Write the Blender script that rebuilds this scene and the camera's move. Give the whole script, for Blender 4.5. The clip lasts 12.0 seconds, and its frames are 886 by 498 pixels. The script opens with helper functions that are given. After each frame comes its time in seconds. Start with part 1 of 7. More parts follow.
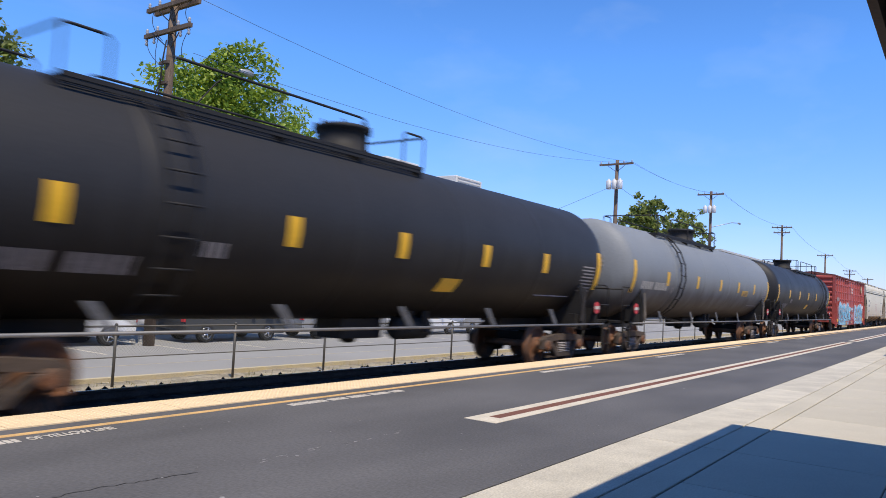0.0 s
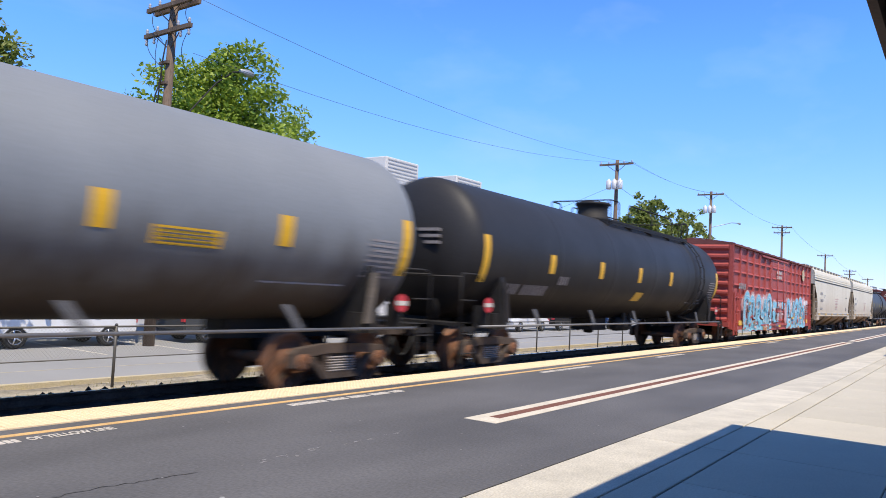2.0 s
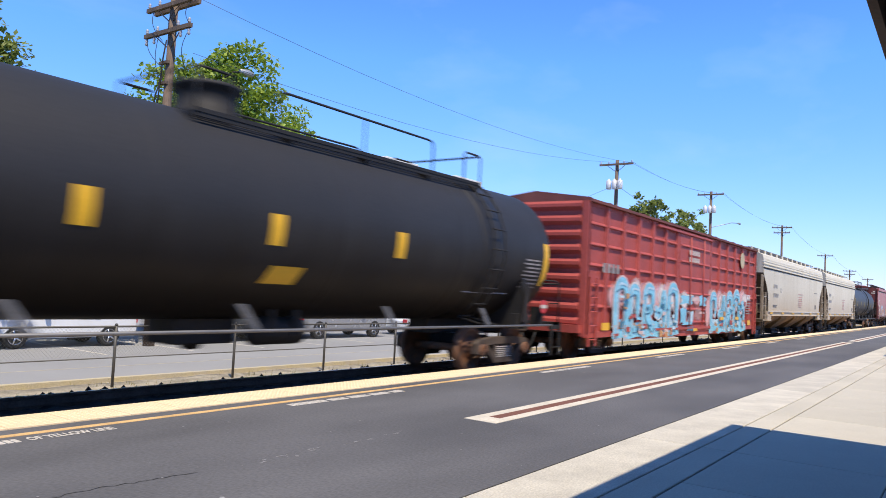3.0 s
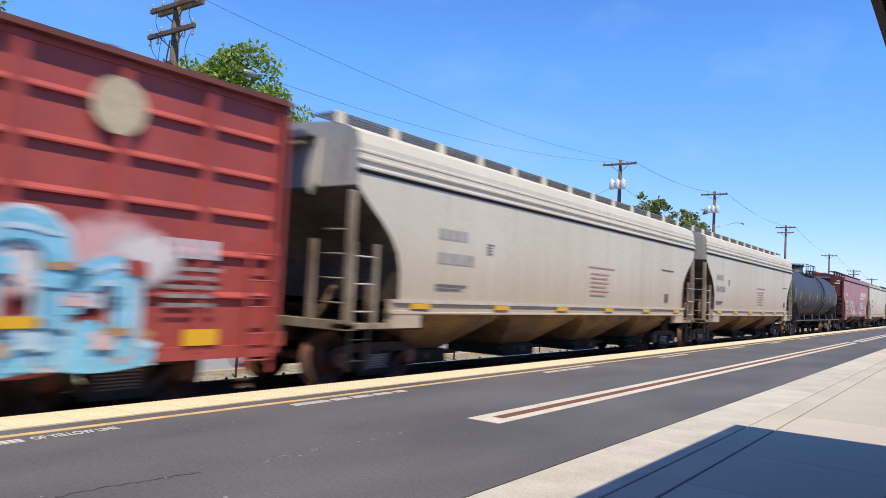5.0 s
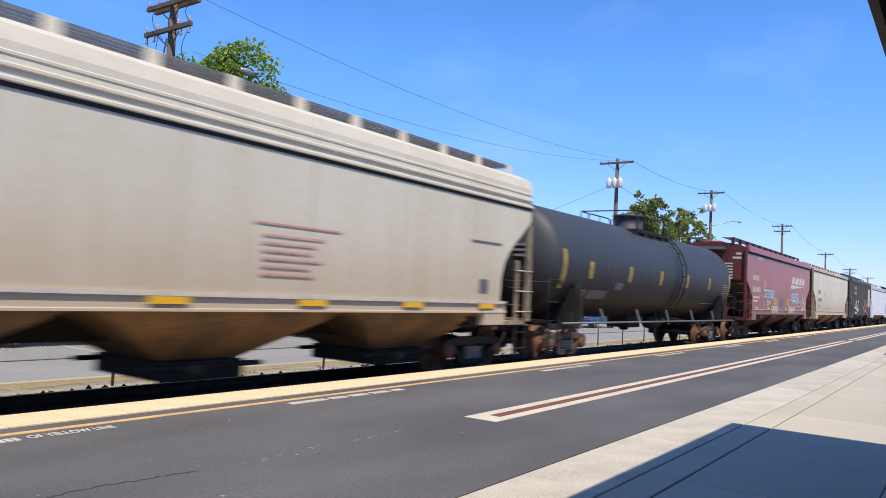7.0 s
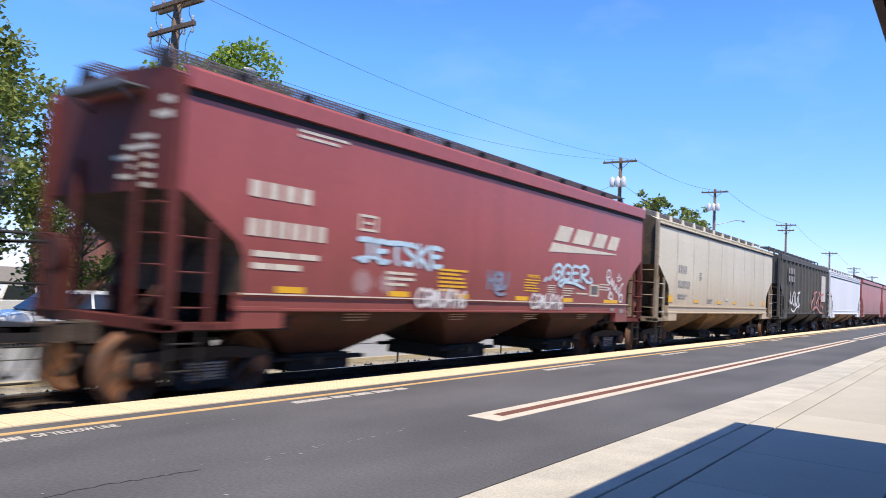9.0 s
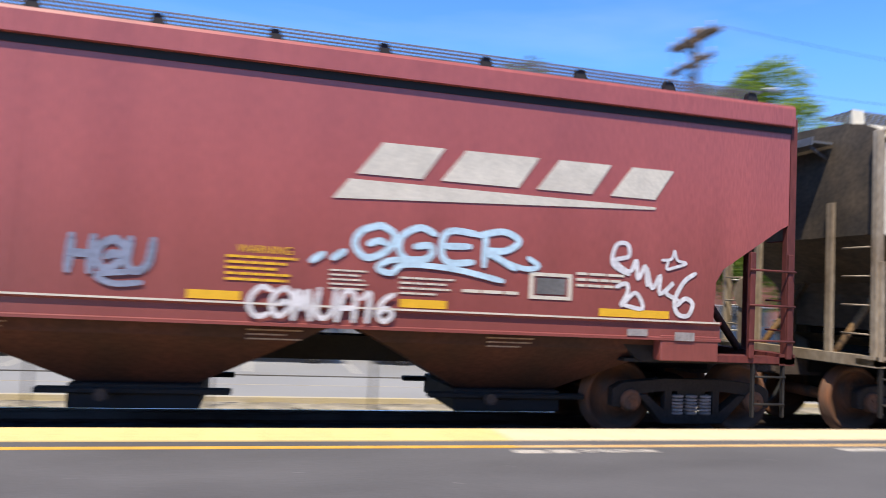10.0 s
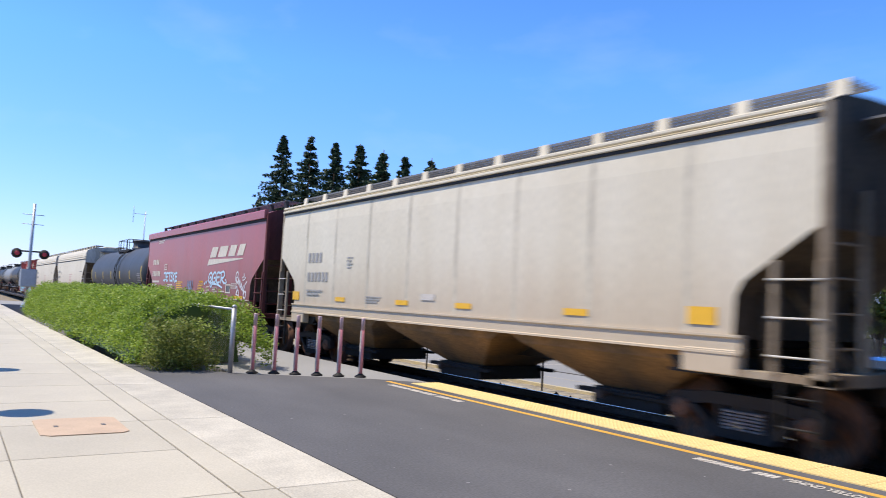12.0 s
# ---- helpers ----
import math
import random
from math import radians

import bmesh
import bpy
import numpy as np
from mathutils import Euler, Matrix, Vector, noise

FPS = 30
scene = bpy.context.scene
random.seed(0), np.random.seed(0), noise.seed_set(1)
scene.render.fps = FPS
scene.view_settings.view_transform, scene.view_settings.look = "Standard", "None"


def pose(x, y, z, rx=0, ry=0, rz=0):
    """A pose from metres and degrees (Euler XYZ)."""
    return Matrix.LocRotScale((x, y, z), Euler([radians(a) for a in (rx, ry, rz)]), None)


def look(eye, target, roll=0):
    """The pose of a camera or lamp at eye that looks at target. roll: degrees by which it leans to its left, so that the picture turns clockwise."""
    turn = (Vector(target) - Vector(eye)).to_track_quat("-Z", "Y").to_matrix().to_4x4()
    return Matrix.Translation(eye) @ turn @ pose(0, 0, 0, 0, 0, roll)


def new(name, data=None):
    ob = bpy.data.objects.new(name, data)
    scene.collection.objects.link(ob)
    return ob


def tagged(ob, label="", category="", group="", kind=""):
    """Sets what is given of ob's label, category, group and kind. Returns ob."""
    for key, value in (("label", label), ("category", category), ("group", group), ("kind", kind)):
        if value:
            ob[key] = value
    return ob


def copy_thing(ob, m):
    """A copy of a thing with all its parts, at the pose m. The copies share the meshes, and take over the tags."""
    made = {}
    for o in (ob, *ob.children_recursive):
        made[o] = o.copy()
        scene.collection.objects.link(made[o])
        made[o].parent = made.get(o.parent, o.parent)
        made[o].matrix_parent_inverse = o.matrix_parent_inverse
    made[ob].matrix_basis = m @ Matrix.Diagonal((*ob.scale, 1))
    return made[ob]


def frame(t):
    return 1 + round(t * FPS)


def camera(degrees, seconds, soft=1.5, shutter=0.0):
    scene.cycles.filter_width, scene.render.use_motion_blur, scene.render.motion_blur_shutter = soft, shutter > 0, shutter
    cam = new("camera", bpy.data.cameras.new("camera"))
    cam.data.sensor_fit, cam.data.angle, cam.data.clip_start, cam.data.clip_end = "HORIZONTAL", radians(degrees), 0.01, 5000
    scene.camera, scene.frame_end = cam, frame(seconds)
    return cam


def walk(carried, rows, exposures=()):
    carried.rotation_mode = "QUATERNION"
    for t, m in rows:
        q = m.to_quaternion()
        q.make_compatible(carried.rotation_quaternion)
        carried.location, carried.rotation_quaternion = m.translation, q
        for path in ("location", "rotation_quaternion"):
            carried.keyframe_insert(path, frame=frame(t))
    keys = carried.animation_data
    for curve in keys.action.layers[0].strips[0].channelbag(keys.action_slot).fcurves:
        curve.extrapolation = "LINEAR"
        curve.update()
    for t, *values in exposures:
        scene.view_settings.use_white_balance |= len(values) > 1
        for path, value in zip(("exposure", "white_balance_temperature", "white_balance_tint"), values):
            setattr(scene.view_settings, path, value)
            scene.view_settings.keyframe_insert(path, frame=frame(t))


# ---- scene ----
cam = camera(62.3, 12.0, soft=0.9, shutter=0.45)
EYE = (0.0, 0.0, 1.474)


def aim(yaw, pitch, roll):
    return pose(*EYE, 90 + pitch, roll, yaw)


walk(cam, [
    (0.0, aim(-54.41, 3.21, -2.90)), (2.6, aim(-54.41, 3.22, -2.90)), (4.4, aim(-54.40, 3.22, -2.90)),
    (5.0, aim(-54.17, 3.21, -2.90)), (5.5, aim(-54.30, 3.21, -2.90)), (6.0, aim(-54.37, 3.21, -2.90)),
    (6.6, aim(-54.39, 3.15, -2.90)), (8.5, aim(-54.39, 3.03, -2.90)), (8.9, aim(-54.32, 3.03, -2.90)),
    (9.1, aim(-53.40, 3.05, -2.95)), (9.2, aim(-51.65, 3.10, -3.05)), (9.5, aim(-41.23, 3.22, -3.05)),
    (9.8, aim(-26.46, 3.26, -2.94)), (10.1, aim(-7.95, 3.50, -2.80)), (10.3, aim(4.98, 3.66, -2.75)),
    (10.5, aim(14.57, 3.86, -3.00)), (10.7, aim(25.78, 3.92, -3.10)), (10.9, aim(36.03, 3.98, -3.02)),
    (11.2, aim(44.60, 4.08, -2.98)), (11.5, aim(50.92, 4.08, -2.85)), (12.0, aim(55.90, 4.26, -2.92)),
], exposures=[(0.0, -0.06), (1.0, 0.16), (2.5, 0.20), (4.5, 0.08), (5.5, -0.02), (6.5, -0.02), (8.5, 0.18), (9.5, 0.28), (10.5, 0.38), (11.0, 0.34), (12.0, 0.15)])

# ---- light ----
SUN_EL, SUN_AZ = 61.0, 211.0  # degrees; azimuth clockwise from +Y
world = bpy.data.worlds.new("sky")
scene.world = world
world.use_nodes = True
wn = world.node_tree.nodes
sky = wn.new("ShaderNodeTexSky")
sky.sky_type = "NISHITA"
sky.sun_disc = False
sky.sun_elevation = radians(SUN_EL)
sky.sun_rotation = radians(SUN_AZ)
sky.air_density, sky.dust_density, sky.ozone_density = 1.0, 0.2, 1.5
deepen = wn.new("ShaderNodeHueSaturation")
deepen.inputs["Saturation"].default_value = 1.1
world.node_tree.links.new(sky.outputs[0], deepen.inputs["Color"])
tint = wn.new("ShaderNodeMix")
tint.data_type, tint.blend_type = "RGBA", "MULTIPLY"
tint.inputs[0].default_value = 1.0
world.node_tree.links.new(deepen.outputs[0], tint.inputs[6])
# thin streaks of high cloud
wco = wn.new("ShaderNodeTexCoord")
rise = wn.new("ShaderNodeSeparateXYZ")
world.node_tree.links.new(wco.outputs["Generated"], rise.inputs[0])
depth = wn.new("ShaderNodeValToRGB")  # paler towards the horizon
depth.color_ramp.elements[0].position, depth.color_ramp.elements[1].position = 0.02, 0.30
depth.color_ramp.elements[0].color, depth.color_ramp.elements[1].color = (0.83, 0.92, 1.57, 1), (0.80, 1.25, 1.87, 1)
zen = depth.color_ramp.elements.new(0.80)  # deeper overhead
zen.color = (0.50, 0.78, 1.12, 1)
world.node_tree.links.new(rise.outputs[2], depth.inputs[0])
world.node_tree.links.new(depth.outputs[0], tint.inputs[7])
wmap = wn.new("ShaderNodeMapping")
wmap.inputs["Scale"].default_value = (1.2, 4.5, 9.0)
wmap.inputs["Rotation"].default_value = (0.0, 0.35, 0.5)
wisp = wn.new("ShaderNodeTexNoise")
wisp.inputs["Scale"].default_value, wisp.inputs["Detail"].default_value = 1.6, 7
wrange = wn.new("ShaderNodeMapRange")
wrange.inputs["From Min"].default_value, wrange.inputs["From Max"].default_value = 0.54, 0.80
wrange.inputs["To Max"].default_value = 0.13
haze = wn.new("ShaderNodeMix")
haze.data_type = "RGBA"
haze.inputs[7].default_value = (5.5, 6.4, 7.4, 1)
wl = world.node_tree.links
wl.new(wco.outputs["Generated"], wmap.inputs[0])
wl.new(wmap.outputs[0], wisp.inputs["Vector"])
wl.new(wisp.outputs[0], wrange.inputs[0])
wl.new(wrange.outputs[0], haze.inputs[0])
wl.new(tint.outputs[2], haze.inputs[6])
wl.new(haze.outputs[2], wn["Background"].inputs[0])
wn["Background"].inputs[1].default_value = 0.13
sun_data = bpy.data.lights.new("sun", "SUN")
sun_data.energy, sun_data.angle, sun_data.color = 4.9, radians(0.53), (1.0, 0.885, 0.72)
sun = new("sun", sun_data)
_az, _el = radians(SUN_AZ), radians(SUN_EL)
SUN_DIR = Vector((math.sin(_az) * math.cos(_el), math.cos(_az) * math.cos(_el), math.sin(_el)))
sun.matrix_world = look(SUN_DIR * 50, (0, 0, 0))
scene.view_settings.exposure = 0.0

# ---- materials ----
def material(name, base, rough=0.7, metal=0.0, var=0.25, scale=2.0, grain=60.0, bump=0.15, tint=None, spec=0.4,
             stretch=(1, 1, 1), rand=0.0, dirt_shade=None):
    """A surface whose colour varies at two scales, with fine relief. tint: a second colour for the stains."""
    m = bpy.data.materials.new(name)
    m.use_nodes = True
    nt = m.node_tree
    n, l = nt.nodes, nt.links
    bsdf = n["Principled BSDF"]
    co = n.new("ShaderNodeTexCoord")
    mp = n.new("ShaderNodeMapping")
    mp.inputs["Scale"].default_value = stretch
    l.new(co.outputs["Object"], mp.inputs[0])
    big = n.new("ShaderNodeTexNoise")
    big.inputs["Scale"].default_value, big.inputs["Detail"].default_value = scale, 6
    fine = n.new("ShaderNodeTexNoise")
    fine.inputs["Scale"].default_value, fine.inputs["Detail"].default_value = grain, 3
    for t in (big, fine):
        l.new(mp.outputs[0], t.inputs["Vector"])
    ramp = n.new("ShaderNodeValToRGB")
    ramp.color_ramp.elements[0].position, ramp.color_ramp.elements[1].position = 0.32, 0.68
    other = tint or tuple(c * (1 - var) for c in base)
    ramp.color_ramp.elements[0].color = (*other, 1)
    ramp.color_ramp.elements[1].color = (*base, 1)
    l.new(big.outputs[0], ramp.inputs[0])
    hsv = n.new("ShaderNodeHueSaturation")
    val = n.new("ShaderNodeMapRange")
    val.inputs["To Min"].default_value, val.inputs["To Max"].default_value = 1 - var * 0.6, 1 + var * 0.6
    val.inputs["From Min"].default_value, val.inputs["From Max"].default_value = 0.3, 0.7
    l.new(fine.outputs[0], val.inputs[0])
    if rand:
        info = n.new("ShaderNodeObjectInfo")
        rr = n.new("ShaderNodeMapRange")
        rr.inputs["To Min"].default_value, rr.inputs["To Max"].default_value = 1 - rand, 1 + rand
        l.new(info.outputs["Random"], rr.inputs[0])
        mul = n.new("ShaderNodeMath")
        mul.operation = "MULTIPLY"
        l.new(val.outputs[0], mul.inputs[0])
        l.new(rr.outputs[0], mul.inputs[1])
        l.new(mul.outputs[0], hsv.inputs["Value"])
    else:
        l.new(val.outputs[0], hsv.inputs["Value"])
    l.new(ramp.outputs[0], hsv.inputs["Color"])
    colour = hsv.outputs[0]
    if dirt_shade:  # road dust, and shade painted into low sides: colour, upper and lower height, amount
        low_colour, hi, lo, amount = dirt_shade
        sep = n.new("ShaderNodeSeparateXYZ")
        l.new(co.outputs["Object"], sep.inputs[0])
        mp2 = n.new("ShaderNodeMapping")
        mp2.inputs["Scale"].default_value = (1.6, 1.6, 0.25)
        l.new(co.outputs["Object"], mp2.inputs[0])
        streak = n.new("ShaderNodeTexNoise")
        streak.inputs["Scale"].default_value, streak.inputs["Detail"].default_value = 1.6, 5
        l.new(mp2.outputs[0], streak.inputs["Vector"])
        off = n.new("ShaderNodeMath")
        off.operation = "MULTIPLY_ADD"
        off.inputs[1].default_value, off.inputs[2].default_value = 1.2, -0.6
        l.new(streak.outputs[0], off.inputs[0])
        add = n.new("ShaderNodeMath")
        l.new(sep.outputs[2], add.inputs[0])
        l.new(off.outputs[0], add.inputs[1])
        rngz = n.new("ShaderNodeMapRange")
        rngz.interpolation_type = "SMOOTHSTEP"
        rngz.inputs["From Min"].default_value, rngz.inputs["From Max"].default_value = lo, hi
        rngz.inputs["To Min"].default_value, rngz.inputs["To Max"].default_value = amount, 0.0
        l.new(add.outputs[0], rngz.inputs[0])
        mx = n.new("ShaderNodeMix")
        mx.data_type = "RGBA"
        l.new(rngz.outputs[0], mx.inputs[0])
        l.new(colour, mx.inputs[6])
        mx.inputs[7].default_value = (*low_colour, 1)
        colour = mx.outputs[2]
    l.new(colour, bsdf.inputs["Base Color"])
    bsdf.inputs["Metallic"].default_value = metal
    bsdf.inputs["Specular IOR Level"].default_value = spec
    rg = n.new("ShaderNodeMapRange")
    rg.inputs["To Min"].default_value, rg.inputs["To Max"].default_value = max(0.03, rough - 0.12), min(1, rough + 0.12)
    l.new(big.outputs[0], rg.inputs[0])
    l.new(rg.outputs[0], bsdf.inputs["Roughness"])
    if bump:
        b = n.new("ShaderNodeBump")
        b.inputs["Strength"].default_value, b.inputs["Distance"].default_value = bump, 0.01
        l.new(fine.outputs[0], b.inputs["Height"])
        l.new(b.outputs[0], bsdf.inputs["Normal"])
    return m


ASPHALT = material("asphalt", (0.125, 0.124, 0.130), 0.85, var=0.32, scale=0.8, grain=55, bump=0.4, stretch=(0.45, 1, 1))
LOT = material("lot_asphalt", (0.30, 0.30, 0.30), 0.9, var=0.12, scale=0.3, grain=60, bump=0.2)
CONCRETE = material("concrete", (0.53, 0.49, 0.40), 0.85, var=0.16, rand=0.05, scale=0.7, grain=70, bump=0.15)
CURB_CONCRETE = material("worn_concrete", (0.60, 0.56, 0.47), 0.85, var=0.28, rand=0.06, scale=1.6, grain=60, bump=0.2)
YELLOW = material("tactile_yellow", (0.86, 0.64, 0.28), 0.7, var=0.15, scale=1.5, grain=50, bump=0.1, rand=0.05)
YELLOW_FADED = material("yellow_faded", (0.80, 0.62, 0.40), 0.8, var=0.12, scale=3, grain=60)
LINE_FADED = material("line_faded", (0.72, 0.46, 0.20), 0.8, var=0.25, scale=4, grain=60)
LINE_YELLOW = material("line_yellow", (0.72, 0.40, 0.07), 0.7, var=0.2, scale=4, grain=60)
PAINT_WHITE = material("road_paint", (0.62, 0.575, 0.51), 0.75, var=0.25, scale=6, grain=50)
STRIP_RED = material("strip_red", (0.20, 0.085, 0.06), 0.85, var=0.25, scale=2, grain=60)
BALLAST = material("ballast", (0.028, 0.025, 0.023), 0.95, var=0.5, scale=6, grain=25, bump=1.0)
DIRT = material("dirt_shade", (0.30, 0.25, 0.18), 0.95, var=0.4, scale=2, grain=30, bump=0.6)
RAIL = material("rail_steel", (0.16, 0.12, 0.10), 0.5, 0.6, var=0.3, scale=4, grain=40)
RAIL_TOP = material("rail_head", (0.6, 0.6, 0.6), 0.25, 1.0, var=0.1, scale=4, grain=40, bump=0)
WOOD = material("weathered_wood", (0.17, 0.12, 0.085), 0.9, var=0.4, scale=3, grain=30, bump=0.5, stretch=(1, 1, 0.15))
TIE_WOOD = material("tie_wood", (0.07, 0.055, 0.045), 0.95, var=0.4, scale=3, grain=30, bump=0.5)
GALV = material("galvanised_steel", (0.42, 0.43, 0.44), 0.5, 0.7, var=0.15, scale=8, grain=60, bump=0.05)
FENCE_STEEL = material("fence_steel", (0.13, 0.125, 0.12), 0.6, 0.4, var=0.2, scale=8, grain=60, bump=0.05)
# tanks: the low colour mixes road dust with shade painted on the belly
TANK_BLACK = material("tank_black", (0.026, 0.026, 0.028), 0.52, var=0.25, scale=0.7, grain=25, bump=0.05, tint=(0.031, 0.029, 0.028), spec=0.25, dirt_shade=((0.012, 0.010, 0.009), 2.9, 1.4, 0.9))
TANK_GREY = material("tank_grey", (0.215, 0.228, 0.238), 0.58, var=0.12, scale=0.6, grain=25, bump=0.05, dirt_shade=((0.055, 0.040, 0.030), 2.6, 1.3, 0.9))
TANK_BLUE = material("tank_dark_grey", (0.050, 0.055, 0.062), 0.55, var=0.2, scale=0.6, grain=25, bump=0.05, dirt_shade=((0.016, 0.013, 0.011), 2.9, 1.4, 0.9))
HOPPER_TAN = material("hopper_tan", (0.67, 0.615, 0.49), 0.6, var=0.18, scale=0.5, grain=20, bump=0.05, tint=(0.60, 0.535, 0.40), dirt_shade=((0.42, 0.31, 0.20), 2.9, 1.2, 0.6), stretch=(2, 1, 0.4))
# red: lower half painted darker, for dust and weaker sky reflection
HOPPER_RED = material("hopper_red", (0.40, 0.100, 0.086), 0.36, var=0.2, scale=0.6, grain=20, bump=0.04, spec=0.5, dirt_shade=((0.14, 0.050, 0.042), 3.1, 1.2, 0.55), stretch=(2, 1, 0.4))
HOPPER_GREEN = material("hopper_dark", (0.10, 0.095, 0.085), 0.7, var=0.3, scale=0.6, grain=20, bump=0.05, stretch=(2, 1, 0.4))
HOPPER_WHITE = material("hopper_white", (0.70, 0.71, 0.72), 0.6, var=0.1, scale=0.5, grain=20, bump=0.05, stretch=(2, 1, 0.4))
BOX_RED = material("boxcar_red", (0.43, 0.082, 0.066), 0.6, var=0.22, scale=0.8, grain=20, bump=0.05, stretch=(2, 1, 0.5))
TRUCK = material("truck_iron", (0.10, 0.075, 0.06), 0.8, 0.1, var=0.4, scale=5, grain=30, bump=0.3)
DARK_IRON = material("dark_iron", (0.028, 0.026, 0.025), 0.7, 0.2, var=0.3, scale=5, grain=30, bump=0.2)
REFLECT = material("reflector_yellow", (0.80, 0.45, 0.03), 0.45, var=0.1, scale=8, grain=60, bump=0.03)

WHEEL_RUST = material("wheel_rust", (0.27, 0.115, 0.055), 0.75, 0.3, var=0.4, scale=5, grain=30, bump=0.2, tint=(0.10, 0.075, 0.06))
SPRING = material("spring_steel", (0.42, 0.38, 0.36), 0.6, 0.3, var=0.3, scale=5, grain=30)
RUBBER = material("rubber", (0.02, 0.02, 0.02), 0.8, var=0.2, scale=5, grain=30)
GALV_DARK = material("walkway_steel", (0.22, 0.22, 0.225), 0.6, 0.5, var=0.25, scale=6, grain=40)
ROOF_STEEL = material("roof_steel", (0.20, 0.065, 0.055), 0.8, var=0.35, scale=1.5, grain=30)
FADED = material("faded_lettering", (0.34, 0.31, 0.30), 0.8, var=0.3, scale=6, grain=30)
CREAM = material("cream_lettering", (0.66, 0.60, 0.49), 0.7, var=0.15, scale=4, grain=30)
EMBLEM = material("emblem_cream", (0.58, 0.47, 0.30), 0.7, var=0.2, scale=6, grain=30)
INK = material("dark_lettering", (0.16, 0.155, 0.15), 0.7, var=0.3, scale=6, grain=30)
INK_GREY = material("grey_lettering", (0.38, 0.37, 0.355), 0.7, var=0.3, scale=6, grain=30)
PATCH_OLD = material("old_patch", (0.44, 0.32, 0.08), 0.7, var=0.3, scale=6, grain=30, tint=(0.24, 0.18, 0.06))
# red end sheets and posts darkened, for the shade they stand in
END_RED_SHADE = material("end_red_shade", (0.15, 0.032, 0.027), 0.7, var=0.3, scale=1.2, grain=16, bump=0.06, tint=(0.08, 0.022, 0.018), stretch=(1, 2, 0.4))
TRUCK_DARK = material("truck_dark", (0.036, 0.030, 0.027), 0.75, 0.2, var=0.4, scale=5, grain=30, bump=0.3)
POST_TAN = material("post_tan", (0.36, 0.30, 0.22), 0.75, var=0.35, scale=2.5, grain=20, bump=0.1, tint=(0.20, 0.145, 0.09), stretch=(1, 1, 0.4))
END_TAN = material("end_tan", (0.50, 0.47, 0.41), 0.75, var=0.3, scale=1.3, grain=14, bump=0.08, tint=(0.30, 0.27, 0.22), stretch=(1, 2, 0.35))
# deep brown painted on hopper ends in place of their shade
END_SHADE = material("end_shade", (0.13, 0.095, 0.06), 0.85, var=0.45, scale=1.5, grain=16, bump=0.1, tint=(0.05, 0.04, 0.03))
LETTER_TAN = material("tan_lettering", (0.50, 0.36, 0.22), 0.7, var=0.3, scale=6, grain=30)
SIGN_RED = material("sign_red", (0.55, 0.05, 0.06), 0.5, var=0.15, scale=6, grain=30)
SPRAY_PINK = material("spray_pink", (0.50, 0.24, 0.21), 0.7, var=0.25, scale=3, grain=20, tint=(0.50, 0.16, 0.14))
SPRAY_BLUE = material("spray_blue", (0.26, 0.62, 0.80), 0.7, var=0.25, scale=3, grain=20)
SPRAY_PALE = material("spray_pale_pink", (0.70, 0.52, 0.50), 0.7, var=0.2, scale=4, grain=20)
SPRAY_SKY = material("spray_sky", (0.52, 0.70, 0.80), 0.7, var=0.2, scale=5, grain=20)
SPRAY_WHITE = material("spray_white", (0.72, 0.70, 0.70), 0.7, var=0.2, scale=5, grain=20)
SPRAY_DEEP = material("spray_deep_blue", (0.06, 0.22, 0.34), 0.7, var=0.3, scale=4, grain=20)
SPRAY_ORANGE = material("spray_orange", (0.55, 0.30, 0.14), 0.7, var=0.25, scale=4, grain=20)
SPRAY_RED = material("spray_red", (0.62, 0.33, 0.29), 0.7, var=0.2, scale=4, grain=20)
SPRAY_DIM = material("spray_dim", (0.24, 0.27, 0.36), 0.7, var=0.25, scale=4, grain=20)
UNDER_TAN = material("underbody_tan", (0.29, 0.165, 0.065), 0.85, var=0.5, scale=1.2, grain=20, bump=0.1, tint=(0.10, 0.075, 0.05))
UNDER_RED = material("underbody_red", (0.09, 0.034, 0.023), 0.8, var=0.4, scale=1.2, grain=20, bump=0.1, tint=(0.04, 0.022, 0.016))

COVER_TAN = material("cover_tan", (0.56, 0.42, 0.30), 0.85, var=0.12, scale=4, grain=60)
JOINT = material("joint_shadow", (0.16, 0.15, 0.14), 0.95, var=0.2, scale=4, grain=60)
CRACK = material("crack_tar", (0.03, 0.03, 0.032), 0.8, var=0.3, scale=8, grain=60)
FLECK = material("pale_flecks", (0.34, 0.33, 0.34), 0.85, var=0.3, scale=8, grain=60)
CURB_YELLOW = material("kerb_yellow", (0.52, 0.44, 0.26), 0.85, var=0.3, scale=2, grain=40, tint=(0.45, 0.40, 0.32))
GRAVEL = material("pale_gravel", (0.42, 0.37, 0.28), 0.95, var=0.45, scale=2.5, grain=28, bump=0.8)
POST_RED = material("post_red", (0.82, 0.31, 0.32), 0.55, var=0.15, scale=5, grain=40)
SLEEVE = material("reflective_sleeve", (0.60, 0.42, 0.42), 0.45, var=0.2, scale=8, grain=60)
INSULATOR = material("insulator", (0.45, 0.45, 0.46), 0.3, var=0.1, scale=8, grain=60, bump=0)
TRANSFORMER = material("transformer_grey", (0.62, 0.63, 0.64), 0.5, var=0.1, scale=4, grain=40)
CONDUIT = material("conduit", (0.60, 0.60, 0.60), 0.5, var=0.1, scale=4, grain=40)
WIRE = material("wire", (0.05, 0.05, 0.055), 0.6, var=0.1, scale=4, grain=40, bump=0)
WALL_PALE = material("pale_wall", (0.62, 0.60, 0.56), 0.85, var=0.1, scale=0.5, grain=20)
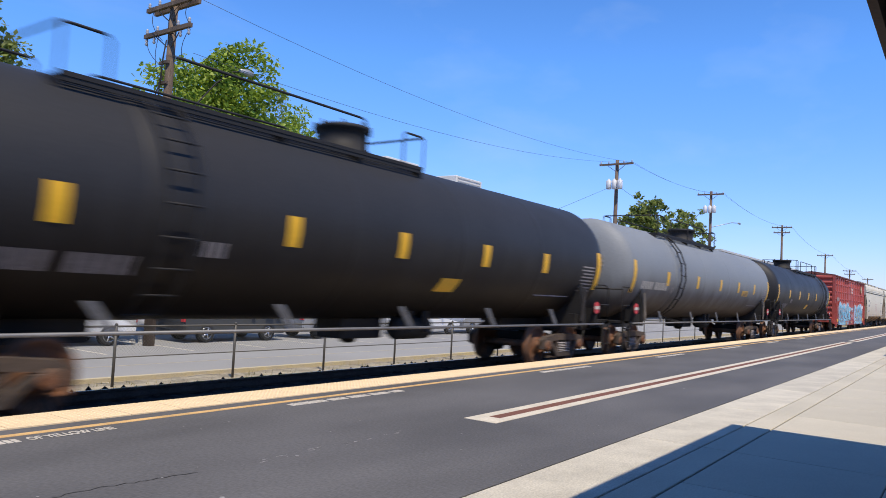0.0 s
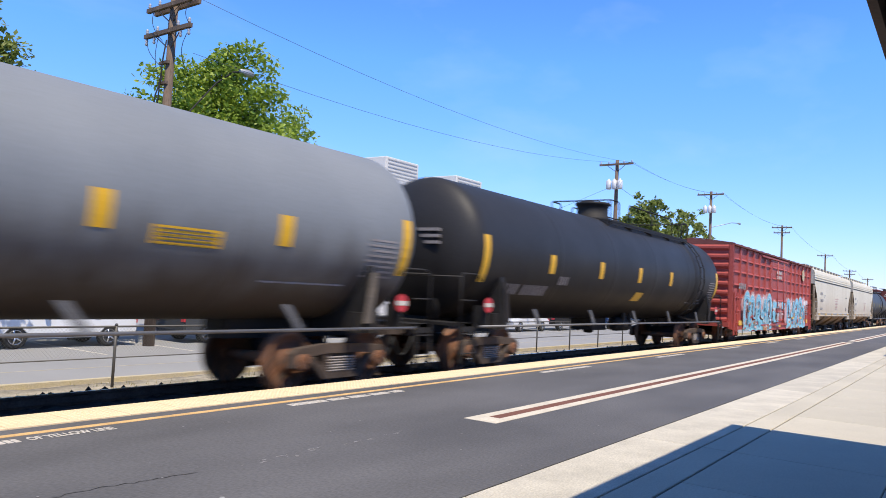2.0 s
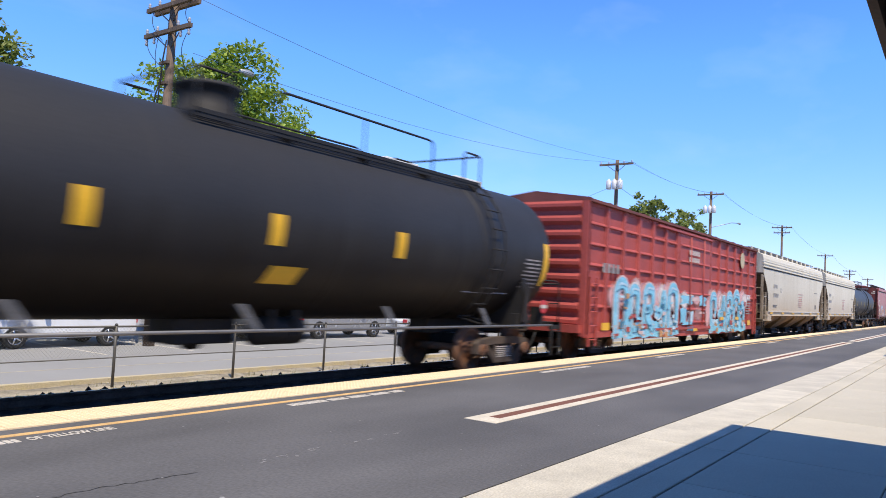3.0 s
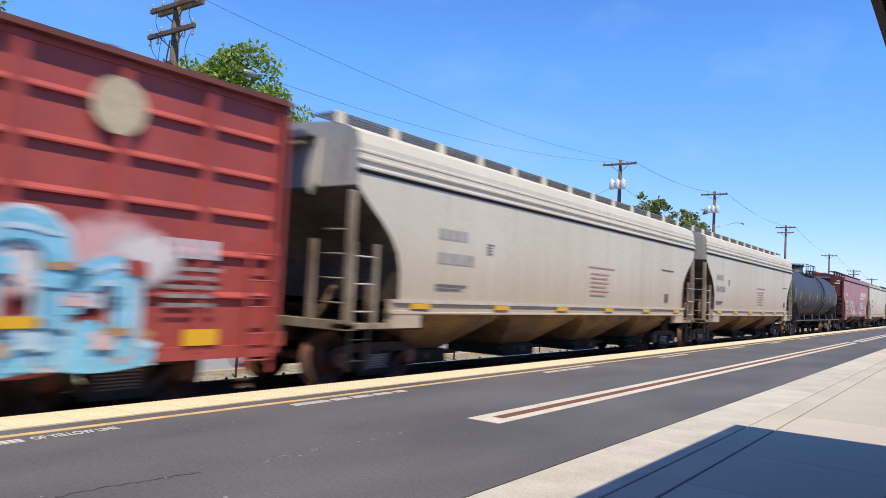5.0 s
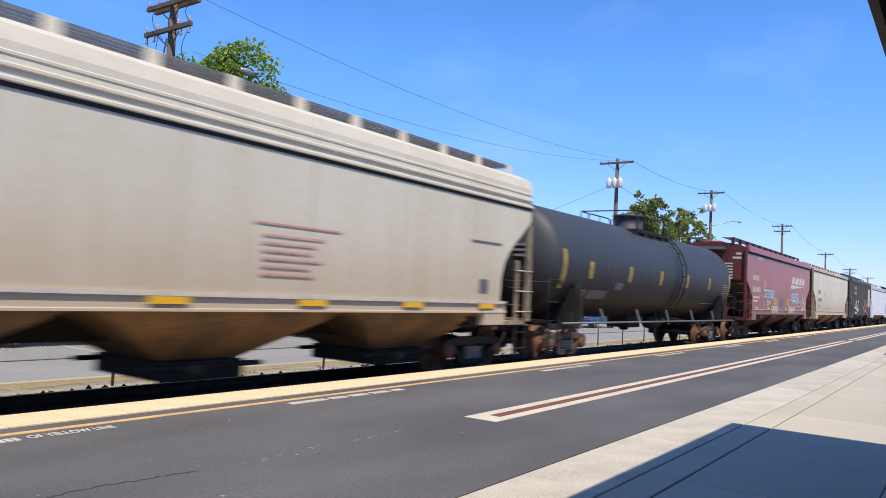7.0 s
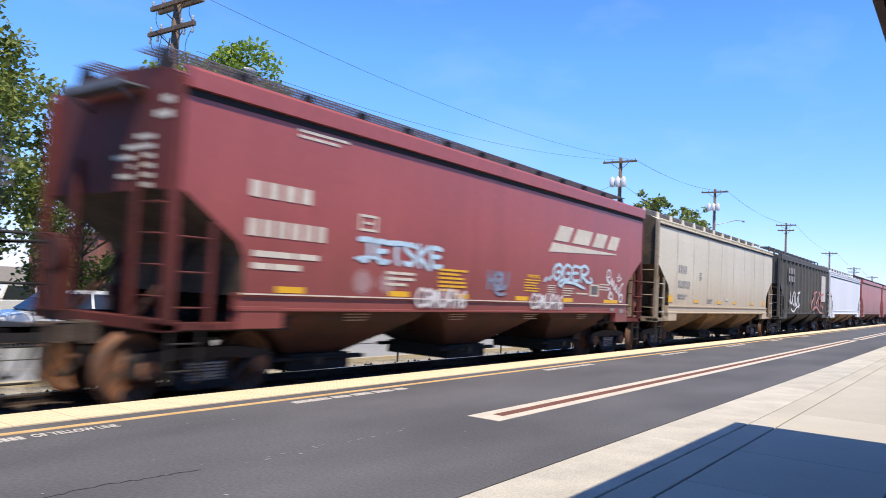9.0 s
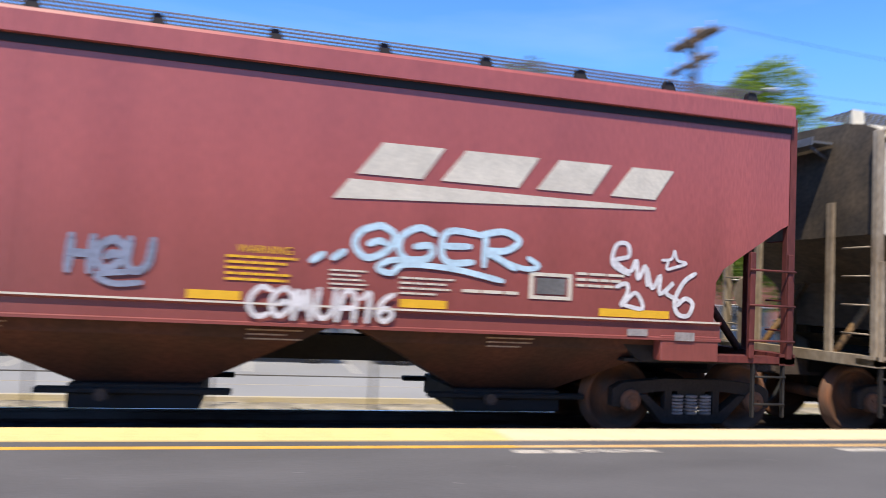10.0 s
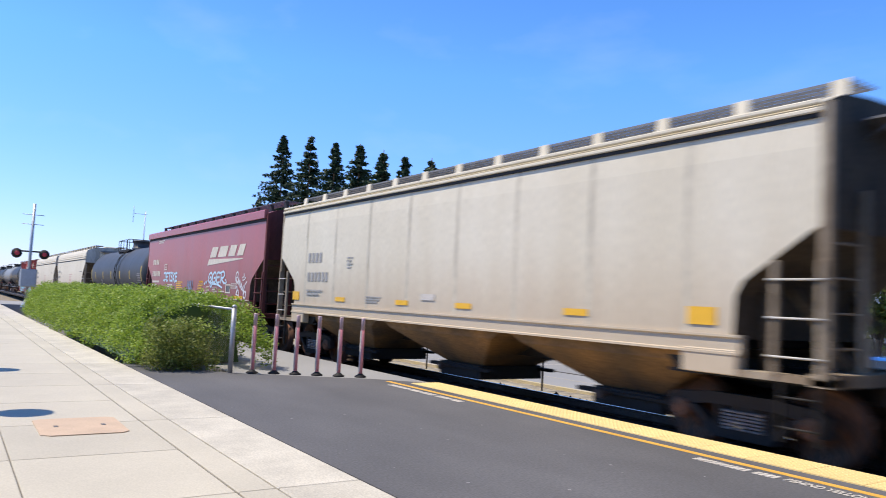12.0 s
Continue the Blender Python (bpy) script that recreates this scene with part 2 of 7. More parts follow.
ROOF_PALE = material("pale_roof", (0.55, 0.55, 0.54), 0.8, var=0.15, scale=0.6, grain=20)
WIN_FRAME = material("window_frame", (0.40, 0.40, 0.40), 0.5, var=0.1, scale=3, grain=30)
GLASS = material("window_glass", (0.05, 0.06, 0.07), 0.08, var=0.1, scale=1, grain=5, bump=0, spec=0.8)
CAR_GLASS = material("car_glass", (0.03, 0.035, 0.04), 0.06, var=0.1, scale=1, grain=5, bump=0, spec=0.8)
CAR_WHITE = material("car_white", (0.75, 0.76, 0.77), 0.22, var=0.04, scale=1, grain=5, bump=0, spec=0.6)
CAR_SILVER = material("car_silver", (0.50, 0.51, 0.53), 0.25, 0.6, var=0.04, scale=1, grain=5, bump=0)
CAR_GREY = material("car_grey", (0.09, 0.095, 0.10), 0.22, 0.3, var=0.04, scale=1, grain=5, bump=0)
CAR_BLACK = material("car_black", (0.015, 0.015, 0.018), 0.15, var=0.04, scale=1, grain=5, bump=0, spec=0.6)
CAR_BLUE = material("car_blue", (0.03, 0.16, 0.50), 0.22, 0.2, var=0.04, scale=1, grain=5, bump=0)
CAR_BLUE_DARK = material("car_dark_blue", (0.03, 0.055, 0.12), 0.22, 0.2, var=0.04, scale=1, grain=5, bump=0)
CHROME = material("chrome", (0.65, 0.65, 0.66), 0.22, 0.9, var=0.05, scale=4, grain=30, bump=0)
CANOPY = material("canopy_brown", (0.11, 0.065, 0.045), 0.8, var=0.25, scale=3, grain=30)
# seam bands slightly darker than the tan side sheets
SEAM_TAN = material("seam_dark_tan", (0.60, 0.54, 0.42), 0.7, var=0.3, scale=3, grain=20, stretch=(1, 1, 0.3))
SADDLE_DUST = material("saddle_dust", (0.19, 0.155, 0.12), 0.85, var=0.4, scale=3, grain=20, tint=(0.09, 0.08, 0.07))
BRICK_RED = material("brick_red", (0.30, 0.12, 0.085), 0.9, var=0.3, scale=1.5, grain=20)
RUNG = material("pale_rung", (0.55, 0.53, 0.49), 0.5, var=0.2, scale=4, grain=30)
LANE_PALE = material("worn_lane_paint", (0.46, 0.41, 0.33), 0.85, var=0.3, scale=4, grain=60)
BARK = material("bark", (0.16, 0.12, 0.09), 0.95, var=0.4, scale=6, grain=30, bump=0.6)


def leaf_material(name, a, b, glow=0.35):
    """Leaves of two greens, mixed from leaf to leaf, that let some light through."""
    m = bpy.data.materials.new(name)
    m.use_nodes = True
    n, l = m.node_tree.nodes, m.node_tree.links
    geo = n.new("ShaderNodeNewGeometry")
    ramp = n.new("ShaderNodeValToRGB")
    ramp.color_ramp.elements[0].color, ramp.color_ramp.elements[1].color = (*a, 1), (*b, 1)
    l.new(geo.outputs["Random Per Island"], ramp.inputs[0])
    bsdf = n["Principled BSDF"]
    bsdf.inputs["Roughness"].default_value = 0.55
    l.new(ramp.outputs[0], bsdf.inputs["Base Color"])
    tr = n.new("ShaderNodeBsdfTranslucent")
    l.new(ramp.outputs[0], tr.inputs[0])
    mix = n.new("ShaderNodeMixShader")
    mix.inputs[0].default_value = glow
    l.new(bsdf.outputs[0], mix.inputs[1])
    l.new(tr.outputs[0], mix.inputs[2])
    l.new(mix.outputs[0], n["Material Output"].inputs[0])
    return m


def mist_material(name, colour, amount):
    """Sprayed paint that thins out towards the edge of its patch."""
    m = bpy.data.materials.new(name)
    m.use_nodes = True
    n, l = m.node_tree.nodes, m.node_tree.links
    co = n.new("ShaderNodeTexCoord")
    mp = n.new("ShaderNodeMapping")
    mp.inputs["Location"].default_value, mp.inputs["Scale"].default_value = (-1, 0, -1), (2, 0, 2)
    l.new(co.outputs["Generated"], mp.inputs[0])
    grad = n.new("ShaderNodeTexGradient")
    grad.gradient_type = "SPHERICAL"
    l.new(mp.outputs[0], grad.inputs[0])
    noi = n.new("ShaderNodeTexNoise")
    noi.inputs["Scale"].default_value, noi.inputs["Detail"].default_value = 5, 4
    l.new(co.outputs["Object"], noi.inputs["Vector"])
    add = n.new("ShaderNodeMath")
    add.operation = "MULTIPLY_ADD"
    add.inputs[1].default_value = 0.6
    l.new(noi.outputs[0], add.inputs[0])
    l.new(grad.outputs[0], add.inputs[2])
    rng = n.new("ShaderNodeMapRange")
    rng.inputs["From Min"].default_value, rng.inputs["From Max"].default_value, rng.inputs["To Max"].default_value = 0.30, 0.72, amount
    l.new(add.outputs[0], rng.inputs[0])
    bsdf = n["Principled BSDF"]
    bsdf.inputs["Base Color"].default_value, bsdf.inputs["Roughness"].default_value = (*colour, 1), 0.7
    l.new(rng.outputs[0], bsdf.inputs["Alpha"])
    return m


MIST_PINK = mist_material("mist_pink", (0.70, 0.40, 0.40), 0.95)
MIST_SMEAR = mist_material("mist_smear", (0.60, 0.42, 0.42), 0.45)
MIST_WHITE = mist_material("mist_white", (0.76, 0.70, 0.68), 0.9)
LEAF_BRIGHT = leaf_material("leaf_bright", (0.15, 0.24, 0.03), (0.40, 0.50, 0.07), 0.45)
LEAF_OLIVE = leaf_material("leaf_olive", (0.11, 0.15, 0.03), (0.30, 0.34, 0.08), 0.42)
LEAF_FIR = leaf_material("leaf_fir", (0.02, 0.045, 0.022), (0.05, 0.085, 0.04), 0.15)
LEAF_HEDGE = leaf_material("leaf_hedge", (0.17, 0.27, 0.028), (0.35, 0.46, 0.065), 0.4)
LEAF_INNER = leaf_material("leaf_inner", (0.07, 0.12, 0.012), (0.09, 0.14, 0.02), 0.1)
DRY_GRASS = leaf_material("dry_grass", (0.20, 0.20, 0.06), (0.40, 0.34, 0.15))

# ---- mesh helpers ----
def part(name, bm, mat, parent=None, label=""):
    """Links a bmesh as one mesh object, under a thing or a part."""
    me = bpy.data.meshes.new(name)
    bmesh.ops.recalc_face_normals(bm, faces=bm.faces)
    bm.to_mesh(me)
    bm.free()
    for mm in (mat if isinstance(mat, (list, tuple)) else [mat]):
        me.materials.append(mm)
    ob = new(name, me)
    if parent is not None:
        ob.parent = parent
    if label:
        tagged(ob, label)
    return ob


def empty(name, m=None):
    ob = new(name)
    if m is not None:
        ob.matrix_basis = m
    return ob


def box(bm, x0, x1, y0, y1, z0, z1):
    v = [bm.verts.new((x, y, z)) for x in (x0, x1) for y in (y0, y1) for z in (z0, z1)]
    for q in ((0, 1, 3, 2), (4, 6, 7, 5), (0, 4, 5, 1), (2, 3, 7, 6), (0, 2, 6, 4), (1, 5, 7, 3)):
        bm.faces.new([v[i] for i in q])
    return v


def bevelled(bm, width=0.01, seg=1):
    bmesh.ops.bevel(bm, geom=list(bm.edges), offset=width, segments=seg, affect="EDGES", clamp_overlap=True)
    return bm


def ring(bm, centre, a, b, r, seg):
    return [bm.verts.new(centre + r * (math.cos(2 * math.pi * i / seg) * a + math.sin(2 * math.pi * i / seg) * b)) for i in range(seg)]


def smooth_faces(faces):
    for f in faces:
        f.smooth = True


def rod(bm, p0, p1, r0, r1=None, seg=8, caps=True):
    p0, p1 = Vector(p0), Vector(p1)
    r1 = r0 if r1 is None else r1
    d = (p1 - p0).normalized()
    a = d.orthogonal().normalized()
    b = d.cross(a)
    q0, q1 = ring(bm, p0, a, b, r0, seg), ring(bm, p1, a, b, r1, seg)
    fs = [bm.faces.new((q0[i], q0[(i + 1) % seg], q1[(i + 1) % seg], q1[i])) for i in range(seg)]
    if seg > 5:
        smooth_faces(fs)
    if caps:
        bm.faces.new(q0[::-1])
        bm.faces.new(q1)


def pipe(bm, pts, r, seg=6):
    pts = [Vector(p) for p in pts]
    last, a = None, None
    for i, p in enumerate(pts):
        d = pts[min(i + 1, len(pts) - 1)] - pts[max(i - 1, 0)]
        d = d.normalized() if d.length > 1e-6 else Vector((0, 0, 1))
        a = d.orthogonal() if a is None else a - d * a.dot(d)
        a = a.normalized() if a.length > 1e-6 else d.orthogonal().normalized()
        cur = ring(bm, p, a, d.cross(a), r, seg)
        if last:
            smooth_faces([bm.faces.new((last[k], last[(k + 1) % seg], cur[(k + 1) % seg], cur[k])) for k in range(seg)])
        else:
            bm.faces.new(cur[::-1])
        last = cur
    bm.faces.new(last)


def lathe(bm, profile, seg, axis="x", centre=(0, 0, 0)):
    """profile: (along, radius) pairs; closed at both ends where the radius is not 0."""
    c = Vector(centre)
    ax = {"x": Vector((1, 0, 0)), "y": Vector((0, 1, 0)), "z": Vector((0, 0, 1))}[axis]
    a = {"x": Vector((0, 1, 0)), "y": Vector((0, 0, 1)), "z": Vector((1, 0, 0))}[axis]
    b = ax.cross(a)
    rings = [ring(bm, c + ax * s, a, b, max(r, 1e-4), seg) for s, r in profile]
    for q0, q1 in zip(rings, rings[1:]):
        smooth_faces([bm.faces.new((q0[i], q0[(i + 1) % seg], q1[(i + 1) % seg], q1[i])) for i in range(seg)])
    bm.faces.new(rings[0][::-1])
    bm.faces.new(rings[-1])
    return rings


def prism(bm, outline, lo, hi, axis="y"):
    """Extrudes an outline of 2D points along an axis, from lo to hi."""
    def at(p, s):
        return {"y": (p[0], s, p[1]), "x": (s, p[0], p[1]), "z": (p[0], p[1], s)}[axis]
    q0 = [bm.verts.new(at(p, lo)) for p in outline]
    q1 = [bm.verts.new(at(p, hi)) for p in outline]
    n = len(outline)
    for i in range(n):
        bm.faces.new((q0[i], q0[(i + 1) % n], q1[(i + 1) % n], q1[i]))
    bm.faces.new(q0[::-1])
    bm.faces.new(q1)


def slab(name, x0, x1, y0, y1, z0, z1, mat, parent=None, label="", bev=0.0):
    bm = bmesh.new()
    box(bm, x0, x1, y0, y1, z0, z1)
    if bev:
        bevelled(bm, bev)
    return part(name, bm, mat, parent, label)

# ---- ground, platform and track ----
YC = 9.35          # the track's middle line
RAIL_Z = -0.20
SPEED = 13.98
LOT_Z = -0.85


def plain_grid(name, x0, x1, y0, y1, nx, ny, height, mat):
    """A sheet whose height follows a function of x and y."""
    xs, ys = np.linspace(x0, x1, nx), np.linspace(y0, y1, ny)
    verts = [(x, y, height(x, y)) for y in ys for x in xs]
    faces = [(j * nx + i, j * nx + i + 1, (j + 1) * nx + i + 1, (j + 1) * nx + i) for j in range(ny - 1) for i in range(nx - 1)]
    me = bpy.data.meshes.new(name)
    me.from_pydata(verts, [], faces)
    me.materials.append(mat)
    return new(name, me)


bm = bmesh.new()
box(bm, -2500, 2500, -2500, 2500, -2.0, LOT_Z - 0.05)
tagged(part("ground", bm, DIRT), "dry ground reaching to the horizon", "ground", kind="structure")

bm = bmesh.new()
prism(bm, [(-15.4, 2.95), (160, 2.95), (160, 7.72), (-11.3, 7.72), (-12.2, 6.75), (-13.4, 4.6)], -1.2, 0.0, "z")
platform = tagged(part("platform", bm, ASPHALT), "dark grey asphalt railway platform with fine cracks", "platform", kind="structure")

# pale path beyond the platform's end
bm = bmesh.new()
prism(bm, [(-60, 4.6), (-13.4, 4.6), (-12.2, 6.75), (-11.3, 7.72), (-60, 7.72)], -1.2, -0.03, "z")
tagged(part("path", bm, LOT), "pale worn asphalt path past the red posts", "path", kind="structure")

# concrete pavement under its slabs
pavement = slab("pavement", -170, 170, -16, 2.94, -1.2, -0.012, JOINT)
tagged(pavement, "pale concrete pavement laid in scored slabs", "pavement", kind="structure")
far_slabs = slab("far_slab", 45, 170, -14, 2.93, -0.012, 0.004, CONCRETE, pavement)
far_slabs2 = slab("far_slab", -170, -45, -14, 2.93, -0.012, 0.004, CONCRETE, pavement)
slab("far_slab", -45, 45, -14, -2.76, -0.012, 0.004, CONCRETE, pavement)


def slab_mesh(w, d, mat):
    bm = bmesh.new()
    box(bm, 0, w, 0, d, -0.012, 0.004)
    bmesh.ops.bevel(bm, geom=[e for e in bm.edges if all(v.co.z > 0 for v in e.verts)], offset=0.006, segments=1, affect="EDGES")
    me = bpy.data.meshes.new("slab")
    bmesh.ops.recalc_face_normals(bm, faces=bm.faces)
    bm.to_mesh(me)
    bm.free()
    me.materials.append(mat)
    return me


for y0, y1, step, mat in ((2.232, 2.93, 3.3, CURB_CONCRETE), (1.922, 2.212, 3.3, CONCRETE), (0.56, 1.90, 1.65, CONCRETE), (-1.10, 0.55, 1.65, CONCRETE), (-2.75, -1.11, 1.65, CONCRETE)):
    me = slab_mesh(step - 0.014, y1 - y0, mat)
    k = 0
    x = -45.0
    while x < 45.0 - 0.1:
        s = new("slab", me)
        s.parent, s.location = pavement, (x, y0, 0)
        x += step

# utility cover set in the slabs
bm = bmesh.new()
prism(bm, [(-9.02, 0.95), (-8.95, 0.87), (-8.10, 0.87), (-8.02, 0.95), (-8.02, 1.60), (-8.10, 1.68), (-8.95, 1.68), (-9.02, 1.60)], -0.01, 0.014, "z")
cover = tagged(part("utility_cover", bm, COVER_TAN), "tan utility box cover set in the pavement", "utility cover")
for y in (1.05, 1.5):
    bm = bmesh.new()
    box(bm, -8.56, -8.48, y - 0.02, y + 0.02, 0.014, 0.018)
    part("lifting_slot", bm, INK, cover)

# platform markings
bm = bmesh.new()
box(bm, -11.8, 2.6, 6.80, 6.90, 0.0, 0.004)
part("yellow_line", bm, LINE_YELLOW, platform, "worn yellow safety line")
bm = bmesh.new()
box(bm, 2.6, 150, 6.805, 6.895, 0.0, 0.004)
part("yellow_line", bm, LINE_FADED, platform, "sun-bleached yellow safety line")
bm = bmesh.new()
for a, b in ((7.2, 39.0), (40.5, 70.0)):
    box(bm, a, b, 4.62, 4.76, 0.0, 0.005)
    box(bm, a, b, 4.33, 4.47, 0.0, 0.005)
    box(bm, a, a + 0.32, 4.47, 4.62, 0.0, 0.005)
    box(bm, b - 0.32, b, 4.47, 4.62, 0.0, 0.005)
part("strip_border", bm, CREAM, platform, "worn white border of the red strip")
bm = bmesh.new()
for a, b in ((7.2, 39.0), (40.5, 70.0)):
    box(bm, a + 0.32, b - 0.32, 4.47, 4.62, 0.0, 0.0035)
part("strip_fill", bm, STRIP_RED, platform, "dull red strip")


def platform_words(x, words, text=""):
    rnd = random.Random(int(x * 10))
    bm = bmesh.new()
    cx = x
    for n in words:
        for k in range(n):
            w = 0.062
            box(bm, cx, cx + w * 0.78, 6.56, 6.56 + rnd.choice((0.13, 0.13, 0.12)), 0.0, 0.004)
            cx += w
        cx += 0.06
    if words:
        part("lettering", bm, PAINT_WHITE, platform)
    else:
        bm.free()
    if text:
        cu = bpy.data.curves.new("lettering", "FONT")
        cu.body, cu.size, cu.extrude, cu.offset = text, 0.17, 0.001, 0.006
        ob = new("lettering", cu)
        ob.parent, ob.matrix_basis = platform, pose(cx, 6.57, 0.004)
        ob.scale = (0.60, 1, 1)
        cu.materials.append(PAINT_WHITE)


for x in (-11.3, 6.21, 12.63, 19.05, 25.5, 31.9, 38.3):
    platform_words(x, (10, 5, 6, 6, 4))
platform_words(-4.93, (10, 4), "BEHIND YELLOW")
platform_words(2.50, (5, 4), "OF YELLOW LINE")

# asphalt cracks and pale flecks
rnd = random.Random(4)
bm = bmesh.new()
CRACK_LINE = [(2.4, 4.82), (2.8, 4.84), (3.15, 4.79), (3.55, 4.74)]
for (ax, ay), (bx, by) in zip(CRACK_LINE, CRACK_LINE[1:]):
    px, py = ax, ay
    for k in range(1, 9):
        qx, qy = ax + (bx - ax) * k / 8, ay + (by - ay) * k / 8 + (rnd.uniform(-0.02, 0.02) if k < 8 else 0)
        w = 0.003 + 0.003 * rnd.random()
        bm.faces.new([bm.verts.new(v) for v in ((px, py - w, 0.0025), (qx, qy - w, 0.0025), (qx, qy + w, 0.0025), (px, py + w, 0.0025))])
        px, py = qx, qy
part("crack", bm, CRACK, platform)
bm = bmesh.new()
for k in range(150):
    x, y, r = rnd.uniform(-10, 16), rnd.uniform(3.1, 6.4), rnd.choice((0.006, 0.008, 0.012, 0.02))
    a = rnd.uniform(0, 3)
    bm.faces.new([bm.verts.new((x + r * math.cos(a + i * 1.257) * rnd.uniform(0.6, 1.2), y + r * math.sin(a + i * 1.257), 0.003)) for i in range(5)])
for k in range(26):
    x, y = 3.7 + rnd.random() ** 0.8 * 2.4, 4.70 + rnd.uniform(-0.05, 0.05)
    r = rnd.choice((0.008, 0.012, 0.018, 0.03))
    bm.faces.new([bm.verts.new((x + r * 1.6 * math.cos(i * 1.047), y + 0.25 * r * math.sin(i * 1.047) + 0.02 * rnd.random(), 0.0028)) for i in range(6)])
fl = part("fleck", bm, FLECK, platform)
fl["kind"] = "stuff"

# tactile edge: tiles with rows of domes
bm = bmesh.new()
box(bm, 0, 0.604, 0, 0.60, 0.0, 0.012)
for i in range(9):
    for j in range(9):
        cx, cy = 0.035 + i * 0.0668, 0.034 + j * 0.0665
        q0 = [bm.verts.new((cx + 0.018 * math.cos(a * 1.0472), cy + 0.018 * math.sin(a * 1.0472), 0.012)) for a in range(6)]
        q1 = [bm.verts.new((cx + 0.010 * math.cos(a * 1.0472), cy + 0.010 * math.sin(a * 1.0472), 0.018)) for a in range(6)]
        for a in range(6):
            bm.faces.new((q0[a], q0[(a + 1) % 6], q1[(a + 1) % 6], q1[a]))
        bm.faces.new(q1)
tile_me = bpy.data.meshes.new("tactile_tile")
bmesh.ops.recalc_face_normals(bm, faces=bm.faces)
bm.to_mesh(tile_me)
bm.free()
tile_me.materials.append(YELLOW)
faded_me = tile_me.copy()
faded_me.materials[0] = YELLOW_FADED
for k in range(100):
    t = new("tactile_tile", faded_me if k > 22 else tile_me)
    t.parent, t.location = platform, (-11.4 + k * 0.61, 7.115, 0)
slab("tactile_tile", -11.4 + 61.0, 150, 7.115, 7.715, 0.0, 0.012, YELLOW_FADED, platform)

# ---- track ----
def ballast_z(x, y):
    d = abs(y - YC)
    base = -0.36 if d < 1.7 else -0.36 - (d - 1.7) * 0.36
    return max(base, LOT_Z - 0.02) + 0.035 * noise.noise((x * 5, y * 5, 0)) + 0.03 * noise.noise((x * 11, y * 11, 3))


tagged(plain_grid("ballast", -60, 90, 7.73, 13.4, 1300, 52, ballast_z, BALLAST), "dark crushed stone ballast", "ballast", kind="structure")
for a, b in ((-320, -60), (90, 320)):
    tagged(plain_grid("ballast", a, b, 7.73, 13.4, 120, 12, ballast_z, BALLAST), "dark crushed stone ballast", "ballast", kind="structure")
track = empty("railway_track", pose(0, YC, RAIL_Z))
tagged(track, "steel rails on wooden ties", "railway track", kind="structure")
for s in (-1, 1):
    bm = bmesh.new()
    y = s * 0.753
    prism(bm, [(y - 0.07, -0.172), (y + 0.07, -0.172), (y + 0.07, -0.16), (y + 0.012, -0.13), (y + 0.010, -0.05), (y + 0.036, -0.036), (y + 0.036, -0.008), (y + 0.028, 0.0), (y - 0.028, 0.0), (y - 0.036, -0.008), (y - 0.036, -0.036), (y - 0.010, -0.05), (y - 0.012, -0.13), (y - 0.07, -0.16)], -320, 320, "x")
    part("rail", bm, RAIL, track)
    bm = bmesh.new()
    box(bm, -320, 320, y - 0.026, y + 0.026, 0.0, 0.002)
    part("rail_head", bm, RAIL_TOP, track, "bright worn running surface")
bm = bmesh.new()
box(bm, -0.115, 0.115, -1.3, 1.3, -0.34, -0.172)
bevelled(bm, 0.012)
tie_me = bpy.data.meshes.new("tie")
bm.to_mesh(tie_me)
bm.free()
tie_me.materials.append(TIE_WOOD)
for k in range(150):
    t = new("tie", tie_me)
    t.parent, t.location = track, (-30 + k * 0.5, rnd.uniform(-0.03, 0.03), 0)
# loose stones and clumps along the shoulder
bm = bmesh.new()
for k in range(1500):
    x, y = rnd.uniform(-14, 40), rnd.uniform(10.6, 13.9)
    r = rnd.choice((0.03, 0.04, 0.05, 0.06)) if rnd.random() < 0.98 else 0.08
    z = ballast_z(x, y) + r * 0.3
    vs = [bm.verts.new((x + r * dx * rnd.uniform(0.7, 1.2), y + r * dy * rnd.uniform(0.7, 1.2), z + r * dz * rnd.uniform(0.6, 1.0))) for dx, dy, dz in ((1, 0, 0), (-1, 0, 0), (0, 1, 0), (0, -1, 0), (0, 0, 1), (0, 0, -1))]
    for a, b, c in ((0, 2, 4), (2, 1, 4), (1, 3, 4), (3, 0, 4), (2, 0, 5), (1, 2, 5), (3, 1, 5), (0, 3, 5)):
        bm.faces.new((vs[a], vs[b], vs[c]))
tagged(part("stones", bm, BALLAST), "loose dark stones beside the track", "stones", kind="stuff")

# ---- car park ----
lot = slab("car_park", -220, 240, 14.95, 75, -1.2, LOT_Z, LOT)
tagged(lot, "sunlit grey asphalt car park", "car park", kind="structure")
curb = slab("kerb", -220, 240, 14.78, 14.95, -1.2, LOT_Z + 0.11, CURB_YELLOW, None, "", 0.0)
tagged(curb, "faded yellow painted kerb", "kerb", kind="structure")
tagged(plain_grid("verge", -60, 100, 12.4, 14.78, 400, 14, lambda x, y: LOT_Z + 0.02 + 0.04 * noise.noise((x * 2, y * 2, 7)), GRAVEL), "pale gravel verge with dry weeds", "verge", kind="structure")
bm = bmesh.new()
for a in range(-12, 26):
    box(bm, a * 2.9 - 0.05, a * 2.9 + 0.05, 20.0, 25.0, LOT_Z, LOT_Z + 0.004)
part("bay_line", bm, PAINT_WHITE, lot)
bm = bmesh.new()
box(bm, -60, 100, 17.4, 17.47, LOT_Z, LOT_Z + 0.004)
part("lane_line", bm, LANE_PALE, lot)

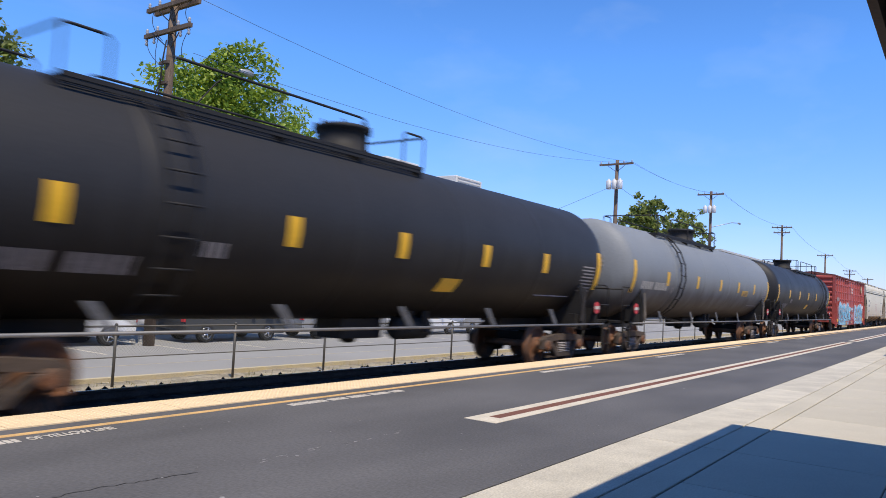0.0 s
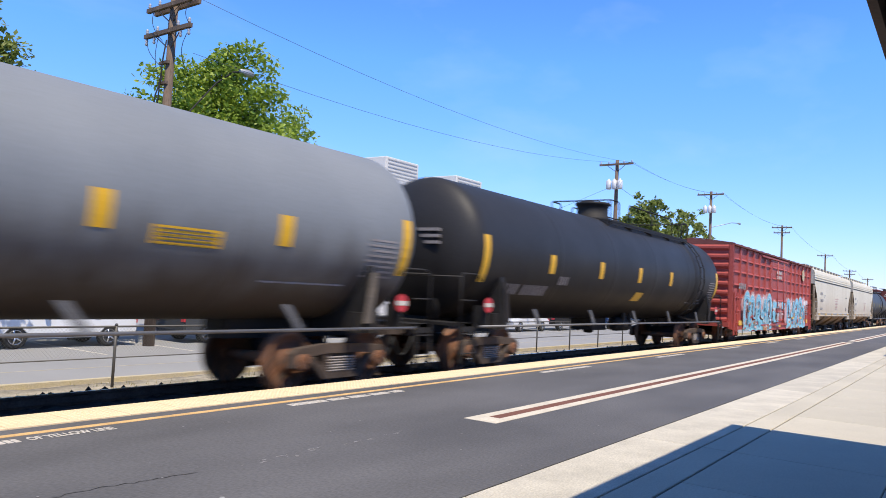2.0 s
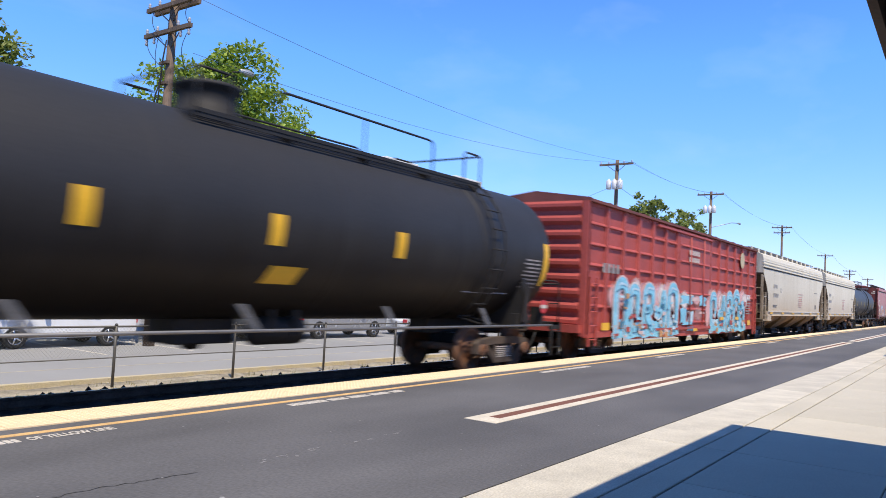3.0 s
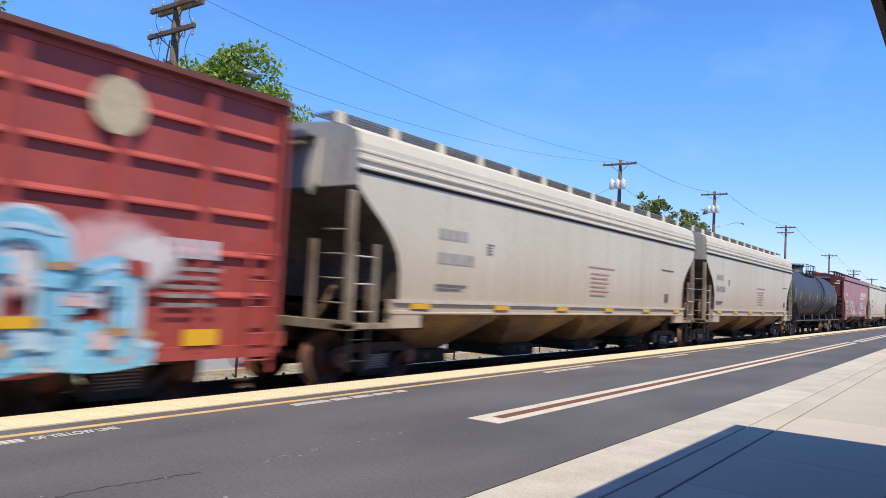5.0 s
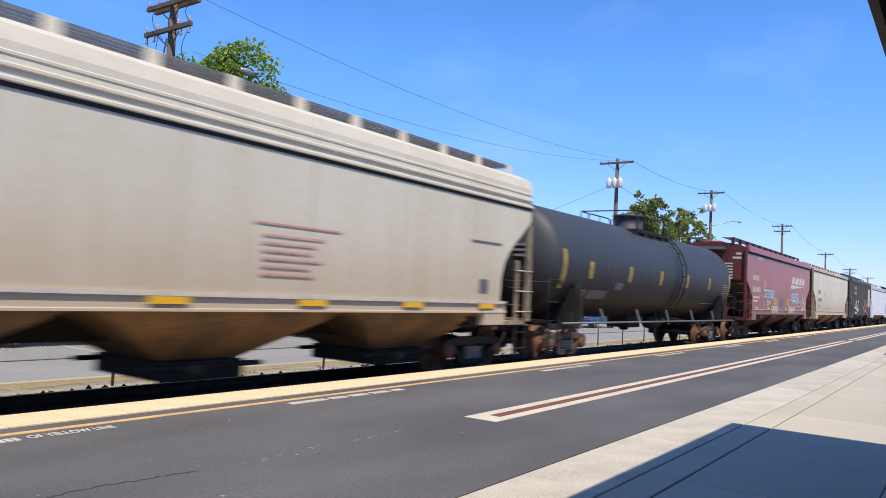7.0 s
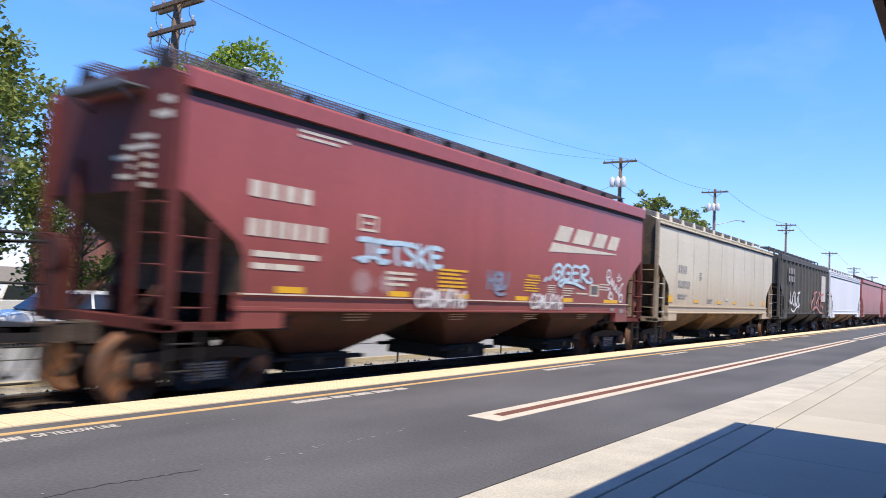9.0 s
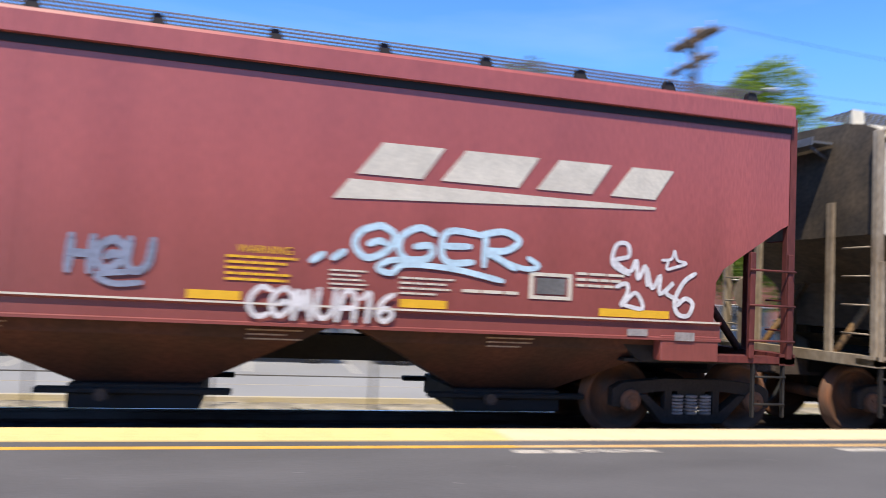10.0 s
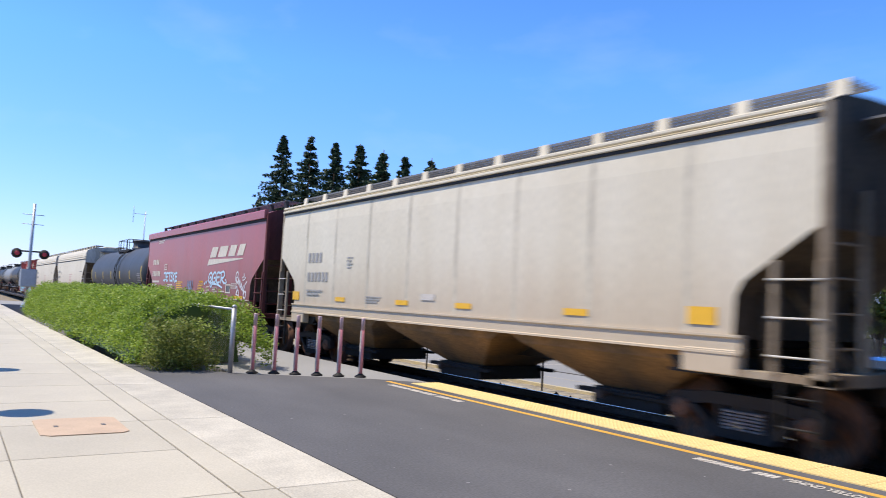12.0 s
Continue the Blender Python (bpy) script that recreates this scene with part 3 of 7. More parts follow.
# ---- the train ----
# where the couplers meet along the train, at the start
COUPLERS = [-58.9, -38.9, -18.9, 1.0, 19.2, 39.1, 58.2, 77.5, 95.9, 112.6, 130.1, 146.9, 164.1, 180.0, 197.0, 214.5, 232.0]
CARS = []
WHEELSETS = []
HALF = 1.6
AXLE_R = 0.46


def patch(bm, x0, x1, z0, z1, y, t=0.006):
    box(bm, x0, x1, y - t, y, z0, z1)


def wheel_profile(side):
    s = side
    return [(s * 0.68, 0.12), (s * 0.70, 0.36), (s * 0.66, 0.40), (s * 0.655, 0.50), (s * 0.685, 0.50), (s * 0.70, 0.465),
            (s * 0.79, 0.455), (s * 0.795, 0.40), (s * 0.745, 0.37), (s * 0.75, 0.18), (s * 0.80, 0.14), (s * 0.80, 0.02)]


def make_wheelset():
    bm = bmesh.new()
    for s in (-1, 1):
        lathe(bm, wheel_profile(s), 28, "y")
    rod(bm, (0, -1.0, 0), (0, 1.0, 0), 0.085, seg=12)
    for s in (-1, 1):
        for k in range(3):
            a = k * 2.0944
            rod(bm, (0.05 * math.cos(a), s * 1.12, 0.05 * math.sin(a)), (0.05 * math.cos(a), s * 1.15, 0.05 * math.sin(a)), 0.018, seg=6)
        lathe(bm, [(s * 0.98, 0.11), (s * 1.0, 0.135), (s * 1.12, 0.135), (s * 1.13, 0.10)], 14, "y")
    me = bpy.data.meshes.new("wheelset")
    bmesh.ops.recalc_face_normals(bm, faces=bm.faces)
    bm.to_mesh(me)
    bm.free()
    me.materials.append(WHEEL_RUST)
    return me


def make_side_frame(iron):
    bm = bmesh.new()
    top = [(-1.12, 0.60), (-0.98, 0.66), (-0.42, 0.72), (0.42, 0.72), (0.98, 0.66), (1.12, 0.60), (1.12, 0.40), (1.02, 0.36), (0.98, 0.52), (0.78, 0.52), (0.72, 0.40), (0.46, 0.20), (-0.46, 0.20), (-0.72, 0.40), (-0.78, 0.52), (-0.98, 0.52), (-1.02, 0.36), (-1.12, 0.40)]
    # an open cast frame: upper bar, lower bar and the two columns
    prism(bm, [(-1.12, 0.60), (-0.98, 0.68), (-0.42, 0.73), (0.42, 0.73), (0.98, 0.68), (1.12, 0.60), (1.12, 0.38), (1.0, 0.36), (0.96, 0.53), (0.42, 0.58), (-0.42, 0.58), (-0.96, 0.53), (-1.0, 0.36), (-1.12, 0.38)], -0.07, 0.07)
    prism(bm, [(-0.78, 0.53), (-0.66, 0.54), (-0.34, 0.28), (0.34, 0.28), (0.66, 0.54), (0.78, 0.53), (0.42, 0.17), (-0.42, 0.17)], -0.08, 0.08)
    for s in (-1, 1):
        box(bm, s * 0.34 - 0.05, s * 0.34 + 0.05, -0.06, 0.06, 0.26, 0.6)
    bmesh.ops.bevel(bm, geom=list(bm.edges), offset=0.012, segments=1, affect="EDGES", clamp_overlap=True)
    me = bpy.data.meshes.new("side_frame")
    bmesh.ops.recalc_face_normals(bm, faces=bm.faces)
    bm.to_mesh(me)
    bm.free()
    me.materials.append(iron)
    return me


def make_springs():
    bm = bmesh.new()
    for cx in (-0.2, 0.0, 0.2):
        for k in range(6):
            lathe(bm, [(0.285 + k * 0.042, 0.055), (0.292 + k * 0.042, 0.085), (0.312 + k * 0.042, 0.085), (0.318 + k * 0.042, 0.055)], 12, "z", (cx, 0, 0))
    me = bpy.data.meshes.new("spring")
    bmesh.ops.recalc_face_normals(bm, faces=bm.faces)
    bm.to_mesh(me)
    bm.free()
    me.materials.append(SPRING)
    return me


def make_bolster():
    bm = bmesh.new()
    prism(bm, [(-1.05, 0.48), (-1.05, 0.6), (-0.4, 0.72), (0.4, 0.72), (1.05, 0.6), (1.05, 0.48), (0.4, 0.42), (-0.4, 0.42)], -0.2, 0.2, "x")
    lathe(bm, [(0.70, 0.22), (0.80, 0.22)], 16, "z")
    for s in (-1, 1):  # brake beams
        box(bm, s * 0.36 - 0.04, s * 0.36 + 0.04, -0.7, 0.7, 0.34, 0.42)
        box(bm, s * 0.40 - 0.06, s * 0.40 + 0.02, -0.80, -0.70, 0.30, 0.52)
        box(bm, s * 0.40 - 0.06, s * 0.40 + 0.02, 0.70, 0.80, 0.30, 0.52)
    me = bpy.data.meshes.new("truck")
    bmesh.ops.recalc_face_normals(bm, faces=bm.faces)
    bm.to_mesh(me)
    bm.free()
    me.materials.append(DARK_IRON)
    return me


MESH_WHEELSET, MESH_FRAME, MESH_SPRING, MESH_BOLSTER = make_wheelset(), make_side_frame(TRUCK), make_springs(), make_bolster()
MESH_FRAME_DARK = make_side_frame(TRUCK_DARK)


def truck(car, x, frame_mesh=None):
    tr = new("truck", MESH_BOLSTER)
    tr.parent = car
    tr.location = (x, 0, 0)
    tagged(tr, "cast iron freight truck, brown with dust")
    for s in (-1, 1):
        fr = new("side_frame", frame_mesh or MESH_FRAME)
        fr.parent, fr.location = tr, (0, s * 1.02, 0)
        sp = new("spring", MESH_SPRING)
        sp.parent, sp.location = tr, (0, s * 1.03, 0)
        sp["kind"] = "stuff"
        ws = new("wheelset", MESH_WHEELSET)
        ws.parent, ws.location = tr, (s * 0.88, 0, AXLE_R)
        WHEELSETS.append((ws, s * 0.88))


def coupler(car, x, s):
    """Draft gear, knuckle coupler, uncoupling lever and air hose at one end; x is where the couplers meet."""
    bm = bmesh.new()
    box(bm, min(x - s * 1.25, x - s * 0.55), max(x - s * 1.25, x - s * 0.55), -0.2, 0.2, 0.72, 1.02)
    prism(bm, [(x - s * 0.55, -0.09), (x - s * 0.22, -0.10), (x - s * 0.12, -0.20), (x + s * 0.06, -0.17), (x + s * 0.03, -0.02), (x - s * 0.05, 0.05), (x - s * 0.02, 0.16), (x - s * 0.2, 0.18), (x - s * 0.55, 0.09)], 0.75, 1.0, "z")
    bevelled(bm, 0.015)
    part("coupler", bm, TRUCK, car, "rusty knuckle coupler")
    bm = bmesh.new()
    pts = [(x - s * 0.5 + s * 0.5 * k / 8, -0.32 + 0.1 * k / 8, 0.72 - 0.36 * math.sin(math.pi * k / 8)) for k in range(9)]
    pipe(bm, pts, 0.025, 6)
    part("air_hose", bm, RUBBER, car, "black rubber air hose")


def ladder(car, x0, x1, y, z0, z1, mat, rungs=6, w=0.04, overhang=0.0):
    lad = None
    for x in (x0, x1):
        bm = bmesh.new()
        box(bm, x - w, x + w, y - 0.03, y + 0.03, z0, z1)
        bevelled(bm, 0.006)
        lad = part("stile" if lad else "ladder", bm, mat, lad or car)
    for k in range(rungs):
        z = z0 + (z1 - z0) * (k + 0.5) / rungs
        bm = bmesh.new()
        rod(bm, (x0 - overhang, y - 0.04, z), (x1 + overhang, y - 0.04, z), 0.014, seg=6)
        part("rung", bm, RUNG if mat is POST_TAN else mat, lad)
    return lad


def writing(car, x0, x1, z0, z1, y, mat, rows=1, name="lettering", fill=0.75, seed=1, curve=None):
    """Plain bars, broken into word lengths, standing for painted marks."""
    rnd = random.Random(seed)
    h = (z1 - z0) / rows
    for r in range(rows):
        zb = z1 - (r + 1) * h
        x = x0
        end = x1 if r == 0 else x0 + (x1 - x0) * rnd.uniform(0.7, 1.0)
        while x < end - 0.01:
            w = min(end - x, h * fill * rnd.uniform(3.0, 9.0))
            yy = y if curve is None else curve(zb + h * fill / 2)
            bm = bmesh.new()
            box(bm, x, x + w, yy - 0.006, yy, zb + h * (1 - fill), zb + h)
            part(name, bm, mat, car)
            x += w + h * 0.30


def figures(car, x0, x1, z0, z1, y, mat, count, name="letter", curve=None):
    """A row of plain upright bars, one for each painted letter."""
    step = (x1 - x0) / count
    for k in range(count):
        a = x0 + k * step
        bm = bmesh.new()
        if curve is None:
            box(bm, a, a + step * 0.64, y - 0.006, y, z0, z1)
        else:
            bm.faces.new([bm.verts.new(v) for v in ((a, curve(z0) - 0.004, z0), (a + step * 0.60, curve(z0) - 0.004, z0), (a + step * 0.60, curve(z1) - 0.004, z1), (a, curve(z1) - 0.004, z1))])
        part(name, bm, mat, car)


def stroke(car, pts, width, y, mat, order=0):
    """A sprayed stroke: one flat ribbon along points in x and z."""
    p = [Vector(q) for q in pts]
    bm = bmesh.new()
    last = None
    for i, q in enumerate(p):
        d = (p[min(i + 1, len(p) - 1)] - p[max(i - 1, 0)])
        d = d.normalized() if d.length > 1e-6 else Vector((1, 0))
        w = width * (0.35 if i in (0, len(p) - 1) else 0.5)
        n = Vector((-d.y, d.x)) * w
        yy = y - 0.004 - 0.0006 * order - 0.0001 * i
        cur = [bm.verts.new((q.x + n.x, yy, q.y + n.y)), bm.verts.new((q.x - n.x, yy, q.y - n.y))]
        if last:
            bm.faces.new((last[0], last[1], cur[1], cur[0]))
        last = cur
    return part("graffiti", bm, mat, car)


def smooth_line(pts, n=5):
    """A rounded line through the points."""
    p = [Vector(q) for q in pts]
    out = []
    for i in range(len(p) - 1):
        a, b, c, d = p[max(i - 1, 0)], p[i], p[i + 1], p[min(i + 2, len(p) - 1)]
        for k in range(n):
            t = k / n
            out.append(0.5 * ((2 * b) + (c - a) * t + (2 * a - 5 * b + 4 * c - d) * t * t + (3 * b - a - 3 * c + d) * t ** 3))
    return out + [p[-1]]


RIBBONS = [0]


def ribbon(car, pts, width, y, mat, name="graffiti"):
    """A sprayed line with rounded ends, flat on the car's side; later lines lie over earlier ones."""
    RIBBONS[0] = (RIBBONS[0] + 1) % 12
    y -= 0.0007 * RIBBONS[0]
    line = smooth_line(pts)
    bm = bmesh.new()
    last = None
    for i, q in enumerate(line):
        d = line[min(i + 1, len(line) - 1)] - line[max(i - 1, 0)]
        d = d.normalized() if d.length > 1e-6 else Vector((1, 0))
        n = Vector((-d.y, d.x)) * width * (0.38 if i in (0, len(line) - 1) else 0.5)
        cur = [bm.verts.new((q.x + n.x, y - 0.00004 * i, q.y + n.y)), bm.verts.new((q.x - n.x, y - 0.00004 * i, q.y - n.y))]
        if last:
            bm.faces.new((last[0], last[1], cur[1], cur[0]))
        last = cur
    for end, out in ((line[0], line[0] - line[1]), (line[-1], line[-1] - line[-2])):
        c = end + (out.normalized() * width * 0.1 if out.length > 1e-6 else out)
        bm.faces.new([bm.verts.new((c.x + width * 0.42 * math.cos(k * 0.7854), y - 0.003, c.y + width * 0.42 * math.sin(k * 0.7854))) for k in range(8)])
    return part(name, bm, mat, car)


# sprayed letter shapes in a unit cell, each a few lines
GLYPH = {}
GLYPH["J"] = [[(0.0, 0.95), (0.5, 1.0), (1.0, 0.97)], [(0.6, 0.95), (0.62, 0.4), (0.5, 0.1), (0.1, 0.08)]]
GLYPH["E"] = [[(0.95, 0.92), (0.35, 0.98), (0.12, 0.8), (0.15, 0.3), (0.4, 0.05), (0.95, 0.1)], [(0.2, 0.52), (0.8, 0.55)]]
GLYPH["T"] = [[(0.0, 0.95), (1.0, 1.0)], [(0.55, 0.95), (0.5, 0.4), (0.6, 0.03)]]
GLYPH["S"] = [[(0.9, 0.9), (0.4, 1.0), (0.12, 0.78), (0.5, 0.55), (0.85, 0.35), (0.55, 0.05), (0.05, 0.12)]]
GLYPH["K"] = [[(0.15, 1.0), (0.18, 0.0)], [(0.95, 1.0), (0.25, 0.5), (0.6, 0.2), (1.0, -0.1)]]
GLYPH["O"] = [[(0.6, 1.0), (0.15, 0.8), (0.05, 0.4), (0.4, 0.05), (0.85, 0.3), (0.95, 0.75), (0.55, 1.0)], [(0.4, 0.45), (0.6, 0.55), (0.75, 0.5)]]
GLYPH["G"] = [[(0.9, 0.85), (0.5, 1.0), (0.1, 0.7), (0.15, 0.25), (0.5, 0.03), (0.9, 0.2), (0.85, 0.5), (0.5, 0.45)]]
GLYPH["R"] = [[(0.15, 0.95), (0.25, 0.05)], [(0.0, 0.9), (0.6, 1.05), (1.05, 0.8), (0.75, 0.5), (0.25, 0.45), (0.6, 0.25), (1.05, 0.0)]]
GLYPH["C"] = [[(0.95, 0.9), (0.5, 1.0), (0.1, 0.7), (0.1, 0.3), (0.5, 0.02), (0.95, 0.12)]]
GLYPH["M"] = [[(0.1, 0.0), (0.15, 0.95), (0.45, 0.3), (0.6, 0.95), (0.9, 0.0)]]
GLYPH["U"] = [[(0.1, 1.0), (0.1, 0.3), (0.45, 0.03), (0.85, 0.3), (0.9, 1.0)]]
GLYPH["A"] = [[(0.1, 0.0), (0.25, 0.85), (0.6, 1.0), (0.85, 0.7), (0.9, 0.0)], [(0.15, 0.4), (0.9, 0.42)]]
GLYPH["H"] = [[(0.1, 1.0), (0.15, 0.0)], [(0.15, 0.5), (0.85, 0.5)], [(0.85, 1.0), (0.9, 0.0)]]
GLYPH["1"] = [[(0.15, 0.8), (0.55, 1.0), (0.6, 0.0)]]
GLYPH["6"] = [[(0.8, 1.0), (0.3, 0.75), (0.1, 0.3), (0.5, 0.0), (0.9, 0.25), (0.55, 0.5), (0.2, 0.3)]]


def tag(car, shapes, x0, x1, z0, z1, y, mat, width, lean=0.03):
    """A row of sprayed shapes that nearly touch one another."""
    step = (x1 - x0) / len(shapes)
    for k, c in enumerate(shapes):
        for line in GLYPH[c]:
            ribbon(car, [(x0 + step * (k + 0.06 + 0.98 * u) + lean * v, z0 + (z1 - z0) * v) for u, v in line], width, y - 0.003, mat)


def scrawl(car, x0, x1, z0, z1, y, mat, seed, loops=6, width=0.05, swash=True):
    """Looping sprayed lines that fill a field, like a hand-drawn tag."""
    rnd = random.Random(seed)
    w = (x1 - x0) / loops
    zc, hz = (z0 + z1) / 2, (z1 - z0) / 2
    lean = 0.18
    for k in range(loops):
        cx = x0 + (k + 0.5) * w
        kind = (seed + k * 2 + rnd.randrange(2)) % 5
        rx, rz = w * rnd.uniform(0.46, 0.62), hz * rnd.uniform(0.8, 1.05)
        cz = zc + hz * rnd.uniform(-0.15, 0.15)
        if kind == 0:      # open ring with an inner hook
            a0 = rnd.uniform(0.3, 1.2)
            pts = [(rx * math.cos(a0 + 7.4 * i / 20) * (1 - 0.035 * i), rz * math.sin(a0 + 7.4 * i / 20) * (1 - 0.03 * i)) for i in range(21)]
        elif kind == 1:    # double bend
            pts = [(rx * 0.9 * math.sin(4.9 * i / 18 + 0.6), rz * (1 - 2 * i / 18)) for i in range(19)]
        elif kind == 2:    # arch with a kicked leg
            pts = [(-rx, -rz)] + [(rx * (-0.8 + 1.4 * i / 10), rz * (0.2 + 0.8 * math.sin(3.14 * i / 10))) for i in range(11)] + [(rx * 0.3, -rz * 0.1), (rx * 1.15, -rz)]
        elif kind == 3:    # stem and bowl
            pts = [(-rx * 0.7, rz), (-rx * 0.75, -rz), (-rx * 0.7, rz * 0.1)] + [(rx * (0.1 - 0.8 * math.cos(3.6 * i / 10)), rz * (0.1 - 0.9 * math.sin(3.6 * i / 10))) for i in range(1, 11)]
        else:              # hooked crossbar
            pts = [(-rx, rz * 0.8), (rx * 0.9, rz), (0, rz * 0.85), (-rx * 0.1, -rz * 0.7), (rx * 0.5, -rz), (rx, -rz * 0.5)]
        pts = [(cx + px + lean * pz, cz + pz) for px, pz in pts]
        stroke(car, pts, width * rnd.uniform(0.75, 1.25), y, mat, k)
    if swash:
        stroke(car, [(x0 + (x1 - x0) * (0.1 + 0.8 * i / 12), z0 - hz * 0.25 + hz * 0.35 * math.sin(i * 0.45 + seed)) for i in range(13)], width * 0.8, y, mat, loops)
        stroke(car, [(x0 - 0.15 - 0.06 * i, zc - hz * 0.2 - 0.02 * i) for i in range(3)], width * 1.2, y, mat, loops + 1)


# -- tank cars --
def tank_car(x, length, paint, label, radius=1.5, walk_x=(-4.7, 2.4), dome_x=0.8, ladder_x=-3.5, sign_x=2.2, seed=0, worn=False, patch_x=(), sign_wide=False, mark_z=-0.36):
    car = empty("tank_car", pose(x, YC, RAIL_Z))
    tagged(car, label, "tank car", "cars of the freight train")
    R, zc = radius, 1.06 + radius
    L2 = length / 2 - 0.64
    head = 0.56
    paint_marks = PAINT_WHITE if paint is TANK_GREY else FADED
    bm = bmesh.new()
    prof = [(-L2 + head - head * math.sin(math.pi / 2 * (1 - k / 9)), R * max(0.02, math.cos(math.pi / 2 * (1 - k / 9)))) for k in range(10)]
    seams = [-L2 * 0.55, -L2 * 0.18, L2 * 0.18, L2 * 0.55]
    body = [(-L2 + head + 0.2, R)]
    for s in seams:
        body += [(s - 0.10, R), (s - 0.03, R), (s - 0.012, R + 0.004), (s + 0.012, R + 0.004), (s + 0.03, R), (s + 0.10, R)]
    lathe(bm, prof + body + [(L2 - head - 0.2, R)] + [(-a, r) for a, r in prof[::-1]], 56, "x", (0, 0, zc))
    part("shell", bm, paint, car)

    def wrap(x0, x1, z0, z1, mat, name, lift=0.006, slant=0.0, text=""):
        b = bmesh.new()
        n = 6
        for i in range(n):
            za, zb = z0 + (z1 - z0) * i / n, z0 + (z1 - z0) * (i + 1) / n
            ya, yb = -math.sqrt(max(0.01, (R + lift) ** 2 - (za - zc) ** 2)), -math.sqrt(max(0.01, (R + lift) ** 2 - (zb - zc) ** 2))
            sa, sb = slant * i / n, slant * (i + 1) / n
            b.faces.new([b.verts.new(v) for v in ((x0 + sa, ya, za), (x1 + sa, ya, za), (x1 + sb, yb, zb), (x0 + sb, yb, zb))])
        return part(name, b, mat, car, text)

    for px in patch_x:
        wrap(px - 0.125, px + 0.125, zc - 0.38, zc + 0.06, PATCH_OLD if worn else REFLECT, "reflector")
    for s in (-1, 1):
        wrap(s * (L2 - 0.66) - 0.11, s * (L2 - 0.66) + 0.11, zc - 0.68, zc + 0.28, PATCH_OLD if worn else REFLECT, "reflector")
    if sign_wide:
        sg = wrap(sign_x, sign_x + 1.0, zc - 0.50, zc - 0.27, REFLECT, "sign")
        for k in range(4):
            za = zc - 0.47 + 0.05 * k
            wrap(sign_x + 0.05, sign_x + 0.95 - 0.07 * (k % 2), za, za + 0.02, INK, "lettering", 0.011).parent = sg
    elif sign_x is not None:
        wrap(sign_x, sign_x + 0.62, zc - 0.92, zc - 0.66, REFLECT, "sign", slant=0.10)
    rnd = random.Random(seed)
    yc = lambda z: -math.sqrt(max(0.01, (R + 0.004) ** 2 - (z - zc) ** 2))
    figures(car, -L2 + 1.35, -L2 + 2.35, zc - 0.54 + mark_z, zc - 0.31 + mark_z, 0, paint_marks, 5, curve=yc)
    figures(car, -L2 + 2.50, -L2 + 3.65, zc - 0.54 + mark_z, zc - 0.31 + mark_z, 0, paint_marks, 6, curve=yc)
    writing(car, -L2 + 1.45, -L2 + 3.15, zc - 0.92 + mark_z * 0.7, zc - 0.66 + mark_z * 0.7, 0, paint_marks, 2, fill=0.4, seed=seed + 1, curve=yc)
    writing(car, L2 - 3.6, L2 - 1.9, zc - 0.95, zc - 0.8, 0, FADED, 1, fill=0.7, seed=seed + 2, curve=yc)
    for k in range(8):   # close lines of small stencils beside the end patch
        za = zc - 0.74 + 0.085 * k
        wrap(L2 - 1.62 + 0.05 * (k % 3), L2 - 0.90, za, za + 0.035, FADED, "stencil_line", 0.005)
    figures(car, -L2 + 4.05, -L2 + 4.55, zc - 0.62, zc - 0.42, 0, FADED, 4, curve=yc)
    for s in (-1, 1):   # stencils on the heads
        for k in range(3):
            bm = bmesh.new()
            box(bm, *sorted((s * (L2 - 0.02 - 0.03), s * (L2 + 0.004))), -0.75, -0.75 + 0.55 - 0.1 * k, zc + 0.30 - 0.13 * k, zc + 0.36 - 0.13 * k)
            part("stencil_line", bm, FADED, car)
    # stub sills, saddles, end platforms
    for s in (-1, 1):
        bm = bmesh.new()
        xa, xb = sorted((s * (L2 - 3.4), s * (length / 2 - 1.0)))
        box(bm, xa, xb, -0.25, 0.25, 0.78, 1.12)
        part("stub_sill", bm, DARK_IRON, car)
        bm = bmesh.new()
        xt = s * (L2 - 1.45)
        prism(bm, [(-1.45, 0.92), (-1.48, 1.12), (-1.40, zc - 0.55), (-0.9, zc - 1.2), (0, zc - R), (0.9, zc - 1.2), (1.40, zc - 0.55), (1.48, 1.12), (1.45, 0.92)], xt - 0.09, xt + 0.09, "x")
        bm2 = bm
        for k in (-1, 1):
            box(bm2, xt - 0.28, xt + 0.28, k * 1.3 - 0.1, k * 1.3 + 0.1, 0.92, 1.25)
        part("saddle", bm2, DARK_IRON, car)
        for k in (-1, 1):   # dusty edge plates of the saddle
            bm = bmesh.new()
            prism(bm, [(xt - 0.09 - s * 0.12, 1.08), (xt + 0.09 - s * 0.12, 1.08), (xt + 0.07 + s * 0.02, zc - 0.66), (xt - 0.07 + s * 0.02, zc - 0.66)], *sorted((k * 1.482, k * 1.505)))
            part("saddle_plate", bm, SADDLE_DUST if paint is TANK_GREY else TRUCK_DARK, car)
        for k in (-0.55, 0.55):   # slanted struts from the sill up to the head
            bm = bmesh.new()
            rod(bm, (s * (length / 2 - 0.95), k, 1.06), (s * (L2 - 0.25), k, zc - 0.75), 0.06, seg=6)
            part("head_brace", bm, DARK_IRON, car)
        bm = bmesh.new()
        xp0, xp1 = sorted((s * (L2 - 0.35), s * (length / 2 - 0.45)))
        box(bm, xp0, xp1, -1.5, 1.5, 1.0, 1.06)
        for y in (-1.5, 1.46):
            box(bm, xp0, xp1, y, y + 0.04, 0.9, 1.06)
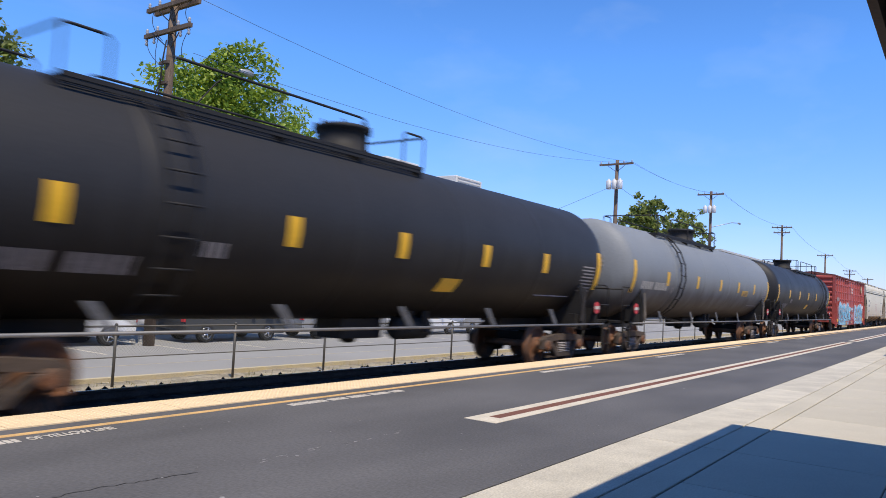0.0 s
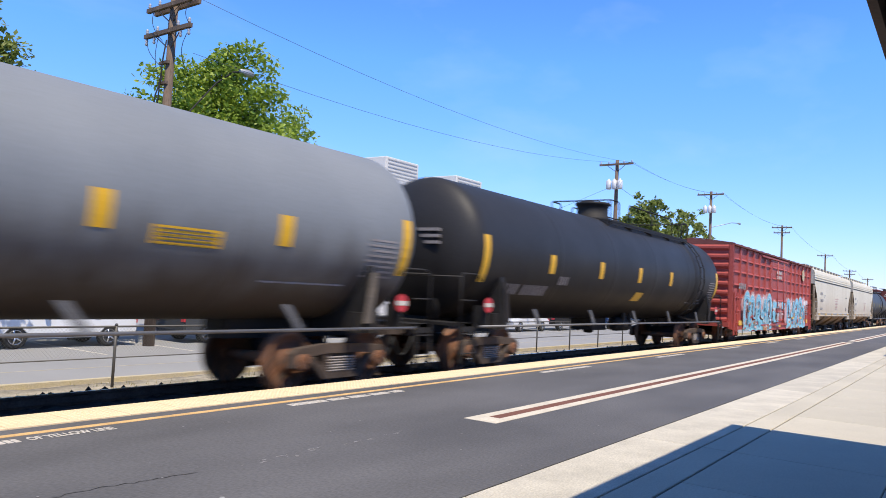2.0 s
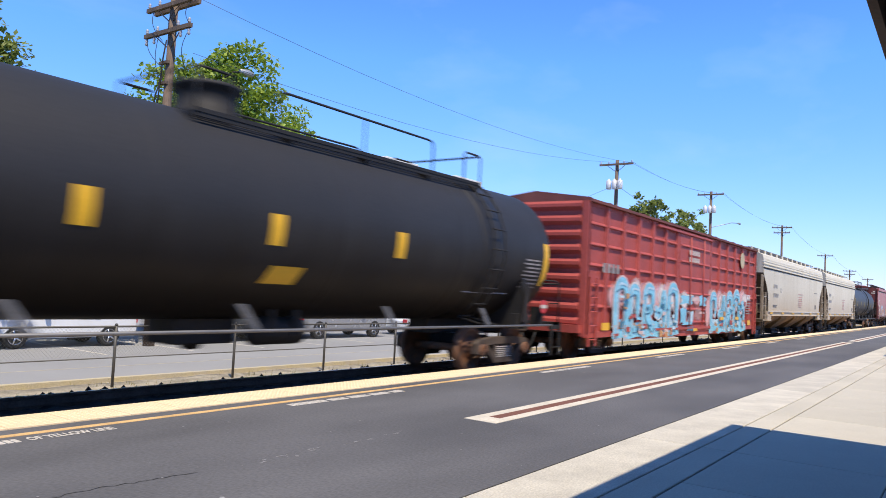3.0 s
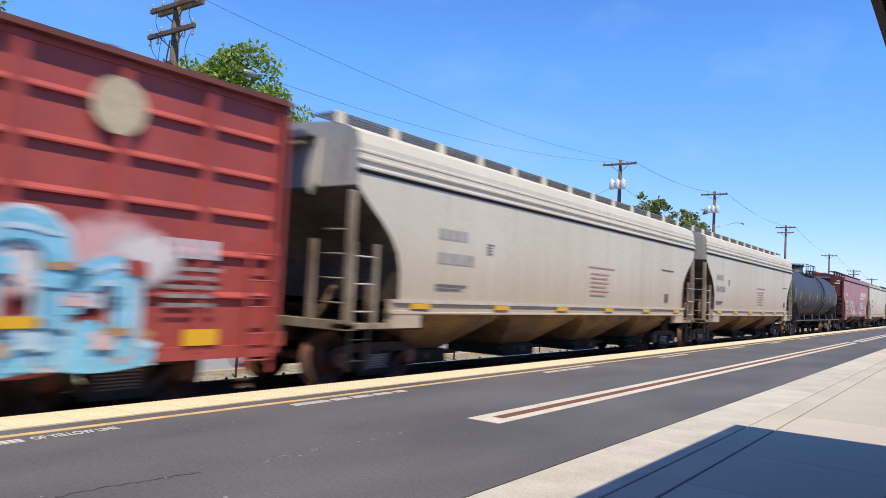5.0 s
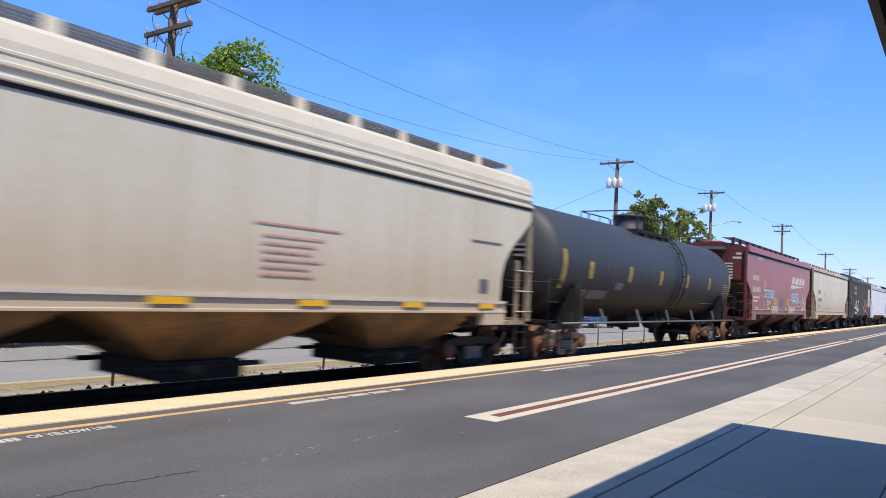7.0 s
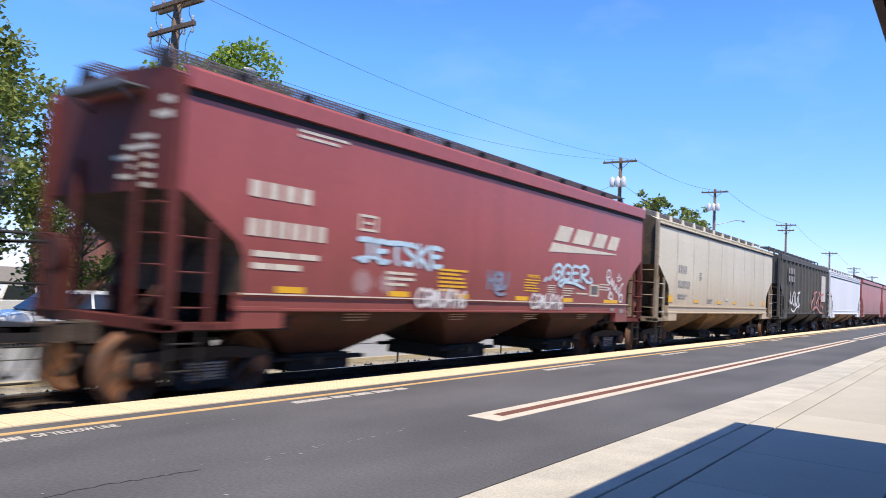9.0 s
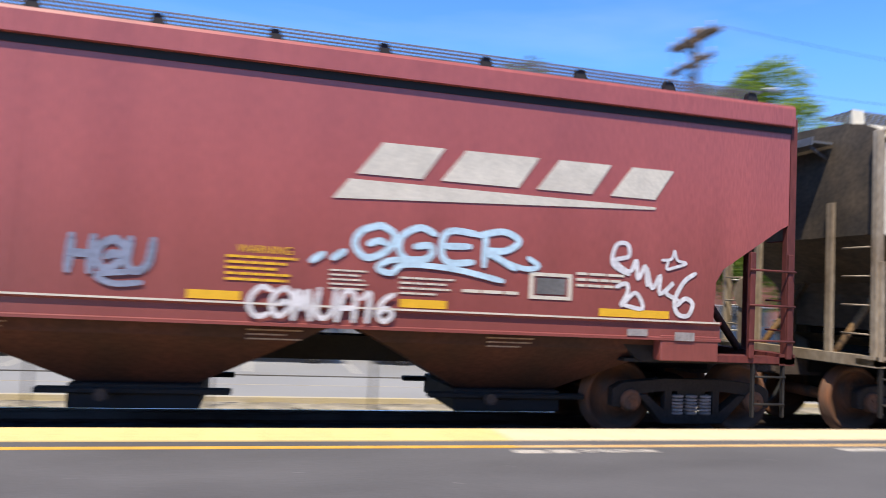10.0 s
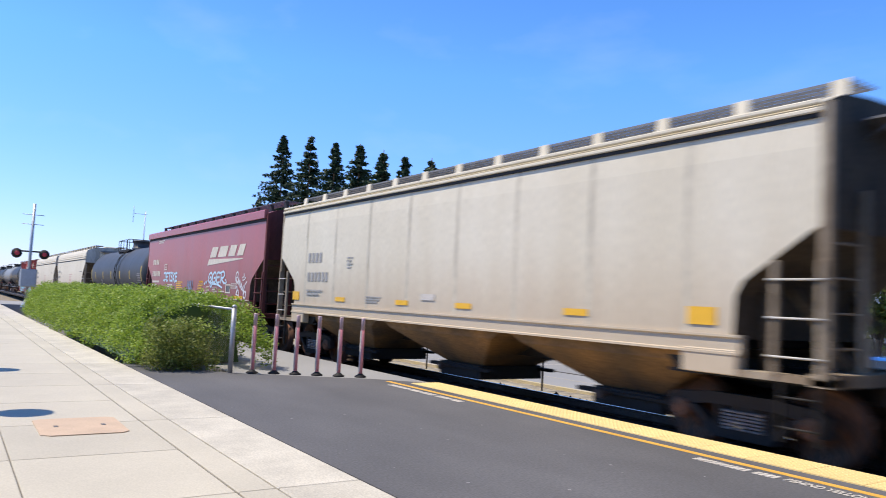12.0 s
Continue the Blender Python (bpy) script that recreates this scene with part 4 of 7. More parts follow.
        part("end_platform", bm, paint if worn else DARK_IRON, car)
        bm = bmesh.new()
        xe = s * (length / 2 - 0.5)
        for y in (-1.45, 1.45):
            pipe(bm, [(xe, y, 1.06), (xe, y, 1.95), (xe - s * 0.12, y * 0.97, 2.02), (xe - s * 0.7, y * 0.95, 2.02), (xe - s * 0.78, y * 0.95, 1.9)], 0.02)
            pipe(bm, [(xe, y, 1.5), (xe - s * 0.5, y, 1.5)], 0.016)
        pipe(bm, [(xe, -1.45, 1.95), (xe, 1.45, 1.95)], 0.02)
        part("end_railing", bm, DARK_IRON, car)
        lad = ladder(car, xe - 0.02, xe - s * 0.42, -1.50, 0.3, 1.05, DARK_IRON, 2, 0.02)
        if worn:
            continue
        # a round placard low on each end
        bm = bmesh.new()
        xq = s * (L2 - 0.75)
        lathe(bm, [(0, 0.16), (0.012, 0.16)], 8, "y", (xq, -1.53, 1.42))
        pl = part("placard", bm, SIGN_RED, car, "red placard with a white band")
        bm = bmesh.new()
        box(bm, xq - 0.14, xq + 0.14, -1.536, -1.531, 1.38, 1.46)
        part("band", bm, PAINT_WHITE, pl)
        bm = bmesh.new()
        box(bm, xq - 0.03, xq + 0.03, -1.52, -1.2, 1.0, 1.4)
        part("placard_post", bm, DARK_IRON, car)
    # the long side rails and their slanted brackets
    for y in (-1.56, 1.56):
        bm = bmesh.new()
        rod(bm, (-L2 + 0.4, y, 1.0), (L2 - 0.4, y, 1.0), 0.024, seg=8)
        part("side_rail", bm, GALV_DARK, car)
    n = 5
    for k in range(n):
        xx = -L2 + 3.0 + (2 * L2 - 6.0) * k / (n - 1)
        for y in (-1, 1):
            bm = bmesh.new()
            prism(bm, [(xx - 0.12, 1.0), (xx + 0.02, 1.0), (xx + 0.14 - 0.42, 1.36), (xx - 0.42, 1.36)], min(y * 1.50, y * 1.535), max(y * 1.50, y * 1.535))
            part("rail_bracket", bm, GALV_DARK, car)
    # the top walkway with dome and railings
    zt = zc + R - 0.10
    wx0, wx1 = walk_x
    for ya, yb in ((-0.95, -0.42), (0.42, 0.95)):
        bm = bmesh.new()
        for k in range(6):
            yy = ya + (yb - ya) * k / 5
            box(bm, wx0, wx1, yy - 0.02, yy + 0.02, zt - 0.06, zt - 0.02)
        m = 26
        for k in range(m + 1):
            xx = wx0 + (wx1 - wx0) * k / m
            box(bm, xx - 0.012, xx + 0.012, ya, yb, zt - 0.055, zt - 0.03)
        box(bm, wx0, wx1, ya - 0.01 if ya < 0 else yb - 0.01, ya + 0.01 if ya < 0 else yb + 0.01, zt - 0.12, zt)
        for k in range(5):
            xx = wx0 + (wx1 - wx0) * k / 4
            box(bm, xx - 0.04, xx + 0.04, ya + 0.05, yb, zt - 0.30, zt - 0.06)
        part("walkway", bm, DARK_IRON, car)
    dx = dome_x
    bm = bmesh.new()
    zt += 0.10
    lathe(bm, [(zt - 0.1, 0.52), (zt + 0.06, 0.52), (zt + 0.07, 0.47), (zt + 0.40, 0.47), (zt + 0.42, 0.53), (zt + 0.47, 0.53), (zt + 0.50, 0.46)], 24, "z", (dx, 0, 0))
    dome = part("dome", bm, DARK_IRON if not worn else paint, car, "valve housing with a hinged lid")
    bm = bmesh.new()
    for k in range(8):
        a = k * math.pi / 4
        rod(bm, (dx + 0.5 * math.cos(a), 0.5 * math.sin(a), zt + 0.36), (dx + 0.5 * math.cos(a), 0.5 * math.sin(a), zt + 0.54), 0.025, seg=6)
    part("bolt", bm, DARK_IRON, dome)["kind"] = "stuff"
    zt -= 0.10
    top = zt + 0.56
    for y in (-0.95, 0.95):   # one long rail on each side of the dome
        bm = bmesh.new()
        a, b = wx0 + (wx1 - wx0) * 0.20, wx1 - (wx1 - wx0) * 0.24
        pipe(bm, [(a, y, zt - 0.05), (a, y, top - 0.10), (a + 0.03, y, top - 0.03), (a + 0.10, y, top), (b - 0.10, y, top), (b - 0.03, y, top - 0.03), (b, y, top - 0.10), (b, y, zt - 0.05)], 0.021)
        pipe(bm, [((a + b) / 2, y, zt - 0.05), ((a + b) / 2, y, top)], 0.016)
        part("handrail", bm, DARK_IRON, car)
    for xx, d in ((wx0, 1), (wx1, -1)):   # hoops across both ends of the walkway
        bm = bmesh.new()
        pipe(bm, [(xx + d * 0.6, -0.95, zt - 0.05), (xx + d * 0.6, -0.95, top - 0.06), (xx + d * 0.54, -0.95, top), (xx + d * 0.06, -0.95, top), (xx, -0.90, top), (xx, 0.90, top), (xx + d * 0.06, 0.95, top), (xx + d * 0.54, 0.95, top), (xx + d * 0.6, 0.95, top - 0.06), (xx + d * 0.6, 0.95, zt - 0.05)], 0.021)
        for y in (-0.95, 0.95):
            pipe(bm, [(xx, y, zt - 0.05), (xx, y, top - 0.01)], 0.018)
        part("end_hoop", bm, DARK_IRON, car)
    # the side ladder follows the shell
    lx = ladder_x
    for sy in (-1, 1):
        lad = None
        angs = [math.radians(a) for a in (-60, -42, -24, -6, 12, 30, 46, 58)]
        for xx in (lx - 0.22, lx + 0.22):
            bm = bmesh.new()
            pts = [(xx, sy * (R + 0.13) * math.cos(a), zc + (R + 0.13) * math.sin(a)) for a in angs]
            pipe(bm, [(xx, sy * 1.56, 1.0)] + pts, 0.022)
            lad = part("stile" if lad else "ladder", bm, DARK_IRON, lad or car)
        for k in range(9):
            a = math.radians(-58 + 115 * k / 8)
            bm = bmesh.new()
            rod(bm, (lx - 0.24, sy * (R + 0.14) * math.cos(a), zc + (R + 0.14) * math.sin(a)), (lx + 0.24, sy * (R + 0.14) * math.cos(a), zc + (R + 0.14) * math.sin(a)), 0.016, seg=6)
            part("rung", bm, DARK_IRON, lad)
    # a lagging band under the ladder, bottom valve and brake gear
    bm = bmesh.new()
    lathe(bm, [(lx - 0.42, R + 0.001), (lx - 0.40, R + 0.010), (lx + 0.40, R + 0.010), (lx + 0.42, R + 0.001)], 56, "x", (0, 0, zc))
    part("band", bm, paint, car)
    bm = bmesh.new()
    box(bm, -0.55, 0.55, -0.35, 0.35, 0.72, 1.1)
    lathe(bm, [(0.62, 0.10), (0.65, 0.16), (0.75, 0.16)], 12, "z")
    bevelled(bm, 0.02)
    part("outlet_valve", bm, DARK_IRON, car)
    bm = bmesh.new()
    lathe(bm, [(2.0, 0.1), (2.08, 0.22), (3.0, 0.22), (3.08, 0.1)], 14, "x", (-1.4, -0.55, 0.92))
    box(bm, 0.8, 0.9, -0.80, -0.70, 0.85, 1.25)
    box(bm, 1.3, 1.4, -0.80, -0.70, 0.85, 1.25)
    part("brake_reservoir", bm, DARK_IRON, car)
    for s in (-1, 1):
        truck(car, s * (L2 - 1.66))
        coupler(car, s * length / 2, s)
    CARS.append((car, x))
    return car


# -- covered hoppers --
def hopper_car(x, length, paint, label, under, round_side=False, pockets=3, dark_clamps=False, gap=0.75, ribs=False, posts=None, deep_end=False, grooves=(3.78, 3.93, 4.06), ends=None, truck_in=1.25):
    """A covered grain hopper. round_side: the side bulges and the eave carries grooves."""
    car = empty("hopper_car", pose(x, YC, RAIL_Z))
    tagged(car, label, "hopper car", "cars of the freight train")
    L2 = length / 2 - gap
    posts = posts or paint
    levels = [(1.43, L2 - 1.15), (1.95, L2 - 1.13), (2.25, L2 - 1.04), (2.5, L2 - 0.86), (2.72, L2 - 0.62), (2.88, L2 - 0.40), (3.2, L2 - 0.02), (3.25, L2), (3.6, L2), (3.92, L2), (4.10, L2)] if deep_end else [(1.43, L2 - 1.05), (1.95, L2 - 1.02), (2.12, L2 - 0.92), (2.66, L2 - 0.12), (2.72, L2), (3.2, L2), (3.6, L2), (3.92, L2), (4.10, L2)]
    bulge = {1.43: 1.588, 1.95: 1.595, 2.12: 1.597, 2.66: 1.602, 2.72: 1.602, 3.2: 1.604, 3.6: 1.602, 3.92: 1.585, 4.10: 1.53}
    bulge.update({2.25: 1.598, 2.5: 1.60, 2.88: 1.603, 3.25: 1.604})
    bm = bmesh.new()
    rings = []
    for z, lx in levels:
        w = bulge[z] if round_side else (HALF if z < 4.05 else HALF - 0.02)
        rings.append([bm.verts.new(v) for v in ((-lx, -w, z), (lx, -w, z), (lx, w, z), (-lx, w, z))])
    for lx, w, z in ((L2, 1.28, 4.22), (L2, 0.95, 4.30), (L2, 0.5, 4.34), (L2, 0.02, 4.36)):
        rings.append([bm.verts.new(v) for v in ((-lx, -w, z), (lx, -w, z), (lx, w, z), (-lx, w, z))])
    for q0, q1 in zip(rings, rings[1:]):
        for i in range(4):
            f = bm.faces.new((q0[i], q0[(i + 1) % 4], q1[(i + 1) % 4], q1[i]))
            # end sheets below the slope take a darker colour for shade
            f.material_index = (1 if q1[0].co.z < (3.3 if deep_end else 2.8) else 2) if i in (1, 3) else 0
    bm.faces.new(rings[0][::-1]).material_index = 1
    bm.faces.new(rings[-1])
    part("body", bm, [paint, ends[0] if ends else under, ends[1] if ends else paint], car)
    # upright seams of the side sheets
    for s in (-1, 1):
        n = 9 if round_side and not deep_end else 7
        half = 0.05 if n == 9 else 0.015
        for k in range(1, n):
            xx = -L2 + 2 * L2 * k / n
            if abs(xx) > L2 - 1.2:
                continue
            bm = bmesh.new()
            pts = [(z, (bulge[z] if round_side else HALF)) for z, _ in levels[:-1]]
            for (za, wa), (zb, wb) in zip(pts, pts[1:]):
                box_pts = [(xx - half, s * (wa + 0.003), za), (xx + half, s * (wa + 0.003), za), (xx + half, s * (wb + 0.003), zb), (xx - half, s * (wb + 0.003), zb)]
                bm.faces.new([bm.verts.new(v) for v in box_pts])
            part("seam", bm, SEAM_TAN if paint is HOPPER_TAN else paint, car)
    if ribs:
        for s in (-1, 1):
            m = 15
            for k in range(m):
                xx = -L2 + 0.12 + (2 * L2 - 0.24) * k / (m - 1)
                bm = bmesh.new()
                z0 = 1.3 if abs(xx) < L2 - 1.1 else 2.75
                prism(bm, [(xx - 0.09, s * HALF), (xx - 0.05, s * (HALF + 0.09)), (xx + 0.05, s * (HALF + 0.09)), (xx + 0.09, s * HALF)], z0, 3.95, "z")
                part("side_post", bm, paint, car)
    # eave: a top chord with grooves
    for s in (-1, 1):
        if round_side:
            for za, wa in zip(grooves, (1.575, 1.560, 1.530)):
                bm = bmesh.new()
                box(bm, -L2 - 0.01, L2 + 0.01, *sorted((s * wa, s * (wa + 0.075))), za, za + 0.055)
                bevelled(bm, 0.012)
                part("top_chord", bm, paint, car)
            # dark strip under the lowest groove, painted as its shadow
            bm = bmesh.new()
            box(bm, -L2, L2, *sorted((s * 1.55, s * 1.618)), grooves[0] - 0.050, grooves[0] - 0.002)
            part("chord_shadow", bm, DARK_IRON, car)
        else:
            bm = bmesh.new()
            prism(bm, [(s * (HALF - 0.01), 3.95), (s * (HALF + 0.075), 3.955), (s * (HALF + 0.075), 4.17), (s * (HALF + 0.05), 4.21), (s * (HALF - 0.08), 4.23)], -L2, L2, "x")
            part("top_chord", bm, paint, car)
            # black strip painted where the chord throws its shadow
            bm = bmesh.new()
            box(bm, -L2, L2, *sorted((s * (HALF - 0.02), s * (HALF + 0.012))), 3.865, 3.952)
            part("chord_shadow", bm, RUBBER, car)
        # side sill
        bm = bmesh.new()
        prism(bm, [(s * 1.5, 1.26), (s * 1.63, 1.24), (s * 1.63, 1.27), (s * 1.60, 1.28), (s * 1.60, 1.43), (s * 1.63, 1.45), (s * 1.63, 1.48), (s * 1.5, 1.48)], -L2 + 0.95, L2 - 0.95, "x")
        part("side_sill", bm, paint, car)
    # end frames: corner posts, platform, ladders, braces, crossover
    for e in (-1, 1):
        xs = sorted((e * (L2 - 1.75), e * (L2 - 0.98)))
        for s in (-1, 1):
            bm = bmesh.new()
            box(bm, *xs, *sorted((s * 1.45, s * 1.62)), 1.0, 1.30)
            bevelled(bm, 0.01)
            part("jacking_pad", bm, paint, car)
        bm = bmesh.new()
        xs = sorted((e * (L2 - 1.0), e * (L2 + 0.12)))
        box(bm, *xs, -1.6, -1.3, 1.0, 1.08)
        box(bm, *xs, 1.3, 1.6, 1.0, 1.08)
        box(bm, *sorted((e * (L2 - 0.1), e * (L2 + 0.12))), -1.6, 1.6, 0.98, 1.12)
        part("end_platform", bm, posts, car)
        for s in (-1, 1):
            bm = bmesh.new()
            box(bm, *sorted((e * (L2 - 0.02), e * (L2 + 0.10))), *sorted((s * 1.50, s * 1.60)), 0.98, 3.15 if deep_end else 4.08)
            bevelled(bm, 0.01)
            part("corner_post", bm, posts, car)
            bm = bmesh.new()
            box(bm, *sorted((e * (L2 + 0.02), e * (L2 + 0.08))), s * 0.75 - 0.05, s * 0.75 + 0.05, 1.1, 2.4 if deep_end else 3.2)
            part("corner_post", bm, posts, car)
            ladder(car, e * (L2 - 0.52), e * (L2 + 0.02), s * 1.60, 1.06, 2.35, posts, 3, 0.036, 0.06)
            ladder(car, e * (L2 - 0.45), e * (L2 - 0.02), s * 1.56, 0.34, 1.0, DARK_IRON, 2, 0.016)
            for z in [1.4 + 0.38 * k for k in range(4)]:  # grab irons on the end sheet
                bm = bmesh.new()
                rod(bm, (e * (L2 + 0.12), s * 1.5, z), (e * (L2 + 0.12), s * 1.05, z), 0.013, seg=6)
                part("rung", bm, posts, car)
            bm = bmesh.new()  # slope sheet braces
            rod(bm, (e * (L2 - 0.05), s * 0.75, 1.1), (e * (L2 - 0.85), s * 0.75, 2.1), 0.05, seg=6)
            rod(bm, (e * (L2 - 0.9), s * 1.1, 1.0), (e * (L2 - 0.95), s * 1.1, 2.0), 0.06, seg=6)
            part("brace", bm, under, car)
        bm = bmesh.new()
        box(bm, *sorted((e * (L2 + 0.02), e * (L2 + 0.36))), -0.72, 0.72, 4.04, 4.07)
        box(bm, *sorted((e * (L2 + 0.34), e * (L2 + 0.37))), -0.72, 0.72, 4.01, 4.12)
        for s in (-1, 1):
            rod(bm, (e * L2, s * 0.6, 3.85), (e * (L2 + 0.34), s * 0.6, 4.03), 0.02, seg=6)
        part("crossover_platform", bm, GALV_DARK, car)
    if deep_end:   # upright stiffener on each end sheet
        for e in (-1, 1):
            bm = bmesh.new()
            prism(bm, [(-0.75, 4.05), (-0.45, 4.05), (-0.50, 3.30), (-0.60, 3.12), (-0.70, 3.30)], *sorted((e * (L2 + 0.004), e * (L2 + 0.07))), "x")
            part("end_stiffener", bm, paint, car)
    bm = bmesh.new()  # brake wheel
    lathe(bm, [(0, 0.24), (0.03, 0.27), (0.06, 0.24)], 18, "x", (-L2 - 0.22, 0.9, 1.9))
    box(bm, -L2 - 0.2, -L2, 0.75, 1.05, 1.1, 2.05)
    part("brake_wheel", bm, posts, car)
    # roof walk
    zr = 4.47 if round_side else 4.56
    for s in (-1, 1):
        bm = bmesh.new()
        thin = 0.55 if dark_clamps else 1.0
        for k in range(5):
            yy = s * (0.50 + 0.13 * k)
            box(bm, -L2 - 0.02, L2 + 0.02, yy - 0.012 * thin, yy + 0.012 * thin, zr - 0.03 * thin, zr)
        m = 300 if dark_clamps else 150
        for k in range(m + 1):
            xx = -L2 + 2 * L2 * k / m
            box(bm, xx - 0.008 * thin, xx + 0.008 * thin, *sorted((s * 0.50, s * 1.02)), zr - 0.025 * thin, zr - 0.008 * thin)
        part("roof_walk", bm, GALV_DARK, car, "steel grating roof walk")
        m = 13
        for k in range(m):
            xx = -L2 + 0.1 + (2 * L2 - 0.2) * k / (m - 1)
            bm = bmesh.new()
            if dark_clamps:
                prism(bm, [(xx - 0.13, 4.26), (xx + 0.15, 4.26), (xx + 0.02, zr - 0.02), (xx - 0.07, zr - 0.02)], *sorted((s * 0.9, s * 1.0)))
            else:
                prism(bm, [(s * 1.02, 4.24), (s * 1.06, 4.24), (s * 1.04, zr + 0.01), (s * 1.0, zr + 0.01)], xx - 0.10, xx + 0.10, "x")
            part("walk_bracket", bm, DARK_IRON if dark_clamps else paint, car)
    bm = bmesh.new()
    box(bm, -L2 + 0.4, L2 - 0.4, -0.35, 0.35, 4.34, 4.44)
    bevelled(bm, 0.02)
    part("hatch_cover", bm, paint, car)
    # hopper pockets, outlet gates and centre sill
    span = (2 * (L2 - 1.2)) / pockets
    for k in range(pockets):
        cx = -(L2 - 1.2) + span * (k + 0.5)
        bm = bmesh.new()
        t = [(cx - span * 0.5, 1.3), (cx + span * 0.5, 1.3)]
        ring0 = [bm.verts.new(v) for v in ((cx - span / 2, -1.46, 1.30), (cx + span / 2, -1.46, 1.30), (cx + span / 2, 1.46, 1.30), (cx - span / 2, 1.46, 1.30))]
        ring1 = [bm.verts.new(v) for v in ((cx - span * 0.40, -1.40, 1.10), (cx + span * 0.40, -1.40, 1.10), (cx + span * 0.40, 1.40, 1.10), (cx - span * 0.40, 1.40, 1.10))]
        ring2 = [bm.verts.new(v) for v in ((cx - 0.62, -0.66, 0.52), (cx + 0.62, -0.66, 0.52), (cx + 0.62, 0.66, 0.52), (cx - 0.62, 0.66, 0.52))]
        for q0, q1 in ((ring0, ring1), (ring1, ring2)):
            for i in range(4):
                bm.faces.new((q0[i], q0[(i + 1) % 4], q1[(i + 1) % 4], q1[i]))
        bm.faces.new(ring0)
        bm.faces.new(ring2[::-1])
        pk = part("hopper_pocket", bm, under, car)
        bm = bmesh.new()
        box(bm, cx - 0.68, cx + 0.68, -0.80, 0.80, 0.26, 0.52)
        box(bm, cx - 1.0, cx + 1.0, -0.85, -0.7, 0.42, 0.48)
        box(bm, cx - 1.0, cx + 1.0, 0.7, 0.85, 0.42, 0.48)
        bevelled(bm, 0.012)
        gate = part("outlet_gate", bm, RUBBER, pk)
        bm = bmesh.new()
        rod(bm, (cx - 0.3, -1.05, 0.44), (cx - 0.3, 1.05, 0.44), 0.035, seg=8)
        rod(bm, (cx - 0.3, -1.08, 0.44), (cx - 0.3, -1.0, 0.44), 0.07, seg=8)
        part("gate_crank", bm, TRUCK, pk)
    bm = bmesh.new()
    box(bm, -length / 2 + 1.0, length / 2 - 1.0, -0.24, 0.24, 0.78, 1.08)
    part("centre_sill", bm, DARK_IRON, car)
    for e in (-1, 1):
        bm = bmesh.new()  # shear plate and slope sheet over the truck
        box(bm, *sorted((e * (L2 - 2.1), e * (L2 + 0.1))), -1.4, 1.4, 0.96, 1.0)
        prism(bm, [(e * (L2 - 1.9), 0.96), (e * (L2 - 1.5), 0.96), (e * (L2 - 1.5), 1.4), (e * (L2 - 2.4), 1.4)], -1.42, 1.42)
        part("bolster", bm, DARK_IRON, car)
        truck(car, e * (L2 - truck_in), MESH_FRAME_DARK)
        coupler(car, e * length / 2, e)
    CARS.append((car, x))
    return car


def side_patches(car, xs, z0, z1, w, mat, y=-1.604, name="reflector"):
    for xx in xs:
        bm = bmesh.new()
        patch(bm, xx - w / 2, xx + w / 2, z0, z1, y)
        part(name, bm, mat, car)


